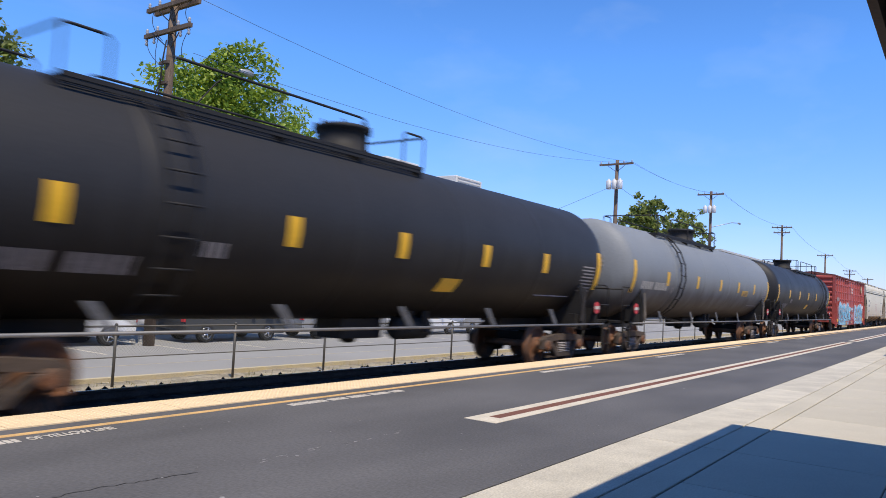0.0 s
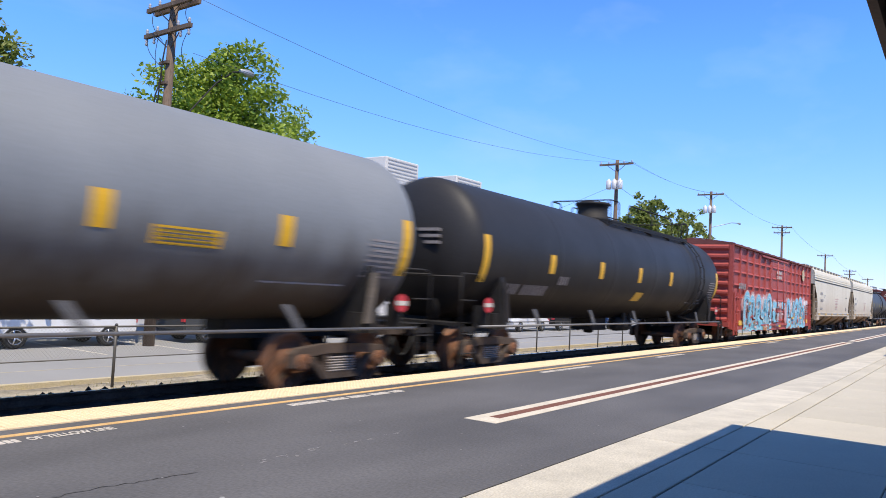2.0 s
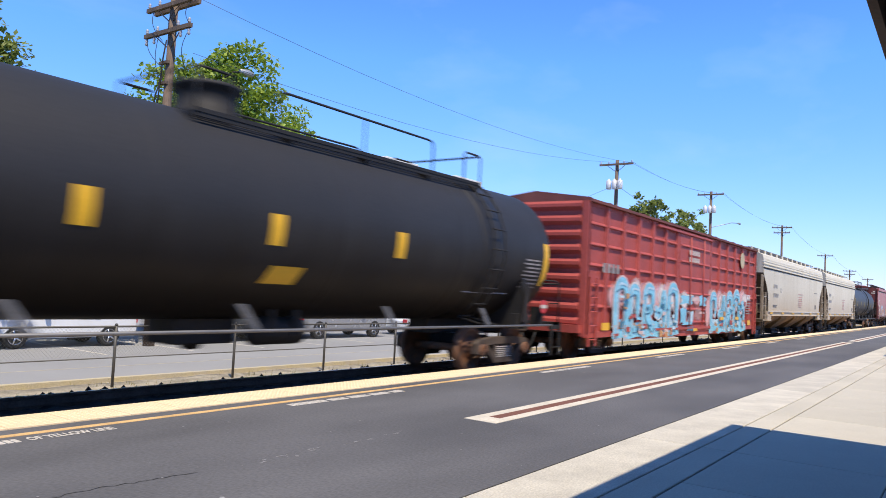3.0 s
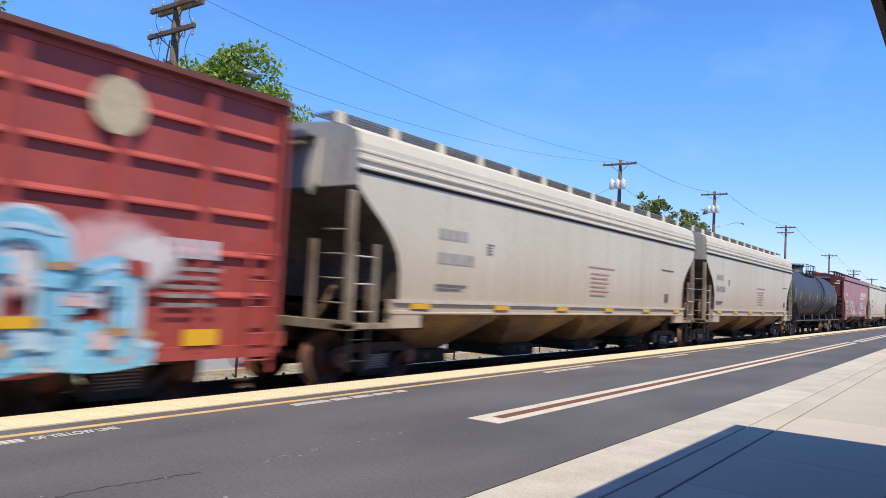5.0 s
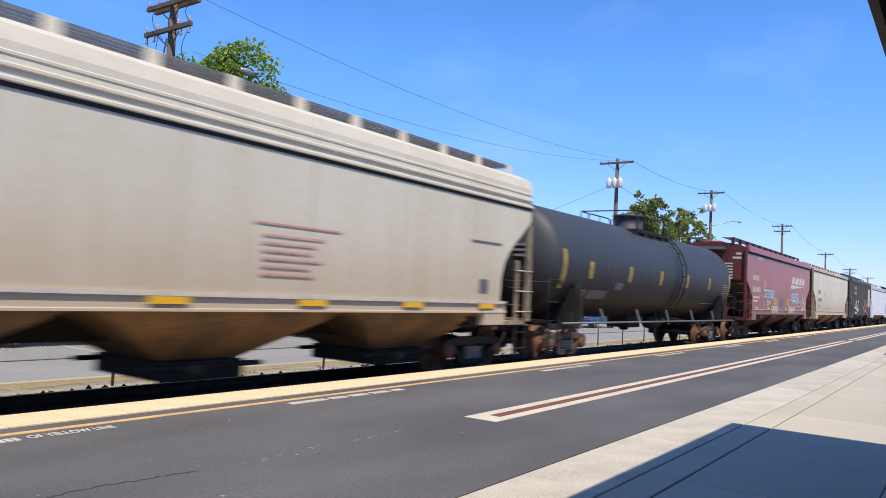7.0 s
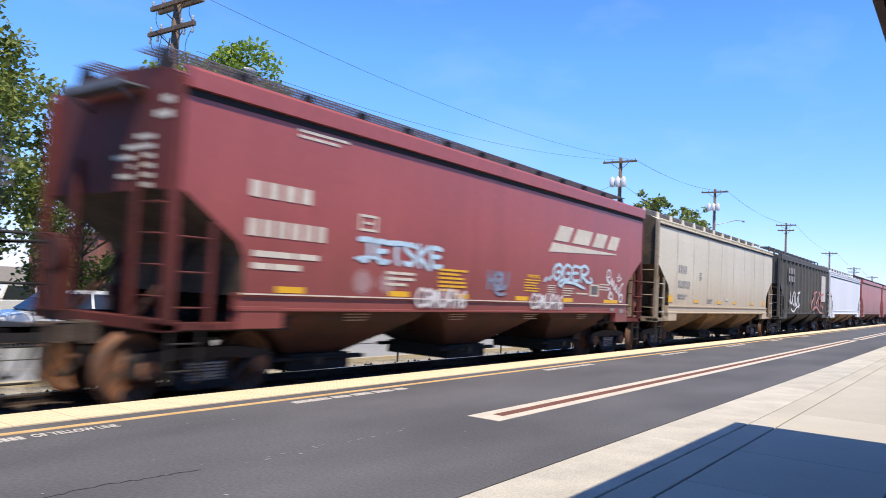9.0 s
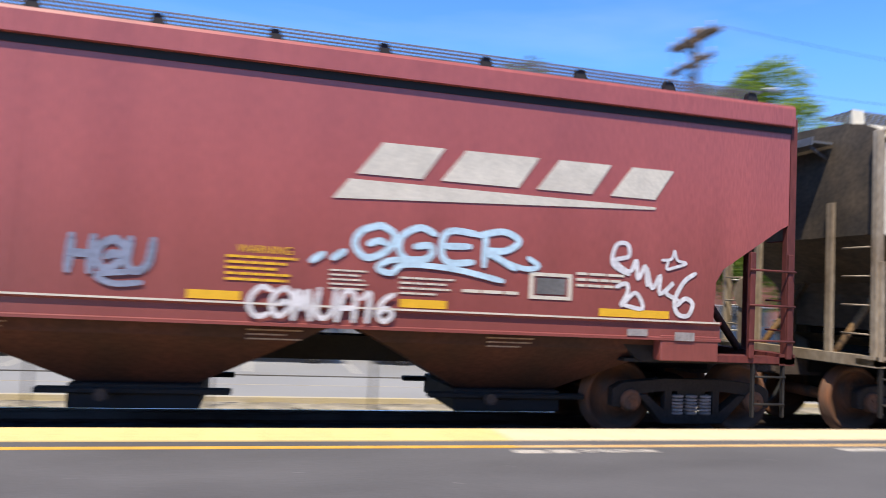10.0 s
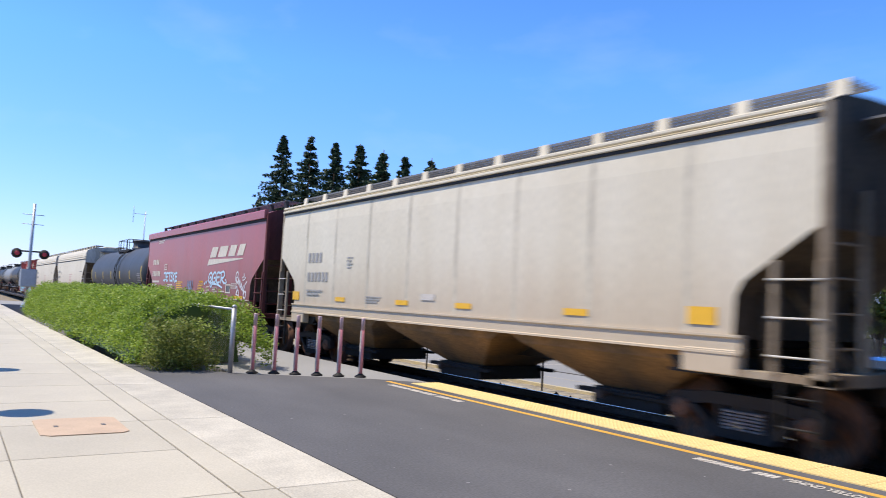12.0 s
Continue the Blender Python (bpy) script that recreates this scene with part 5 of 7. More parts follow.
# -- box car --
def box_car(x, length, paint, label):
    car = empty("box_car", pose(x, YC, RAIL_Z))
    tagged(car, label, "box car", "cars of the freight train")
    L2 = length / 2 - 0.75
    z0, z1 = 0.80, 4.14
    W = 1.52
    bm = bmesh.new()
    box(bm, -L2, L2, -W, W, z0, z1)
    part("body", bm, paint, car)
    bm = bmesh.new()
    prism(bm, [(-1.655, 4.10), (-1.655, 4.17), (0, 4.38), (1.655, 4.17), (1.655, 4.10)], -L2 - 0.03, L2 + 0.03, "x")
    part("roof", bm, ROOF_STEEL, car, "weathered peaked steel roof")
    m = 14
    for k in range(m + 1):
        xx = -L2 + 0.05 + (2 * L2 - 0.1) * k / m
        bm = bmesh.new()
        prism(bm, [(-1.60, 4.18), (-1.60, 4.21), (0, 4.42), (1.60, 4.21), (1.60, 4.18), (0, 4.39)], xx - 0.04, xx + 0.04, "x")
        part("roof_rib", bm, ROOF_STEEL, car)
    dx0, dx1 = -1.75, 1.75
    for s in (-1, 1):
        # side posts
        cols = [-L2 + 0.06 + (dx0 - 0.15 + L2 - 0.06) * k / 6 for k in range(7)] + [dx1 + 0.15 + (L2 - 0.06 - dx1 - 0.15) * k / 6 for k in range(7)]
        for xx in cols:
            bm = bmesh.new()
            prism(bm, [(xx - 0.08, s * W), (xx - 0.05, s * (W + 0.08)), (xx + 0.05, s * (W + 0.08)), (xx + 0.08, s * W)], z0 - 0.05, 4.08, "z")
            part("side_post", bm, paint, car)
        # sheets between the posts carry shallow horizontal beads
        for a, b in zip(cols, cols[1:]):
            if b - a > 2.2:
                continue
            for z in (1.43, 1.96, 2.49, 3.02, 3.55):
                bm = bmesh.new()
                prism(bm, [(s * W, z - 0.005), (s * (W + 0.055), z), (s * (W + 0.055), z + 0.02), (s * W, z + 0.08)], a + 0.08, b - 0.08, "x")
                part("bead", bm, paint, car)
        # sill and top rail
        bm = bmesh.new()
        box(bm, -L2, L2, *sorted((s * W, s * (W + 0.02))), 4.02, 4.098)
        part("top_rail", bm, paint, car)
        bm = bmesh.new()
        prism(bm, [(-L2, 0.82), (-L2, 0.66), (-L2 + 2.6, 0.66), (-L2 + 3.2, 0.56), (L2 - 3.2, 0.56), (L2 - 2.6, 0.66), (L2, 0.66), (L2, 0.82)], *sorted((s * (W - 0.02), s * (W + 0.07))))
        part("side_sill", bm, paint, car)
        # plug door
        bm = bmesh.new()
        box(bm, dx0, dx1, *sorted((s * W, s * (W + 0.075))), z0 + 0.02, 3.97)
        bevelled(bm, 0.01)
        door = part("door", bm, paint, car)
        for z in (1.0, 1.43, 1.96, 2.49, 3.02, 3.55):
            bm = bmesh.new()
            prism(bm, [(s * (W + 0.075), z - 0.015), (s * (W + 0.115), z), (s * (W + 0.115), z + 0.02), (s * (W + 0.075), z + 0.07)], dx0 + 0.1, dx1 - 0.1, "x")
            part("door_rib", bm, paint, door)
        for xx in (-0.75, 0.75):
            bm = bmesh.new()
            rod(bm, (xx, s * (W + 0.14), z0 + 0.1), (xx, s * (W + 0.14), 3.9), 0.025, seg=6)
            part("lock_rod", bm, paint, door)
        for z in (0.80, 3.98):
            bm = bmesh.new()
            box(bm, dx0 - 2.2, dx1 + 0.1, *sorted((s * (W + 0.08), s * (W + 0.13))), z - 0.02, z + 0.05)
            part("door_track", bm, paint, car)
    for e in (-1, 1):
        for k in range(9):
            z = 1.05 + k * 0.37
            bm = bmesh.new()
            prism(bm, [(e * L2, z - 0.14), (e * (L2 + 0.10), z - 0.04), (e * (L2 + 0.10), z + 0.04), (e * L2, z + 0.14)], -1.4, 1.4)
            part("end_rib", bm, paint, car)
        for s in (-1, 1):
            bm = bmesh.new()
            box(bm, *sorted((e * (L2 - 0.08), e * (L2 + 0.06))), *sorted((s * 1.42, s * 1.60)), z0 - 0.1, 4.12)
            part("corner_post", bm, paint, car)
            lad = ladder(car, e * (L2 - 0.52), e * (L2 - 0.10), s * 1.63, 0.45, 2.2, paint, 5, 0.02)
        bm = bmesh.new()
        box(bm, *sorted((e * L2, e * (L2 + 0.25))), -1.5, 1.5, 0.78, 0.98)
        part("end_sill", bm, paint, car)
        truck(car, e * (L2 - 1.9))
        coupler(car, e * length / 2, e)
    bm = bmesh.new()
    box(bm, -length / 2 + 1.0, length / 2 - 1.0, -0.24, 0.24, 0.72, 0.98)
    part("centre_sill", bm, DARK_IRON, car)
    bm = bmesh.new()
    lathe(bm, [(-1.0, 0.1), (-0.92, 0.2), (0.0, 0.2), (0.08, 0.1)], 12, "x", (1.5, -0.8, 0.62))
    part("brake_reservoir", bm, DARK_IRON, car)
    # sprayed fields: overlapping rounded letters in pale blue, white and pink, and a painted panel
    y = -W - 0.085

    def shard(cx, cz, w, h, yy, lean, mat, seed):
        """One sprayed letter part: an uneven polygon with nicked corners."""
        r = random.Random(seed)
        base = [(-0.5, -0.5), (-0.1, -0.42), (0.15, -0.55), (0.5, -0.45), (0.42, -0.05), (0.55, 0.3), (0.3, 0.52), (0.0, 0.38), (-0.25, 0.55), (-0.55, 0.4), (-0.4, 0.0)]
        bm = bmesh.new()
        bm.faces.new([bm.verts.new((cx + w * (px + r.uniform(-0.1, 0.1)) + lean * h * pz, yy, cz + h * (pz + r.uniform(-0.1, 0.1)))) for px, pz in base])
        part("graffiti", bm, mat, car)

    def mist(cx, cz, w, h, yy, mat):
        bm = bmesh.new()
        bm.faces.new([bm.verts.new((cx + w / 2 * math.cos(a), yy, cz + h / 2 * math.sin(a))) for a in [6.2832 * k / 20 for k in range(20)]])
        part("overspray", bm, mat, car)

    # two fat-lettered pieces on the side sheets: overspray, outlined letters, a base band, chips
    LETTERS = (
        [(0.10, 0.10), (0.06, 0.95), (0.50, 1.0), (0.52, 0.55)],
        [(0.05, 0.50), (0.35, 0.55), (0.62, 1.02), (0.66, 0.15)],
        [(0.08, 0.10), (0.12, 1.0), (0.62, 1.05), (0.60, 0.62), (0.16, 0.52), (0.66, 0.12)],
        [(0.08, 0.10), (0.12, 1.05), (0.68, 1.08), (0.72, 0.10)],
        [(0.05, 0.75), (0.45, 0.80), (0.50, 0.15)],
    )
    for x0, x1, order, seed in ((1.72, 7.05, (0, 1, 2, 3, 4), 11), (-7.3, -1.95, (3, 0, 2, 1, 3), 3)):
        rnd = random.Random(seed)
        span = x1 - x0
        for k in range(14):
            cx = x0 + span * (k + 0.5) / 14
            mist(cx, rnd.uniform(1.70, 1.92), rnd.uniform(0.9, 1.4), rnd.uniform(0.7, 1.0), y - 0.0008 * k, (MIST_PINK, MIST_WHITE)[k % 3 == 1])
        yy = y - 0.016
        step = span / 5
        for k in range(26):   # mottled base under the letters
            shard(x0 + 0.15 + (span - 0.3) * rnd.random(), 0.78 + 0.20 * rnd.random(), rnd.uniform(0.35, 0.8), rnd.uniform(0.22, 0.42), yy - 0.0002 * k, rnd.uniform(-0.3, 0.3), (SPRAY_BLUE, SPRAY_BLUE, SPRAY_ORANGE, SPRAY_SKY, SPRAY_BLUE)[k % 5], 40 + k + seed)
        ribbon(car, [(x0 + 0.1 + (span - 0.2) * k / 9, 0.70 + 0.05 * (k % 2)) for k in range(10)], 0.24, yy - 0.006, SPRAY_BLUE)
        for k, o in enumerate(order):
            lx = x0 + 0.12 + step * k
            line = [(lx + step * 1.05 * u, 0.72 + 1.18 * v) for u, v in LETTERS[o]]
            ribbon(car, line, 0.44, yy - 0.008, SPRAY_WHITE if k % 2 else SPRAY_PALE)
            ribbon(car, line, 0.34, yy - 0.018, SPRAY_BLUE)
            ribbon(car, [(px + 0.05, pz + 0.06) for px, pz in line[:3]], 0.06, yy - 0.028, SPRAY_SKY)
            ribbon(car, [(px - 0.12, pz - 0.10) for px, pz in line[1:]], 0.035, yy - 0.029, SPRAY_DEEP)
        for k in range(44):
            shard(x0 + 0.2 + (span - 0.4) * rnd.random(), 0.64 + 1.15 * rnd.random() ** 1.4, rnd.uniform(0.12, 0.42), rnd.uniform(0.06, 0.20), yy - 0.040 - 0.0004 * k, rnd.uniform(-0.4, 0.4), (SPRAY_ORANGE, SPRAY_BLUE, BOX_RED, SPRAY_SKY, SPRAY_DEEP, SPRAY_PALE)[k % 6], 300 + k + seed)
    # broad sprayed bands over the door
    yd = -W - 0.122
    for k, (x0, x1, z0, z1, m) in enumerate(((-1.62, -0.20, 1.62, 1.93, SPRAY_BLUE), (0.42, 1.16, 1.58, 1.92, SPRAY_BLUE), (-1.66, -1.05, 0.96, 1.46, SPRAY_BLUE), (-0.84, -0.28, 1.06, 1.40, SPRAY_SKY), (-1.6, -0.25, 0.93, 1.04, SPRAY_BLUE), (-0.55, 0.30, 1.74, 1.86, SPRAY_PALE), (-1.4, -0.3, 1.90, 1.95, SPRAY_WHITE), (0.35, 1.0, 1.30, 1.38, SPRAY_PALE), (-0.9, -0.1, 0.72, 0.86, SPRAY_DEEP))):
        shard((x0 + x1) / 2, (z0 + z1) / 2, (x1 - x0) * 1.0, (z1 - z0) * 1.05, yd - 0.001 * k, 0.15, m, 700 + k)
    for k, (cx, cz, w, h, m) in enumerate(((0.3, 1.3, 1.2, 0.6, MIST_SMEAR), (1.45, 1.35, 0.7, 1.3, MIST_PINK), (0.1, 1.78, 1.0, 0.4, MIST_PINK), (-1.3, 1.75, 0.9, 0.7, MIST_WHITE))):
        mist(cx, cz, w, h, yd + 0.002 - 0.0004 * k, m)
    side_patches(car, (3.24, 5.46), 1.08, 1.20, 0.5, REFLECT, y - 0.066)
    side_patches(car, (-0.05,), 0.70, 0.80, 0.42, REFLECT, yd - 0.012)
    figures(car, -0.9, 0.3, 3.30, 3.46, -W - 0.13, PAINT_WHITE, 6)
    figures(car, -0.9, 0.3, 3.06, 3.22, -W - 0.13, PAINT_WHITE, 7)
    figures(car, -L2 + 0.9, -L2 + 2.1, 2.35, 2.6, y, FADED, 4)
    figures(car, L2 - 1.75, L2 - 0.95, 1.90, 2.14, y, SPRAY_WHITE, 4)
    writing(car, L2 - 1.75, L2 - 0.95, 1.25, 1.8, y, FADED, 5, fill=0.45, seed=3)
    bm = bmesh.new()
    lathe(bm, [(0, 0.33), (0.008, 0.33)], 24, "y", (L2 - 2.45, y, 3.55))
    part("emblem", bm, EMBLEM, car, "round cream emblem")
    side_patches(car, (L2 - 1.2, -L2 + 1.2, -L2 + 3.6), 0.84, 1.04, 0.5, REFLECT, -W - 0.09)
    CARS.append((car, x))
    return car


def middle(i):
    return (COUPLERS[i] + COUPLERS[i + 1]) / 2, COUPLERS[i + 1] - COUPLERS[i]


PX = (-7.2, -4.9, -2.1, 0.7, 3.4, 6.2)
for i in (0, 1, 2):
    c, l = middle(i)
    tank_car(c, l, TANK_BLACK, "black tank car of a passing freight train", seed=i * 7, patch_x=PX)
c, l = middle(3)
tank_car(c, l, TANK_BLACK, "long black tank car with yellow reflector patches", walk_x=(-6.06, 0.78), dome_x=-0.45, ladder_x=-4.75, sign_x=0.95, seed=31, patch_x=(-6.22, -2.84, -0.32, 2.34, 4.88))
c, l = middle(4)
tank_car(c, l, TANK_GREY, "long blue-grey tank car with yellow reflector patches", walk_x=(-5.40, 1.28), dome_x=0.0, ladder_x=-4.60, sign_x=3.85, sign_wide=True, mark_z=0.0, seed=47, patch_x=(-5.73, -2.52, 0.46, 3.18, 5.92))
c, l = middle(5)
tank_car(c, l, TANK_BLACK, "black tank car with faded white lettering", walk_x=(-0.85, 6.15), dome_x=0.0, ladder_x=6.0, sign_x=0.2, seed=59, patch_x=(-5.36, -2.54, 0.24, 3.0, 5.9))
c, l = middle(6)
box_car(c, l, BOX_RED, "red ribbed box car with pale blue graffiti")

for i in (7, 8):
    c, l = middle(i)
    car = hopper_car(c, l, HOPPER_TAN, "beige rounded covered hopper, dusty near the sill", UNDER_TAN, round_side=True, pockets=4 if i == 7 else 3, deep_end=True, posts=POST_TAN, ends=(END_SHADE, END_TAN), grooves=(3.50, 3.64, 3.77))
    L2 = l / 2 - 0.75
    yy = -1.632
    side_patches(car, [-L2 + 1.7 + (2 * L2 - 3.4) * k / 5 for k in range(6)], 1.33, 1.42, 0.55, REFLECT, yy)
    bm = bmesh.new()
    box(bm, -L2 + 1.0, L2 - 1.0, -1.638, -1.632, 1.425, 1.475)
    part("sill_stripe", bm, PAINT_WHITE, car)
    figures(car, -6.25, -5.3, 2.60, 2.78, -1.608, INK_GREY, 4)
    figures(car, -6.25, -5.05, 2.16, 2.35, -1.606, INK_GREY, 6)
    writing(car, -6.3, -5.3, 1.64, 1.78, -1.600, INK, 2, fill=0.5, seed=i)
    writing(car, -4.65, -4.4, 2.38, 2.62, -1.608, INK, 4, fill=0.35, seed=i)
    writing(car, 0.05, 1.7, 2.42, 2.46, -1.607, SPRAY_RED, 1, seed=i)
    writing(car, 0.2, 1.35, 1.66, 2.30, -1.606, SPRAY_RED, 6, fill=0.3, seed=i + 3)
    writing(car, 5.3, 6.4, 2.60, 2.65, -1.607, INK, 1, seed=i + 5)
    bm = bmesh.new()
    box(bm, 5.65, 5.95, -1.612, -1.598, 1.66, 1.90)
    part("data_plate", bm, INK, car)
c, l = middle(9)
tank_car(c, l, TANK_BLUE, "older dark grey tank car with dull yellow patches", radius=1.45, walk_x=(-1.6, 1.5), dome_x=0.1, ladder_x=1.3, sign_x=None, seed=83, patch_x=(-5.9, -3.2, -0.6, 2.04, 4.67), worn=True)

# the red hopper with the big emblem
c, l = middle(10)
c += 0.12
car = hopper_car(c, l, HOPPER_RED, "dark red covered hopper with cream emblem and graffiti", UNDER_RED, pockets=3, dark_clamps=True, gap=0.82, truck_in=0.95, posts=END_RED_SHADE, ends=(END_SHADE, END_RED_SHADE))
X = lambda t: t - c
Y0 = -1.604
bm = bmesh.new()
prism(bm, [(X(140.53), 2.61), (X(144.32), 2.77), (X(144.34), 2.80), (X(140.70), 2.83)], Y0 - 0.006, Y0)
emblem = part("emblem", bm, CREAM, car, "cream slanted emblem bars over a long wedge")
for a, w in ((140.77, 0.80), (141.70, 0.98), (142.82, 0.76), (143.74, 0.66)):
    bm = bmesh.new()
    a = X(a)
    prism(bm, [(a, 2.89), (a + w - 0.08, 2.89), (a + w + 0.16, 3.25), (a + 0.27, 3.25)], Y0 - 0.006, Y0)
    part("emblem_bar", bm, CREAM, emblem)
figures(car, X(132.1), X(133.3), 2.76, 2.98, Y0, CREAM, 4)
figures(car, X(132.1), X(133.6), 2.24, 2.47, Y0, CREAM, 6)
writing(car, X(132.2), X(133.4), 1.72, 2.05, Y0, CREAM, 2, fill=0.5, seed=2)
writing(car, X(134.95), X(135.7), 1.62, 1.9, Y0, CREAM, 3, fill=0.5, seed=5)
writing(car, X(136.4), X(137.3), 1.58, 2.02, Y0, REFLECT, 6, fill=0.55, seed=8)
writing(car, X(139.5), X(140.2), 1.66, 1.95, Y0, REFLECT, 5, fill=0.45, seed=9)
writing(car, X(140.55), X(140.95), 1.62, 1.86, Y0, CREAM, 5, fill=0.4, seed=10)
writing(car, X(141.3), X(141.9), 1.6, 1.82, Y0, CREAM, 4, fill=0.4, seed=11)
writing(car, X(142.0), X(142.65), 1.65, 1.72, Y0, CREAM, 1, fill=0.5, seed=12)
writing(car, X(143.35), X(143.95), 1.78, 1.98, Y0, CREAM, 3, fill=0.45, seed=13)
writing(car, X(132.9), X(133.9), 3.66, 3.82, Y0, CREAM, 2, fill=0.5, seed=14)
bm = bmesh.new()
for a, b, z0, z1 in ((142.78, 143.30, 1.91, 1.95), (142.78, 143.30, 1.65, 1.69), (142.78, 142.83, 1.69, 1.91), (143.25, 143.30, 1.69, 1.91)):
    patch(bm, X(a), X(b), z0, z1, Y0)
part("data_panel", bm, CREAM, car)
bm = bmesh.new()
patch(bm, X(142.86), X(143.22), 1.71, 1.89, Y0)
part("data_panel", bm, INK, car)
bm = bmesh.new()
for a, b, z0, z1 in ((134.24, 134.66, 2.72, 2.76), (134.24, 134.66, 2.50, 2.54), (134.24, 134.28, 2.54, 2.72), (134.62, 134.66, 2.54, 2.72), (134.36, 134.54, 2.61, 2.65)):
    patch(bm, X(a), X(b), z0, z1, Y0)
part("data_panel", bm, CREAM, car)
side_patches(car, [X(t) for t in (132.9, 135.3, 137.1, 139.4, 141.57)], 1.49, 1.58, 0.52, REFLECT, Y0)
side_patches(car, [X(144.1)], 1.49, 1.58, 0.9, REFLECT, Y0)
tag(car, "JETSKE", X(134.25), X(136.45), 2.02, 2.38, Y0, SPRAY_SKY, 0.085, -0.02)
ribbon(car, [(X(134.18), 2.06), (X(134.5), 2.10), (X(134.85), 2.07)], 0.05, Y0 - 0.006, SPRAY_SKY)
for a in (135.70, 139.71):
    tag(car, "COMUA", X(a), X(a + 1.12), 1.33, 1.64, Y0 - 0.032, SPRAY_WHITE, 0.055)
    tag(car, "16", X(a + 1.12), X(a + 1.52), 1.33, 1.62, Y0 - 0.032, SPRAY_WHITE, 0.055)
tag(car, "OGER", X(140.72), X(142.55), 1.98, 2.36, Y0, SPRAY_SKY, 0.075, 0.06)
ribbon(car, [(X(142.35), 2.10), (X(142.55), 2.02), (X(142.75), 1.98), (X(142.88), 2.02), (X(142.76), 2.10)], 0.06, Y0 - 0.006, SPRAY_SKY)
ribbon(car, [(X(141.6), 2.02), (X(141.2), 1.99), (X(141.05), 1.90), (X(141.2), 1.85), (X(141.35), 1.95), (X(141.9), 1.93), (X(142.45), 1.83)], 0.065, Y0 - 0.007, SPRAY_SKY)
for a, z in ((140.36, 1.97), (140.58, 2.01)):
    ribbon(car, [(X(a), z - 0.03), (X(a + 0.07), z + 0.02), (X(a + 0.10), z + 0.04)], 0.075, Y0 - 0.006, SPRAY_SKY)
ribbon(car, [(X(144.00), 1.99), (X(143.80), 2.10), (X(143.84), 2.32), (X(143.98), 2.34), (X(144.0), 2.2), (X(143.83), 2.14), (X(144.02), 2.02), (X(144.10), 2.16), (X(144.13), 1.94), (X(144.22), 2.10), (X(144.25), 1.88)], 0.05, Y0 - 0.005, SPRAY_WHITE)
ribbon(car, [(X(144.25), 2.06), (X(144.32), 1.84), (X(144.42), 2.00), (X(144.42), 1.78), (X(144.60), 1.92), (X(144.50), 1.80), (X(144.66), 1.72)], 0.05, Y0 - 0.0055, SPRAY_WHITE)
ribbon(car, [(X(144.88), 2.04), (X(144.74), 1.94), (X(144.62), 1.72), (X(144.66), 1.56), (X(144.80), 1.54), (X(144.86), 1.68), (X(144.76), 1.74), (X(144.66), 1.66)], 0.055, Y0 - 0.006, SPRAY_WHITE)
ribbon(car, [(X(144.44), 2.18), (X(144.56), 2.20), (X(144.60), 2.30), (X(144.64), 2.19), (X(144.76), 2.16), (X(144.60), 2.10), (X(144.50), 2.08), (X(144.52), 2.17)], 0.035, Y0 - 0.006, SPRAY_WHITE)
ribbon(car, [(X(143.86), 1.84), (X(143.98), 1.88), (X(144.0), 1.78), (X(143.92), 1.62), (X(144.10), 1.78), (X(144.20), 1.60), (X(143.96), 1.63)], 0.05, Y0 - 0.006, SPRAY_WHITE)
tag(car, "HOU", X(137.98), X(138.78), 1.72, 2.04, Y0, SPRAY_DIM, 0.08)
ribbon(car, [(X(138.6), 1.72), (X(138.3), 1.68), (X(138.45), 1.60), (X(138.7), 1.62)], 0.06, Y0 - 0.006, SPRAY_DIM)
for a, w in ((134.38, 0.55), (134.98, 0.48)):   # faded sprayed smears
    bm = bmesh.new()
    bm.faces.new([bm.verts.new((X(a) + w / 2 * math.cos(k * 0.3142), Y0 - 0.003, 1.70 + 0.22 * math.sin(k * 0.3142))) for k in range(20)])
    part("overspray", bm, MIST_SMEAR, car)
for a, z0, z1 in ((144.0, 1.28, 1.36), (144.62, 1.24, 1.34)):
    bm = bmesh.new()
    patch(bm, X(a), X(a + 0.26), z0, z1, -1.634)
    part("data_plate", bm, FADED, car)
for a in (134.4, 137.2, 140.0, 142.6):
    writing(car, X(a - 0.25), X(a + 0.3), 1.06, 1.2, -1.49, LETTER_TAN, 3, fill=0.35, seed=int(a))
bm = bmesh.new()
box(bm, -l / 2 + 1.8, l / 2 - 1.8, -1.640, -1.632, 1.455, 1.475)
part("sill_stripe", bm, CREAM, car)
txt = bpy.data.curves.new("warning", "FONT")
txt.body, txt.size, txt.extrude = "WARNING", 0.115, 0.002
tob = new("lettering", txt)
tob.data.materials.append(REFLECT)
tob.parent, tob.matrix_basis = car, pose(X(139.6), Y0 - 0.003, 1.98, 90, 0, 0)

for ya, yb, za, zb, rows in ((-1.0, -0.1, 2.75, 3.5, 6), (-1.35, -0.85, 3.62, 3.98, 2)):
    for k in range(rows):   # stencils on the end sheet
        h = (zb - za) / rows
        bm = bmesh.new()
        box(bm, -l / 2 + 0.812, -l / 2 + 0.818, ya, ya + (yb - ya) * (0.45 + 0.55 * ((k * 7) % 5) / 4), zb - h * (k + 1), zb - h * (k + 0.5))
        part("stencil", bm, CREAM, car)

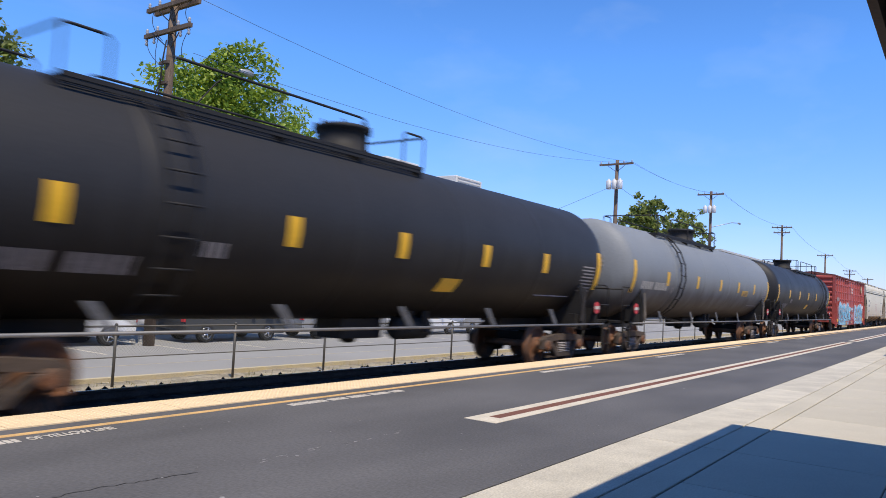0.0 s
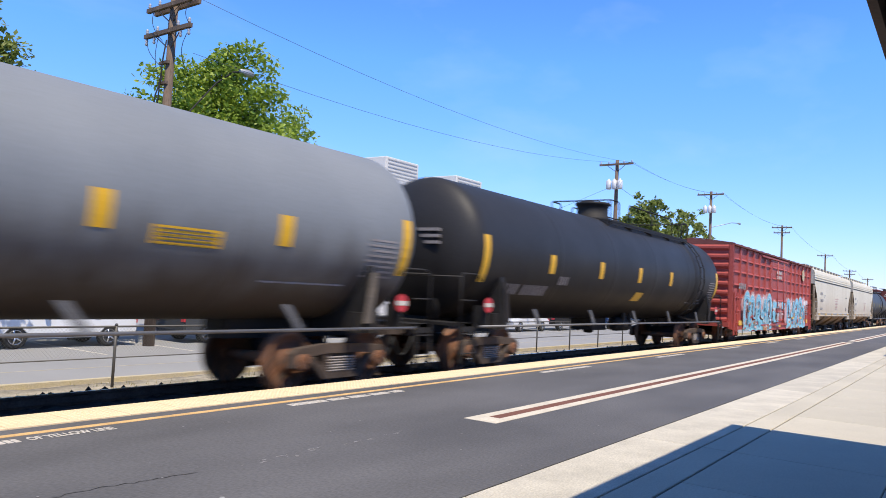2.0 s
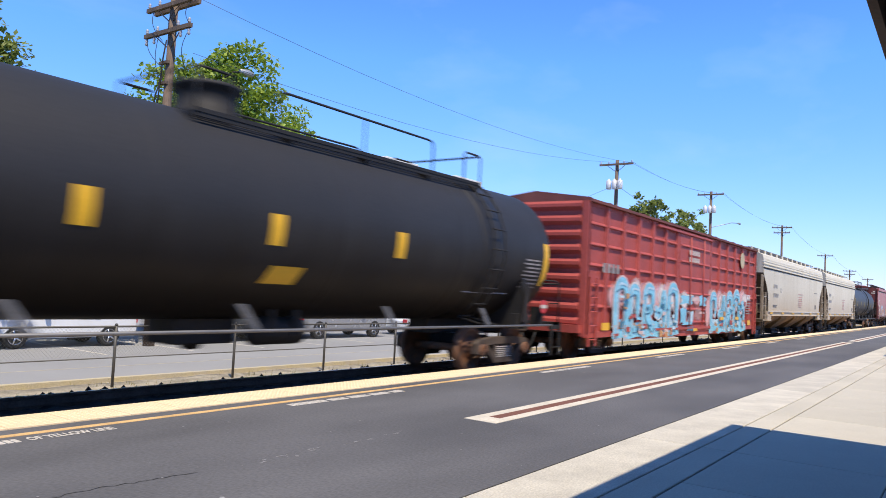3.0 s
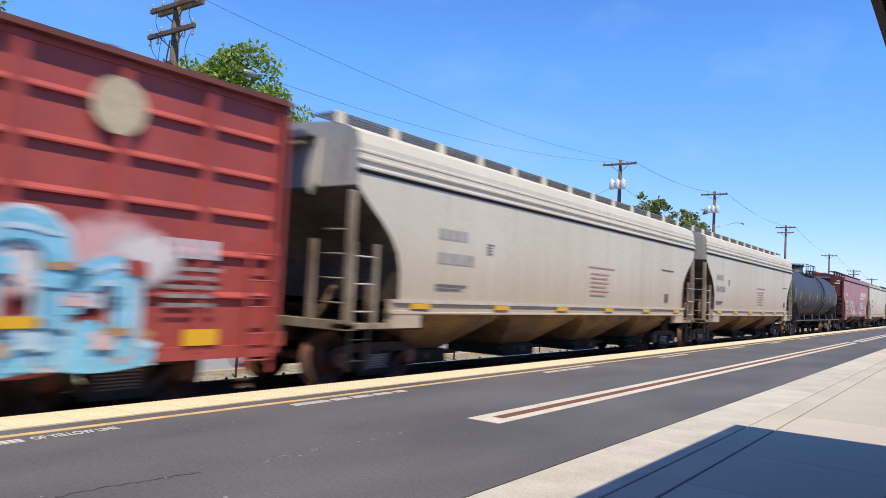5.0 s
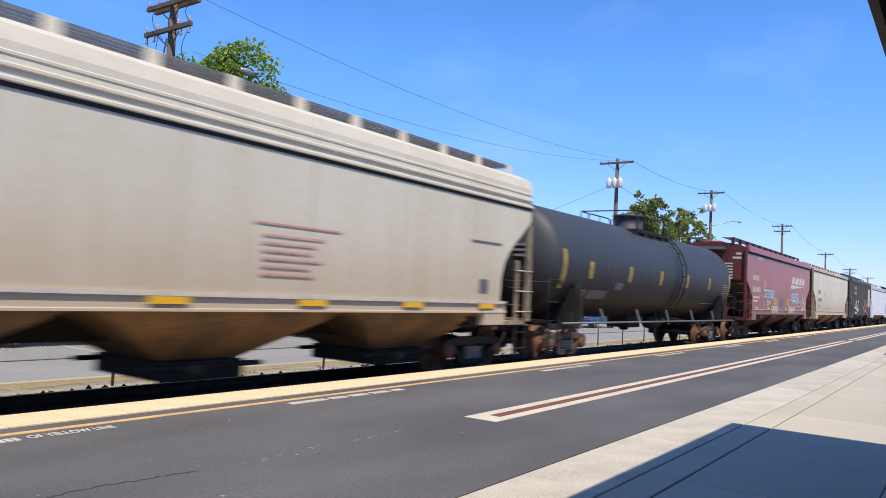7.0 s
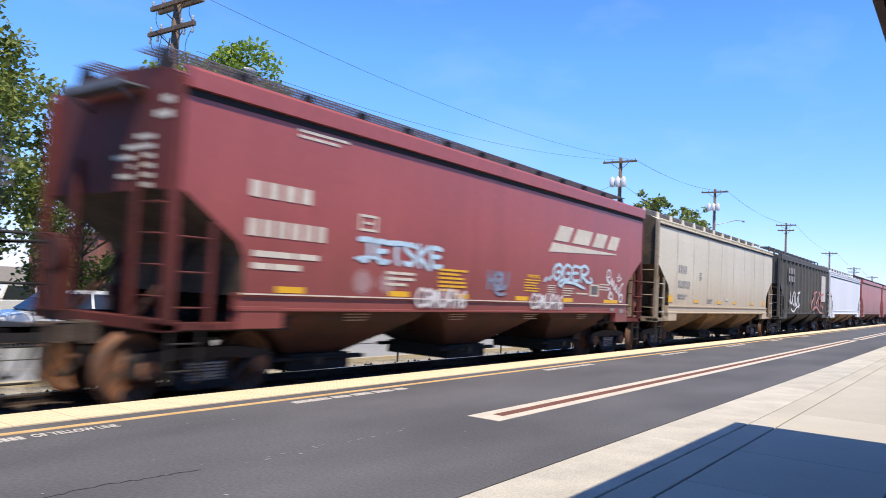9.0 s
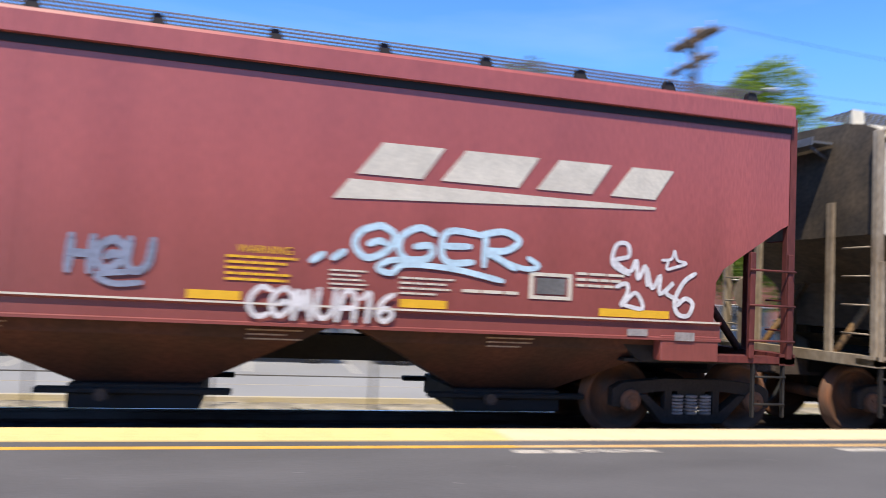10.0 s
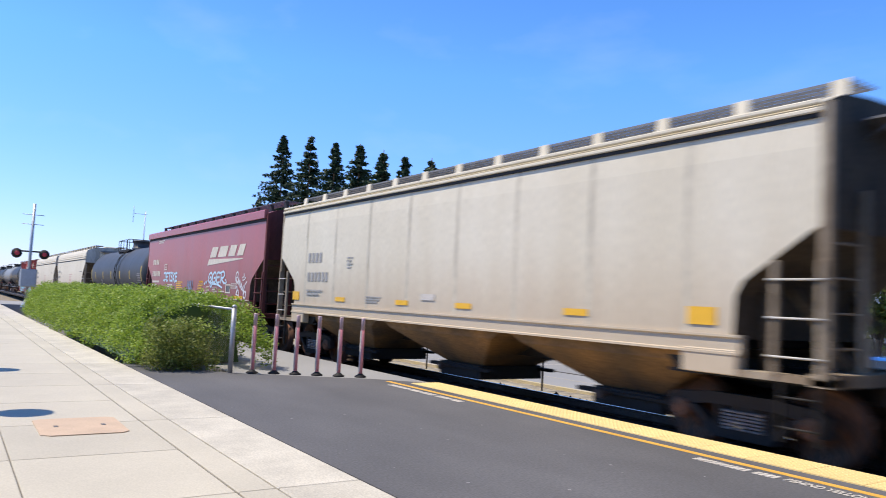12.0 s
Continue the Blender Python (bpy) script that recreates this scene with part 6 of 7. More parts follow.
# the beige hopper behind it
c, l = middle(11)
c -= 0.17
car = hopper_car(c, l, HOPPER_TAN, "clean beige covered hopper with grey lettering", UNDER_TAN, round_side=True, pockets=3, grooves=(3.97, 4.07), posts=POST_TAN, ends=(END_SHADE, END_SHADE), gap=0.91)
X = lambda t: t - c - 0.46
figures(car, X(149.96), X(150.86), 2.56, 2.80, -1.608, INK_GREY, 4)
figures(car, X(149.96), X(151.25), 2.08, 2.30, -1.606, INK_GREY, 6)
writing(car, X(149.95), X(150.9), 1.68, 1.86, -1.606, INK_GREY, 2, fill=0.5, seed=4)
writing(car, X(152.2), X(152.5), 2.35, 2.65, -1.608, INK_GREY, 4, fill=0.4, seed=4)
side_patches(car, [X(t) for t in (151.92, 154.77, 156.94, 159.8)], 1.60, 1.70, 0.5, REFLECT, -1.600)
side_patches(car, [X(149.27), X(162.0)], 1.58, 1.80, 0.42, REFLECT, -1.600)
writing(car, X(153.2), X(153.9), 1.58, 1.75, -1.600, INK_GREY, 3, fill=0.4, seed=6)
bm = bmesh.new()
patch(bm, X(155.5), X(156.0), 1.72, 1.84, -1.602)
part("data_plate", bm, PAINT_WHITE, car)

c, l = middle(12)
car = hopper_car(c, l, HOPPER_GREEN, "dark ribbed hopper with pale graffiti", DARK_IRON, pockets=3, ribs=True)
scrawl(car, -5.2, -2.6, 1.6, 2.4, -1.70, SPRAY_WHITE, 3, 4, 0.12)
scrawl(car, 1.0, 5.0, 1.6, 2.6, -1.70, SPRAY_PINK, 6, 5, 0.14)
bm = bmesh.new()
patch(bm, 4.3, 5.8, 2.0, 3.6, -1.70)
part("repair_patch", bm, PAINT_WHITE, car)
figures(car, -5.6, -4.0, 3.3, 3.6, -1.70, FADED, 4)
figures(car, -5.6, -4.0, 2.9, 3.2, -1.70, FADED, 4)
c, l = middle(13)
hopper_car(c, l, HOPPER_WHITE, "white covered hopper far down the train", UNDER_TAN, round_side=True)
for i in (14, 15):
    c, l = middle(i)
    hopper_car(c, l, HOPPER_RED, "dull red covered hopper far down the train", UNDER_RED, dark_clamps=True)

# ---- foliage ----
def leaf_sheet(name, centres, per, size, spread, mat, parent, seed, squash=0.8, droop=0.0):
    """Clumps of small leaves round the centres given."""
    r = np.random.RandomState(seed)
    c = np.repeat(np.array(centres), per, axis=0)
    off = r.normal(size=c.shape)
    off /= np.linalg.norm(off, axis=1)[:, None] + 1e-9
    off *= (r.rand(len(c)) ** 0.5)[:, None] * spread
    off[:, 2] *= squash
    p = c + off
    n = r.normal(size=p.shape)
    n[:, 2] = np.abs(n[:, 2]) + 0.4
    n /= np.linalg.norm(n, axis=1)[:, None]
    a = np.cross(n, r.normal(size=p.shape))
    a /= np.linalg.norm(a, axis=1)[:, None] + 1e-9
    b = np.cross(n, a)
    s = (size * (0.6 + 0.8 * r.rand(len(p))))[:, None]
    v = np.stack([p - a * s, p + b * s * 0.6, p + a * s, p - b * s * 0.6], axis=1).reshape(-1, 3)
    f = np.arange(len(v)).reshape(-1, 4)
    me = bpy.data.meshes.new(name)
    me.from_pydata(v.tolist(), [], f.tolist())
    me.materials.append(mat)
    ob = new(name, me)
    ob.parent = parent
    return ob


def tree(x, y, height, crown_r, base, mat, label, seed, leaf=0.095, clumps=190, per=90):
    t = empty("tree", pose(x, y, LOT_Z))
    tagged(t, label, "tree", "trees by the car park")
    r = random.Random(seed)
    bm = bmesh.new()
    pts = [Vector((0, 0, 0))]
    for k in range(5):
        pts.append(Vector((r.uniform(-0.15, 0.15) * k, r.uniform(-0.15, 0.15) * k, height * 0.85 * (k + 1) / 5)))
    rad = [0.19 * height / 10 * (1 - 0.17 * k) for k in range(6)]
    for k in range(5):
        rod(bm, pts[k], pts[k + 1], rad[k], rad[k + 1], 9, caps=(k == 0))
    trunk = part("trunk", bm, BARK, t)
    cz, hz = (base + height) / 2, (height - base) / 2
    centres = []
    tries = 0
    while len(centres) < clumps and tries < 6000:
        tries += 1
        u = Vector((r.gauss(0, 1), r.gauss(0, 1), r.gauss(0, 1))).normalized()
        k = r.uniform(0.35, 1.0) ** 0.6
        lump = 0.78 + 0.32 * noise.noise((u.x * 1.7 + seed, u.y * 1.7, u.z * 1.7))
        taper = 1.0 - 0.35 * max(0, u.z) - 0.12 * max(0, -u.z)
        p = Vector((u.x * crown_r * taper, u.y * crown_r * taper, u.z * hz)) * k * lump * 1.15
        if noise.noise((p.x * 0.7 + seed, p.y * 0.7, p.z * 0.7)) > -0.28:
            centres.append((p.x, p.y, p.z + cz))
    for c in centres[::9]:
        bm = bmesh.new()
        z0 = max(height * 0.12, c[2] - r.uniform(1.0, 2.2))
        f = min(0.99, z0 / (height * 0.85)) * 5
        k = int(f)
        s = pts[k].lerp(pts[min(5, k + 1)], f - k)
        m = (s + Vector(c)) / 2 + Vector((0, 0, 0.2))
        rod(bm, s, m, 0.06, 0.035, 6, False)
        rod(bm, m, c, 0.035, 0.012, 6, False)
        part("limb", bm, BARK, t)
    leaf_sheet("crown", centres, per, leaf, 0.62, mat, t, seed)
    return t


tree(17.8, 24.0, 11.9, 4.2, 2.0, LEAF_BRIGHT, "tall leafy maple with bright green crown", 14, clumps=420)
tree(23.7, 26.0, 10.9, 2.5, 1.6, LEAF_BRIGHT, "narrow leafy maple beside a taller one", 15, clumps=120)
tree(-18.0, 26.4, 7.4, 3.2, 1.0, LEAF_BRIGHT, "young leafy tree beside the car park", 27, clumps=110)
tree(-12.4, 26.2, 7.0, 2.8, 1.2, LEAF_OLIVE, "young leafy tree beside the car park", 33, clumps=90)
tree(8.5, 24.0, 10.6, 4.0, 1.0, LEAF_OLIVE, "broad leafy tree with olive green crown", 8, clumps=230)
tree(13.2, 25.0, 7.6, 3.0, 0.9, LEAF_OLIVE, "low leafy tree beside the parked cars", 31, clumps=130)
tree(0.6, 25.0, 9.8, 4.0, 1.6, LEAF_BRIGHT, "young leafy tree beside the car park", 12, clumps=170)
tree(-5.5, 25.5, 9.0, 3.6, 1.7, LEAF_BRIGHT, "young leafy tree beside the car park", 19, clumps=150)
for x, y, h, s in ((83.5, 31, 15.4, 21), (89.0, 33, 15.6, 22), (95.5, 31, 14.0, 23), (107.0, 33, 17.6, 24)):
    tree(x, y, h, 5.2, 2.0, LEAF_OLIVE, "distant leafy tree with rounded crown", s, leaf=0.26, clumps=120, per=30)


def fir(x, y, height, seed):
    t = empty("fir_tree", pose(x, y, LOT_Z))
    tagged(t, "dark green fir tree with a pointed top", "tree", "row of firs")
    r = random.Random(seed)
    bm = bmesh.new()
    rod(bm, (0, 0, 0), (0, 0, height), 0.28, 0.03, 8)
    part("trunk", bm, BARK, t)
    centres = []
    for k in range(int(height * 34)):
        f = r.random() ** 0.75
        z = height * (1 - f) - 0.1
        reach = (0.04 + f * height * 0.40) * r.uniform(0.45, 1.12)
        a = r.uniform(0, 6.283)
        for d in (0.3, 0.55, 0.8, 1.0):
            rr = reach * d
            centres.append((rr * math.cos(a), rr * math.sin(a), max(0.4, z - rr * 0.22 + 0.12 * d * d)))
    leaf_sheet("crown", centres, 12, 0.14, 0.26, LEAF_FIR, t, seed, 0.6)
    return t


for k, (x, h) in enumerate(((-84.5, 13.6), (-77.8, 20.2), (-70.2, 19.0), (-64.2, 17.2), (-59.0, 16.4), (-54.5, 15.2), (-50.8, 14.0), (-46.8, 13.4))):
    fir(x, 30, h, 40 + k)


def hedge():
    """A long sheared hedge built of leaf clumps over a solid, darker green core."""
    h = empty("hedge", pose(0, 0, 0))
    tagged(h, "long rounded hedge of bright green leaves", "hedge", kind="stuff")
    r = random.Random(5)
    centres = []
    core = bmesh.new()
    n = 46
    rings = []
    for i in range(n + 1):
        x = -14.6 - i * 0.5
        y0, y1 = 3.05, 5.5
        top = 1.34 + 0.2 * noise.noise((x * 0.45, 0, 1)) - (0.12 if i < 2 else 0)
        end = min(1.0, (i + 0.6) / 1.8, (n - i + 0.6) / 2.5) ** 0.5
        cy, wy, hz = (y0 + y1) / 2, (y1 - y0) / 2, top * end
        if 1 < i < n - 1:
            rings.append([core.verts.new((x, cy + wy * 0.86 * math.cos(a), max(-0.02, hz * 0.88 * math.sin(a)))) for a in [math.pi * k / 8 for k in range(9)]])
        for k in range(15):
            a = math.pi * (k + r.random()) / 15
            w = 1 + 0.1 * noise.noise((x * 1.3, a * 2, 4))
            centres.append((x + r.uniform(-0.3, 0.3), cy + wy * w * math.copysign(abs(math.cos(a)) ** 0.55, math.cos(a)), hz * w * math.sin(a) ** 0.6))
    for q0, q1 in zip(rings, rings[1:]):
        for k in range(8):
            core.faces.new((q0[k], q0[k + 1], q1[k + 1], q1[k]))
    core.faces.new(rings[0])
    core.faces.new(rings[-1])
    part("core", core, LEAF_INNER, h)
    leaf_sheet("leaves", centres, 190, 0.028, 0.27, LEAF_HEDGE, h, 9, 0.8)
    wild = [(-13.75 - 0.9 * r.random(), 3.15 + 1.15 * r.random(), 0.08 + 0.85 * r.random() ** 1.3) for k in range(70)]
    leaf_sheet("wild_leaves", wild, 90, 0.026, 0.20, LEAF_OLIVE, h, 10, 0.9)
    # taller weeds and dry grass at the near end
    bm = bmesh.new()
    for k in range(260):
        x, y = -14.2 + r.uniform(-0.9, 0.35), r.uniform(3.1, 4.4)
        hh = r.uniform(0.25, 0.75) if y < 3.9 else r.uniform(0.3, 1.15)
        lx, ly = r.uniform(-0.2, 0.2), r.uniform(-0.2, 0.2)
        w = 0.007
        bm.faces.new([bm.verts.new(v) for v in ((x - w, y, 0), (x + w, y, 0), (x + lx, y + ly, hh))])
    part("weeds", bm, DRY_GRASS, h, "dry yellow weeds")


hedge()


def grass_tufts():
    r = random.Random(11)
    bm = bmesh.new()
    for k in range(2600):
        x, y = r.uniform(-12, 40), r.uniform(13.2, 14.75)
        if noise.noise((x * 0.6, y, 2)) < -0.05:
            continue
        hh, w = r.uniform(0.03, 0.13), 0.008
        bm.faces.new([bm.verts.new(v) for v in ((x - w, y, LOT_Z), (x + w, y, LOT_Z), (x + r.uniform(-0.05, 0.05), y + r.uniform(-0.05, 0.05), LOT_Z + hh))])
    tagged(part("grass", bm, DRY_GRASS), "dry grass along the verge", "grass", kind="stuff")


grass_tufts()


# ---- fence ----
def chain_fence():
    f = empty("fence", pose(0, 14.1, LOT_Z))
    tagged(f, "chain-link fence with dark steel posts and rails", "fence")
    bm = bmesh.new()
    rod(bm, (0, 0, 0), (0, 0, 1.27), 0.03, seg=8)
    lathe(bm, [(1.27, 0.035), (1.30, 0.03), (1.32, 0.008)], 8, "z")
    me = bpy.data.meshes.new("post")
    bm.to_mesh(me)
    bm.free()
    me.materials.append(FENCE_STEEL)
    for k in range(-12, 32):
        p = new("post", me)
        p.parent, p.location = f, (8.35 + 3.0 * k, 0, 0)
    for z, r in ((1.25, 0.021), (0.62, 0.013)):
        bm = bmesh.new()
        rod(bm, (-28, 0, z), (100, 0, z), r, seg=6)
        part("rail", bm, FENCE_STEEL, f)
    verts, faces = [], []
    w, h = 0.0022, 0.62
    for k in range(int(60 / 0.075)):
        x = -20 + k * 0.075
        for s in (-1, 1):
            i = len(verts)
            verts += [(x - w, 0.024, 0.63), (x + w, 0.024, 0.63), (x + s * h + w, 0.024, 0.63 + h), (x + s * h - w, 0.024, 0.63 + h)]
            faces.append((i, i + 1, i + 2, i + 3))
    me = bpy.data.meshes.new("mesh_wire")
    me.from_pydata(verts, [], faces)
    me.materials.append(GALV)
    ob = new("mesh_wire", me)
    ob.parent = f
    ob["kind"] = "stuff"


chain_fence()

# gate fence and red posts at the platform's end
gate = empty("gate_fence", pose(-13.45, 4.45, 0))
tagged(gate, "galvanised chain-link fence end beside the hedge", "fence")
bm = bmesh.new()
rod(bm, (0, 0, 0), (0, 0, 1.2), 0.045, seg=12)
lathe(bm, [(1.2, 0.05), (1.24, 0.04), (1.26, 0.01)], 12, "z")
part("post", bm, GALV, gate)
bm = bmesh.new()
rod(bm, (0, 0, 1.17), (-24, 1.6, 1.17), 0.025, seg=8)
part("rail", bm, GALV, gate)
for k in range(1, 9):
    bm = bmesh.new()
    rod(bm, (-3 * k, 0.2 * k, -0.05), (-3 * k, 0.2 * k, 1.2), 0.03, seg=8)
    part("post", bm, GALV, gate)
verts, faces = [], []
for k in range(300):
    x = -k * 0.08
    for s in (-1, 1):
        i = len(verts)
        a, b = (x, x + s * 1.12) if x + s * 1.12 <= 0 else (x, 0.0)
        verts += [(a - 0.0016, -a * 0.0667, 0.04), (a + 0.0016, -a * 0.0667, 0.04), (b + 0.0016, -b * 0.0667, 1.16), (b - 0.0016, -b * 0.0667, 1.16)]
        faces.append((i, i + 1, i + 2, i + 3))
me = bpy.data.meshes.new("mesh_wire")
me.from_pydata(verts, [], faces)
me.materials.append(GALV)
ob = new("mesh_wire", me)
ob.parent = gate


def red_post(x, y):
    p = empty("safety_post", pose(x, y, 0))
    tagged(p, "faded red flexible post with a grey reflective top", "bollard", "row of red posts")
    bm = bmesh.new()
    lathe(bm, [(0.0, 0.11), (0.02, 0.11), (0.05, 0.06), (0.07, 0.045)], 16, "z")
    part("base", bm, DARK_IRON, p)
    bm = bmesh.new()
    lathe(bm, [(0.05, 0.035), (0.88, 0.035), (0.881, 0.033), (0.89, 0.033)], 16, "z")
    part("tube", bm, POST_RED, p)
    bm = bmesh.new()
    lathe(bm, [(0.89, 0.0355), (1.10, 0.0355), (1.118, 0.033), (1.12, 0.01)], 16, "z")
    part("reflective_sleeve", bm, SLEEVE, p)
    bm = bmesh.new()
    box(bm, -0.018, 0.018, -0.039, -0.026, 0.10, 0.88)
    part("stripe", bm, PAINT_WHITE, p)
    return p


first = red_post(-13.37, 4.84)
for x, y in ((-13.23, 5.21), (-13.05, 5.56), (-12.87, 5.92), (-12.66, 6.27), (-12.48, 6.64)):
    copy_thing(first, pose(x, y, 0, 0, 0, 0))

# ---- utility poles and wires ----
POLES = [(14.2, 22.0, 11.0), (52.8, 22.0, 12.1), (78.0, 22.0, 13.2), (114.0, 22.0, 13.3), (153.5, 22.0, 11.9), (188.5, 22.0, 10.8), (225.0, 22.0, 10.4)]


def utility_pole(x, y, top, arms, gear, label):
    p = empty("utility_pole", pose(x, y, LOT_Z))
    tagged(p, label, "utility pole", "poles along the street")
    h = top - LOT_Z
    bm = bmesh.new()
    rod(bm, (0, 0, 0), (0.05, 0, h), 0.19, 0.13, 12)
    part("shaft", bm, WOOD, p)
    for z, half in arms:
        bm = bmesh.new()
        box(bm, -0.20, -0.08, -half, half, h - z - 0.07, h - z + 0.07)
        if half > 0.9:
            rod(bm, (-0.14, -half * 0.6, h - z), (0, 0, h - z - 0.6), 0.02, seg=6)
            rod(bm, (-0.14, half * 0.6, h - z), (0, 0, h - z - 0.6), 0.02, seg=6)
        arm = part("crossarm", bm, WOOD, p)
        for yy in (-half * 0.92, -half * 0.45, half * 0.45, half * 0.92):
            bm = bmesh.new()
            lathe(bm, [(h - z + 0.07, 0.025), (h - z + 0.14, 0.06), (h - z + 0.19, 0.035), (h - z + 0.22, 0.055), (h - z + 0.27, 0.02)], 10, "z", (-0.14, yy, 0))
            part("insulator", bm, INSULATOR, arm)
    if gear:
        for dy in (-0.45, 0.0, 0.45):
            bm = bmesh.new()
            lathe(bm, [(h - 2.3, 0.16), (h - 2.25, 0.2), (h - 1.65, 0.2), (h - 1.6, 0.1), (h - 1.5, 0.05)], 14, "z", (-0.38, dy, 0))
            part("transformer", bm, TRANSFORMER, p, "pale grey transformer can")
    return p


pole = utility_pole(*POLES[0], [(0.40, 1.25), (1.30, 1.30)], False, "weathered wooden pole with two crossarms")
h = POLES[0][2] - LOT_Z
bm = bmesh.new()
rod(bm, (-0.32, 0.12, 2.0), (-0.32, 0.12, h - 4.2), 0.05, seg=8)
part("conduit", bm, CONDUIT, pole, "pale conduit strapped to the pole")
bm = bmesh.new()
pipe(bm, [(-0.32, 0.12, h - 4.2), (-0.25, 0.1, h - 3.6), (-0.22, 0.1, h - 3.0), (-0.2, 0.05, h - 2.2), (-0.15, 0.0, h - 1.6)], 0.025)
pipe(bm, [(-0.38, 0.16, h - 4.2), (-0.3, 0.2, h - 3.5), (-0.12, 0.14, h - 2.8)], 0.025)
part("cable", bm, RUBBER, pole)
for z, half in ((2.35, 0.35), (3.05, 0.30)):   # short brackets and jumper cables below the arms
    bm = bmesh.new()
    box(bm, -0.16, -0.06, -half * 0.4, half, h - z - 0.05, h - z + 0.05)
    part("bracket", bm, WOOD, pole)
bm = bmesh.new()
box(bm, 0.10, 0.22, -1.25, 1.25, h - 0.47, h - 0.33)
part("crossarm", bm, WOOD, pole)
for y0, z0, y1, z1 in ((-1.2, 1.45, -1.1, 2.7), (-1.2, 0.5, -1.25, 1.3), (0.9, 0.5, 0.25, 1.6), (1.15, 1.4, 0.2, 2.5), (-0.6, 0.5, -0.1, 1.4), (0.5, 1.4, 0.1, 3.2)):
    bm = bmesh.new()
    pipe(bm, [(-0.14 - 0.12 * math.sin(3.1416 * k / 6), y0 + (y1 - y0) * k / 6 + 0.10 * math.sin(3.1416 * k / 6), h - z0 - (z1 - z0) * k / 6) for k in range(7)], 0.011, 5)
    part("jumper_cable", bm, RUBBER, pole)
for y0 in (-1.2, -0.75, 0.75, 1.2):
    bm = bmesh.new()
    lathe(bm, [(h - 1.62, 0.02), (h - 1.57, 0.06), (h - 1.50, 0.03), (h - 1.45, 0.06), (h - 1.38, 0.02)], 8, "z", (-0.14, y0, 0))
    part("insulator", bm, INSULATOR, pole)
bm = bmesh.new()
pipe(bm, [(0.05, 0, 6.7), (0.9, 0.05, 8.0), (2.0, 0.1, 9.35), (2.7, 0.1, 9.95), (3.05, 0.1, 10.05)], 0.028, 8)
part("lamp_arm", bm, DARK_IRON, pole)
bm = bmesh.new()
lathe(bm, [(2.95, 0.05), (3.05, 0.10), (3.35, 0.15), (3.6, 0.10), (3.66, 0.03)], 12, "x", (0, 0.1, 10.07))
part("lamp_head", bm, GALV, pole, "grey street light head")
for i, (x, y, top) in enumerate(POLES[1:]):
    utility_pole(x, y, top, [(0.35, 1.35)] + ([(1.1, 1.1)] if i in (2, 4) else []), i in (0, 1), "weathered wooden pole with crossarm")
bm = bmesh.new()
pipe(bm, [(78.0, 22.0, 9.4), (81, 20.6, 10.2), (82.2, 20.2, 10.25)], 0.04, 6)
lathe(bm, [(82.1, 0.05), (82.3, 0.12), (82.8, 0.1), (82.85, 0.03)], 8, "x", (0, 20.2, 10.25))
tagged(part("street_lamp", bm, GALV), "street light arm fixed to a pole", "street lamp")


def wire(points, sag, r, name="overhead_wire"):
    bm = bmesh.new()
    pts = []
    for a, b in zip(points, points[1:]):
        a, b = Vector(a), Vector(b)
        for k in range(14 if b != Vector(points[-1]) else 15):
            t = k / 14
            q = a.lerp(b, t)
            q.z -= sag * 4 * t * (1 - t) * (b - a).length / 40
            pts.append(q)
    pipe(bm, pts, r, 4)
    return tagged(part(name, bm, WIRE), "thin black overhead wire between poles", "wire", "overhead wires")


for dy, drop, sag in ((-1.15, 0.25, 0.9), (-1.3, 2.2, 1.0)):
    wire([(x, y + dy, top - (drop if i == 0 else 0.25)) for i, (x, y, top) in enumerate(POLES)], sag, 0.008)
wire([(52.8, 22, 10.2), (42.0, 26.5, 5.2)], 0.1, 0.012, "guy_wire")
wire([(52.8, 22, 10.2), (64.0, 19.8, 7.6)], 0.5, 0.012, "guy_wire")


# ---- buildings far behind ----
def building(name, x0, x1, y0, y1, z1, wall, label, win_rows, win_step, roof_boxes=()):
    b = empty(name, pose(0, 0, LOT_Z))
    tagged(b, label, "building")
    h = z1 - LOT_Z
    bm = bmesh.new()
    box(bm, x0, x1, y0, y1, 0, h)
    part("wall", bm, wall, b)
    bm = bmesh.new()
    box(bm, x0 - 0.2, x1 + 0.2, y0 - 0.2, y1 + 0.2, h, h + 0.25)
    part("roof", bm, ROOF_PALE, b)
    for zz in win_rows:
        x = x0 + win_step * 0.5
        while x < x1 - win_step * 0.4:
            bm = bmesh.new()
            box(bm, x - 0.75, x + 0.75, y0 - 0.06, y0 - 0.005, zz, zz + 1.4)
            bm2 = bmesh.new()
            w = part("window", bm, WIN_FRAME, b)
            box(bm2, x - 0.67, x + 0.67, y0 - 0.075, y0 - 0.062, zz + 0.08, zz + 1.32)
            part("pane", bm2, GLASS, w)
            x += win_step
    for bx0, bx1, by, bz in roof_boxes:
        bm = bmesh.new()
        box(bm, bx0, bx1, by, by + 4, h + 0.25, h + bz)
        bevelled(bm, 0.05)
        u = part("roof_unit", bm, wall, b, "pale louvred roof unit")
        for k in range(6):
            bm = bmesh.new()
            z = h + 0.45 + (bz - 0.7) * k / 5
            box(bm, bx0 + 0.3, bx1 - 0.3, by - 0.05, by + 0.02, z, z + 0.08)
            part("louvre", bm, WIN_FRAME, u)
    return b


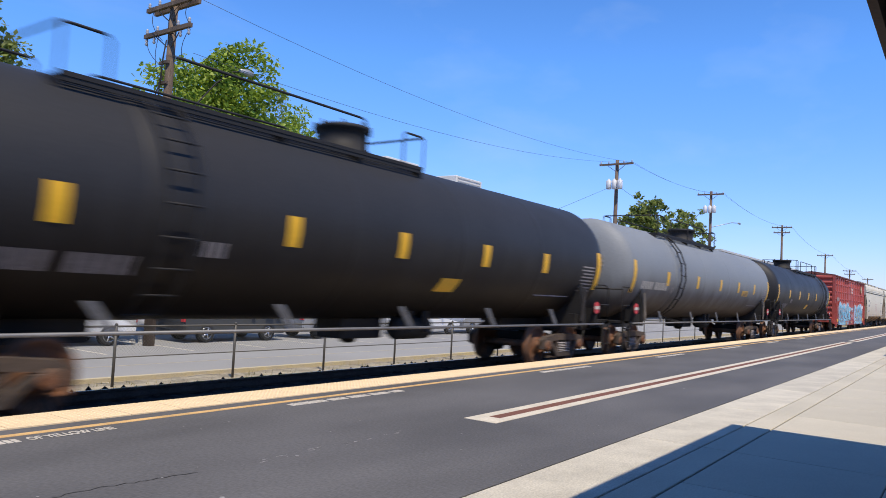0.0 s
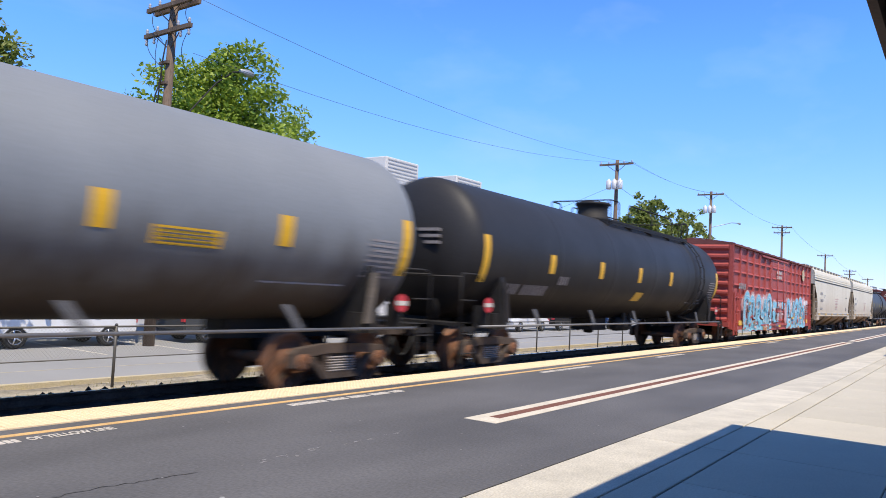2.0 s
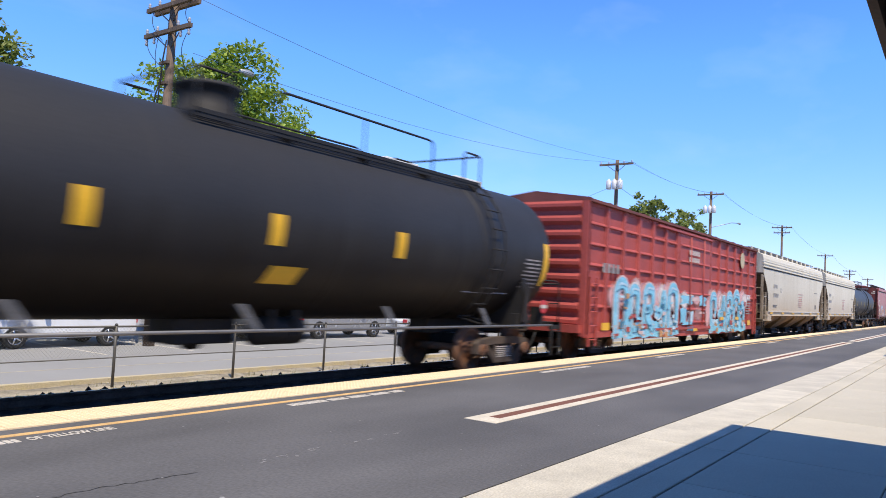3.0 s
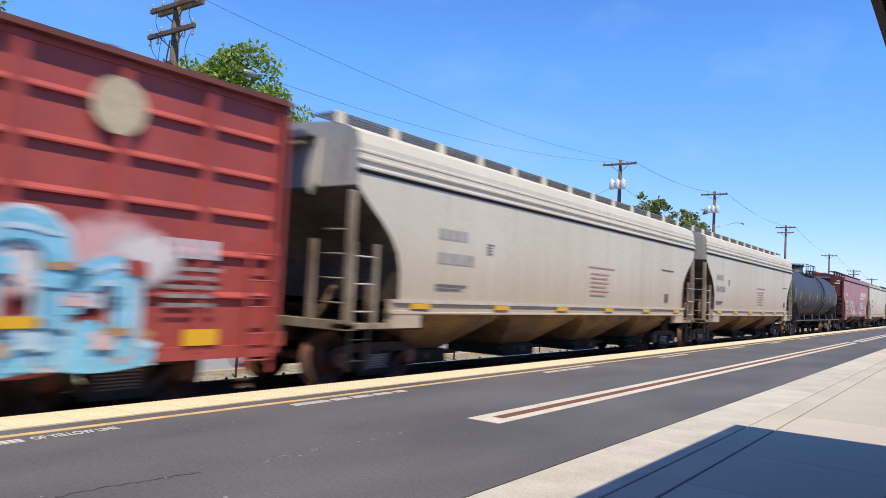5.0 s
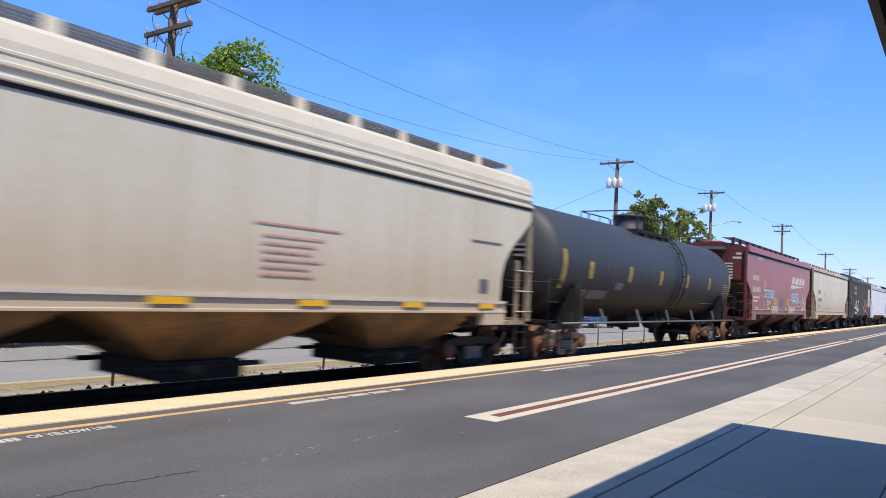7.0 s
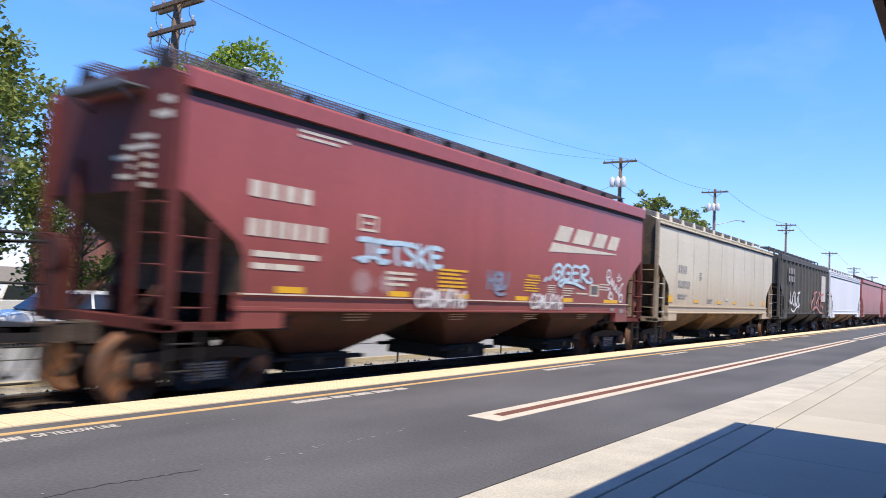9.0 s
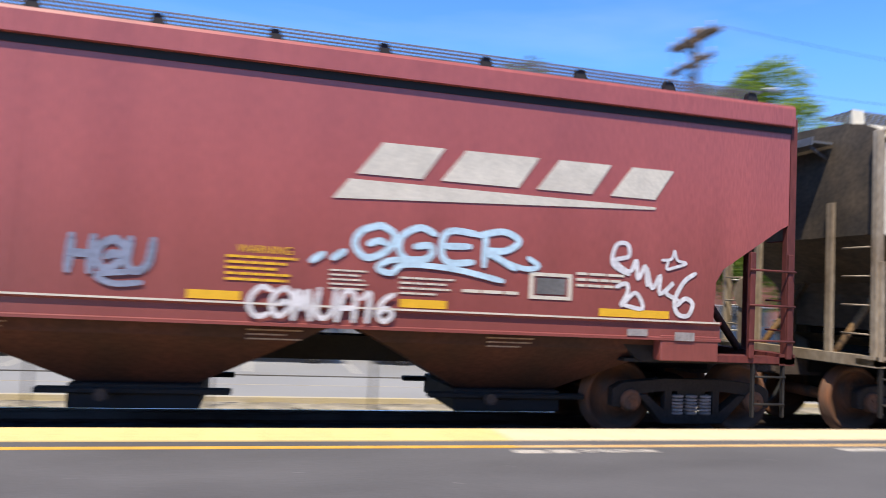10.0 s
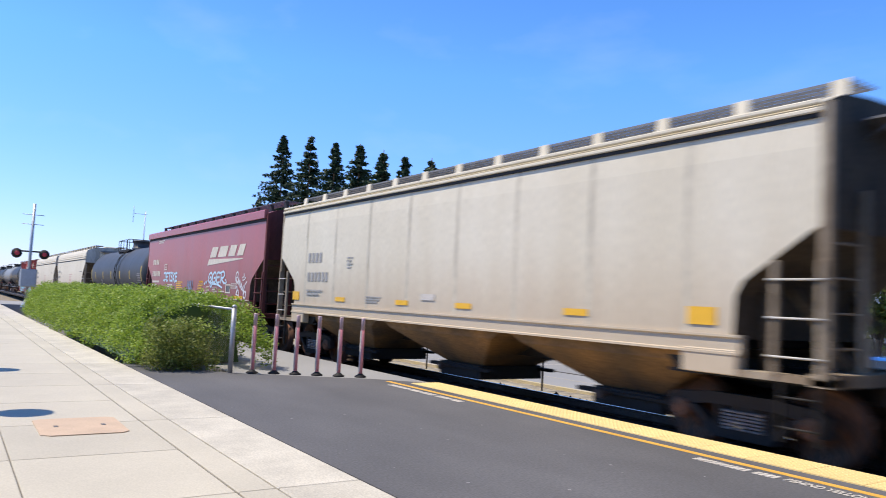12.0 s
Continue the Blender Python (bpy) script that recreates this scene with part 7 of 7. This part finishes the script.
building("office_building", 38, 70, 40, 58, 10.4, WALL_PALE, "pale flat-roofed building with two roof units", (1.2, 4.4, 7.6), 3.2, ((47.4, 52.0, 40.6, 2.3), (58.0, 62.6, 40.6, 2.3)))
building("warehouse", 97, 150, 26, 40, 8.3, WALL_PALE, "long pale low building", (2.0, 5.2), 4.0)
building("brick_shop", 22, 33, 40, 48, 3.6, BRICK_RED, "low red brick building behind the trees", (1.0,), 2.6)
building("shop", -16, -3.0, 40, 50, 2.9, WALL_PALE, "low white building behind the cars", (0.9,), 3.0)
building("low_house", -40, -22, 44, 56, 3.4, WALL_PALE, "low pale building behind the cars", (0.9,), 3.0)


# ---- parked cars ----
def parked_car(x, y, heading, paint, kind, label):
    c = empty("parked_car", pose(x, y, LOT_Z, 0, 0, heading))
    tagged(c, label, "car", "cars in the car park")
    tall = {"suv": 1.66, "sedan": 1.42, "pickup": 1.75}[kind]
    ln = {"suv": 4.7, "sedan": 4.7, "pickup": 5.4}[kind] / 2
    belt = tall * 0.60
    if kind == "sedan":
        cab = [(-ln + 0.75, belt), (-ln + 1.55, tall - 0.05), (-ln + 2.1, tall), (-ln + 2.75, tall - 0.02), (ln - 1.35, belt)]
        low = [(-ln, 0.42), (-ln + 0.02, 0.72), (-ln + 0.25, belt - 0.02), (ln - 1.2, belt - 0.03), (ln - 0.2, belt - 0.18), (ln, 0.6), (ln - 0.02, 0.3)]
    elif kind == "suv":
        cab = [(-ln + 0.12, belt), (-ln + 0.45, tall - 0.06), (-ln + 0.9, tall), (-ln + 2.6, tall - 0.02), (ln - 1.35, belt)]
        low = [(-ln, 0.45), (-ln, 0.85), (-ln + 0.08, belt), (ln - 1.25, belt), (ln - 0.15, belt - 0.12), (ln, 0.75), (ln - 0.02, 0.35)]
    else:
        cab = [(-ln + 2.1, belt), (-ln + 2.2, tall - 0.05), (-ln + 2.5, tall), (-ln + 3.6, tall - 0.03), (ln - 1.4, belt)]
        low = [(-ln, 0.5), (-ln, belt), (ln - 1.3, belt), (ln - 0.12, belt - 0.1), (ln, 0.8), (ln - 0.02, 0.4)]
    ax = (-ln + 0.95, ln - 0.9)
    r = 0.34 if kind != "pickup" else 0.39

    def arch(cx):
        return [(cx + (r + 0.07) * math.cos(a), 0.30 + (r + 0.05) * math.sin(a)) for a in [math.pi * k / 6 for k in range(7)]]
    bottom = [(ln - 0.05, 0.28)] + arch(ax[1]) + arch(ax[0]) + [(-ln + 0.05, 0.3)]
    bm = bmesh.new()
    prism(bm, low[:-1] + bottom, -0.88, 0.88)
    bmesh.ops.bevel(bm, geom=[e for e in bm.edges if abs(e.verts[0].co.y - e.verts[1].co.y) < 0.01], offset=0.05, segments=2, affect="EDGES", clamp_overlap=True)
    part("body", bm, paint, c)
    bm = bmesh.new()
    q0 = [bm.verts.new((px, -0.84 + 0.20 * (pz - belt) / (tall - belt), pz)) for px, pz in cab]
    q1 = [bm.verts.new((px, 0.84 - 0.20 * (pz - belt) / (tall - belt), pz)) for px, pz in cab]
    n = len(cab)
    for i in range(n):
        bm.faces.new((q0[i], q0[(i + 1) % n], q1[(i + 1) % n], q1[i]))
    bm.faces.new(q0[::-1])
    bm.faces.new(q1)
    bmesh.ops.bevel(bm, geom=[e for e in bm.edges if e.calc_length() > 0.2], offset=0.05, segments=2, affect="EDGES", clamp_overlap=True)
    part("cabin", bm, paint, c)
    # side glass in two panes, windscreen and rear glass
    for s in (-1, 1):
        xa, xb = cab[0][0], cab[-1][0]
        mid = (xa + xb) / 2 - 0.1
        zt = tall - 0.1
        for p0, p1, t0, t1 in ((xa + 0.2, mid - 0.05, xa + 0.2 + (cab[1][0] - xa) * 0.75, mid - 0.05), (mid + 0.05, xb - 0.2, mid + 0.05, xb - 0.2 - (xb - cab[-2][0]) * 0.75)):
            bm = bmesh.new()
            yb, yt = s * 0.848, s * (0.848 - 0.20 * (zt - belt) / (tall - belt))
            bm.faces.new([bm.verts.new(v) for v in ((p0, yb, belt + 0.03), (p1, yb, belt + 0.03), (t1, yt, zt), (t0, yt, zt))])
            part("side_window", bm, CAR_GLASS, c)
        bm = bmesh.new()
        box(bm, mid - 0.35, mid - 0.2, s * 0.885 - 0.008, s * 0.885 + 0.008, belt - 0.14, belt - 0.11)
        part("door_handle", bm, CHROME, c)
        bm = bmesh.new()
        box(bm, xb - 0.45, xb - 0.3, s * 0.98 - 0.08, s * 0.98 + 0.08, belt, belt + 0.13)
        bevelled(bm, 0.03)
        part("wing_mirror", bm, paint, c)
        bm = bmesh.new()
        box(bm, ln - 0.3, ln - 0.05, s * 0.7 - 0.15, s * 0.7 + 0.15, belt - 0.32, belt - 0.2)
        part("headlight", bm, CHROME, c)
        bm = bmesh.new()
        box(bm, -ln - 0.01, -ln + 0.12, s * 0.76 - 0.1, s * 0.76 + 0.1, belt - 0.25, belt - 0.05)
        part("tail_light", bm, SIGN_RED, c)
    for (xa, za), (xb, zb), sg in ((cab[0], cab[1], -1), (cab[-1], cab[-2], 1)):
        bm = bmesh.new()
        d = sg * 0.008
        bm.faces.new([bm.verts.new(v) for v in ((xa + d, -0.72, za + 0.05), (xa + d, 0.72, za + 0.05), (xb + d, 0.6, zb - 0.04), (xb + d, -0.6, zb - 0.04))])
        part("windscreen", bm, CAR_GLASS, c)
    for xx in ax:
        for s in (-1, 1):
            bm = bmesh.new()
            lathe(bm, [(s * 0.66, r - 0.05), (s * 0.68, r), (s * 0.86, r), (s * 0.89, r - 0.04), (s * 0.885, r * 0.66)], 20, "y", (xx, 0, r))
            w = part("wheel", bm, RUBBER, c)
            bm = bmesh.new()
            lathe(bm, [(s * 0.884, r * 0.66), (s * 0.892, r * 0.60), (s * 0.87, r * 0.56), (s * 0.87, 0.07), (s * 0.893, 0.05)], 20, "y", (xx, 0, r))
            for k in range(5):
                a = k * 1.2566
                rod(bm, (xx, s * 0.885, r), (xx + r * 0.6 * math.cos(a), s * 0.885, r + r * 0.6 * math.sin(a)), 0.035, 0.025, 6)
            part("rim", bm, CHROME, w)
    return c


ROW = [(-33, "suv", CAR_BLACK, "black SUV"), (-27.5, "sedan", CAR_WHITE, "white sedan"), (-21.8, "sedan", CAR_GREY, "grey sedan"), (-16.2, "suv", CAR_SILVER, "silver SUV"), (-10.6, "sedan", CAR_BLUE, "bright blue sedan"), (-5.2, "suv", CAR_BLUE_DARK, "dark blue SUV"),
       (0.4, "sedan", CAR_WHITE, "white sedan"), (6.0, "sedan", CAR_BLACK, "black sedan"), (11.6, "suv", CAR_WHITE, "white SUV"), (18.1, "suv", CAR_GREY, "dark grey SUV"), (24.1, "pickup", CAR_SILVER, "silver pickup"), (30.6, "sedan", CAR_WHITE, "white sedan"), (35.6, "suv", CAR_SILVER, "silver SUV"), (41.0, "sedan", CAR_WHITE, "white sedan"), (46.4, "suv", CAR_BLACK, "black SUV"), (52.0, "sedan", CAR_BLUE, "bright blue sedan")]
for x, kind, paint, what in ROW:
    parked_car(x, 23.2, 180 if int(x) % 2 or x == 11.6 else 0, paint, kind, what + " parked in the car park")
for x, kind, paint, what in ((15.2, "suv", CAR_WHITE, "white SUV"), (9.8, "sedan", CAR_BLUE_DARK, "dark blue sedan"), (3.6, "suv", CAR_SILVER, "silver SUV"), (-2.4, "suv", CAR_BLUE, "blue SUV"), (-8.4, "sedan", CAR_WHITE, "white sedan"), (-14, "suv", CAR_BLACK, "black SUV")):
    parked_car(x, 31.5, 0, paint, kind, what + " in the rear row of the car park")

# ---- canopy over the pavement behind the camera ----
def canopy(x0, x1):
    c = empty("canopy", pose(0, 0, 0))
    tagged(c, "dark brown timber canopy over the pavement", "canopy")
    bm = bmesh.new()
    box(bm, x0, x1, -6.5, 0.50, 3.66, 3.76)
    part("roof", bm, CANOPY, c)
    bm = bmesh.new()
    box(bm, x0 - 0.04, x1 + 0.04, 0.50, 0.56, 3.50, 3.80)
    part("fascia", bm, CANOPY, c)
    for x in (x0 - 0.04, x1 - 0.02):
        bm = bmesh.new()
        box(bm, x, x + 0.06, -6.5, 0.50, 3.50, 3.80)
        part("fascia", bm, CANOPY, c)
    n = int((x1 - x0) / 0.8)
    for k in range(1, n):
        x = x0 + (x1 - x0) * k / n
        bm = bmesh.new()
        box(bm, x - 0.04, x + 0.04, -6.4, 0.49, 3.52, 3.66)
        part("rafter", bm, CANOPY, c)
    for x in (x0 + 0.4, x1 - 0.4):
        bm = bmesh.new()
        box(bm, x - 0.1, x + 0.1, -3.1, -2.9, 0.0, 3.52)
        bevelled(bm, 0.02)
        part("post", bm, CANOPY, c)


canopy(-2.4, 8.45)
canopy(28.0, 42.0)
# added wall behind the camera, never seen; darkens the canopy's shade
bm = bmesh.new()
box(bm, -6, 44, -12, -6.5, 0.0, 5.2)
tagged(part("wall_sky_block", bm, CANOPY), "unseen plain brown wall that blocks sky light", "wall", kind="structure")


def disc_lamp(x, y):
    """A tall lamp with a flat round shade; its shade casts the round shadow on the pavement."""
    c = empty("street_lamp", pose(x, y, 0))
    tagged(c, "tall platform lamp with a flat round shade", "street lamp", "platform lamps")
    bm = bmesh.new()
    rod(bm, (0, -0.5, 0), (0, -0.5, 3.9), 0.06, 0.05, 10)
    pipe(bm, [(0, -0.5, 3.9), (0, -0.2, 4.0), (0, 0, 4.0)], 0.03)
    part("pole", bm, DARK_IRON, c)
    bm = bmesh.new()
    lathe(bm, [(3.86, 0.30), (3.9, 0.28), (4.0, 0.10), (4.04, 0.03)], 20, "z")
    part("shade", bm, DARK_IRON, c)
    return c


_off = Vector((-SUN_DIR.x, -SUN_DIR.y)) / SUN_DIR.z * 3.88
disc_lamp(-9.55 - _off.x, 0.86 - _off.y)
disc_lamp(-14.25 - _off.x, 0.86 - _off.y)


# ---- road crossing far down the line ----
def crossing_signal():
    c = empty("crossing_signal", pose(-52.2, 4.15, -0.1))
    tagged(c, "railway crossing signal with twin lamps on a silver mast", "crossing signal")
    bm = bmesh.new()
    rod(bm, (0, 0, 0), (0, 0, 6.5), 0.10, 0.08, 12)
    lathe(bm, [(0, 0.3), (0.08, 0.3), (0.3, 0.16), (0.5, 0.12)], 12, "z")
    part("mast", bm, GALV, c)
    bm = bmesh.new()
    rod(bm, (0, -1.0, 3.5), (0, 1.0, 3.5), 0.05, seg=8)
    part("crossarm", bm, DARK_IRON, c)
    for s in (-1, 1):
        for d in (1, -1):
            bm = bmesh.new()
            lathe(bm, [(0, 0.05), (0.02, 0.30), (0.05, 0.30), (0.06, 0.16), (0.3 * 1, 0.15)], 18, "x", (0.12, s * 0.75, 3.35))
            lamp = part("lamp", bm, RUBBER, c, "black round signal lamp with hood")
            bm = bmesh.new()
            lathe(bm, [(0.30, 0.14), (0.32, 0.10)], 14, "x", (0.12, s * 0.75, 3.35))
            part("lens", bm, SIGN_RED, lamp)
            break
    bm = bmesh.new()
    box(bm, -0.3, 0.3, -0.45, 0.45, 1.3, 2.4)
    bevelled(bm, 0.04)
    part("mechanism_box", bm, GALV, c, "grey gate mechanism box")
    bm = bmesh.new()
    for z in (5.2, 5.8):
        rod(bm, (0, -0.6, z), (0, 0.6, z), 0.02, seg=6)
    part("aerial", bm, GALV, c)


crossing_signal()
road = slab("road", -66, -56, -60, 7.0, -1.0, -0.02, LOT)
tagged(road, "pale asphalt road over the crossing", "road", kind="structure")
bm = bmesh.new()
rod(bm, (0, 0, 0), (0, 0, 12.0), 0.09, 0.05, 8)
ant = empty("radio_mast", pose(-97.4, 20, LOT_Z))
tagged(ant, "thin pale radio mast", "mast")
part("mast", bm, GALV, ant)
bm = bmesh.new()
rod(bm, (0, -1.4, 11.6), (0, 0.2, 11.6), 0.03, seg=6)
rod(bm, (0, -1.4, 10.5), (0, -1.4, 12.6), 0.03, seg=6)
part("aerial", bm, GALV, ant)


# ---- what moves ----
LAG = [(t, 0.0) for t in range(0, 10)] + [(9.5, 0.0), (10.0, 0.02), (10.5, 0.07), (10.8, 0.08), (11.1, 0.09), (11.3, 0.46), (11.5, 0.48), (11.75, 0.48), (12.0, 0.48)]   # seconds, metres behind an even run


def motions():
    for car, x in CARS:
        walk(car, [(t, pose(x - SPEED * t + lag, YC, RAIL_Z)) for t, lag in LAG])
    step = math.degrees(SPEED / FPS / AXLE_R)
    for ws, x in WHEELSETS:
        walk(ws, [(k / FPS, pose(x, 0, AXLE_R, 0, -step * k, 0)) for k in range(0, 361)])


motions()
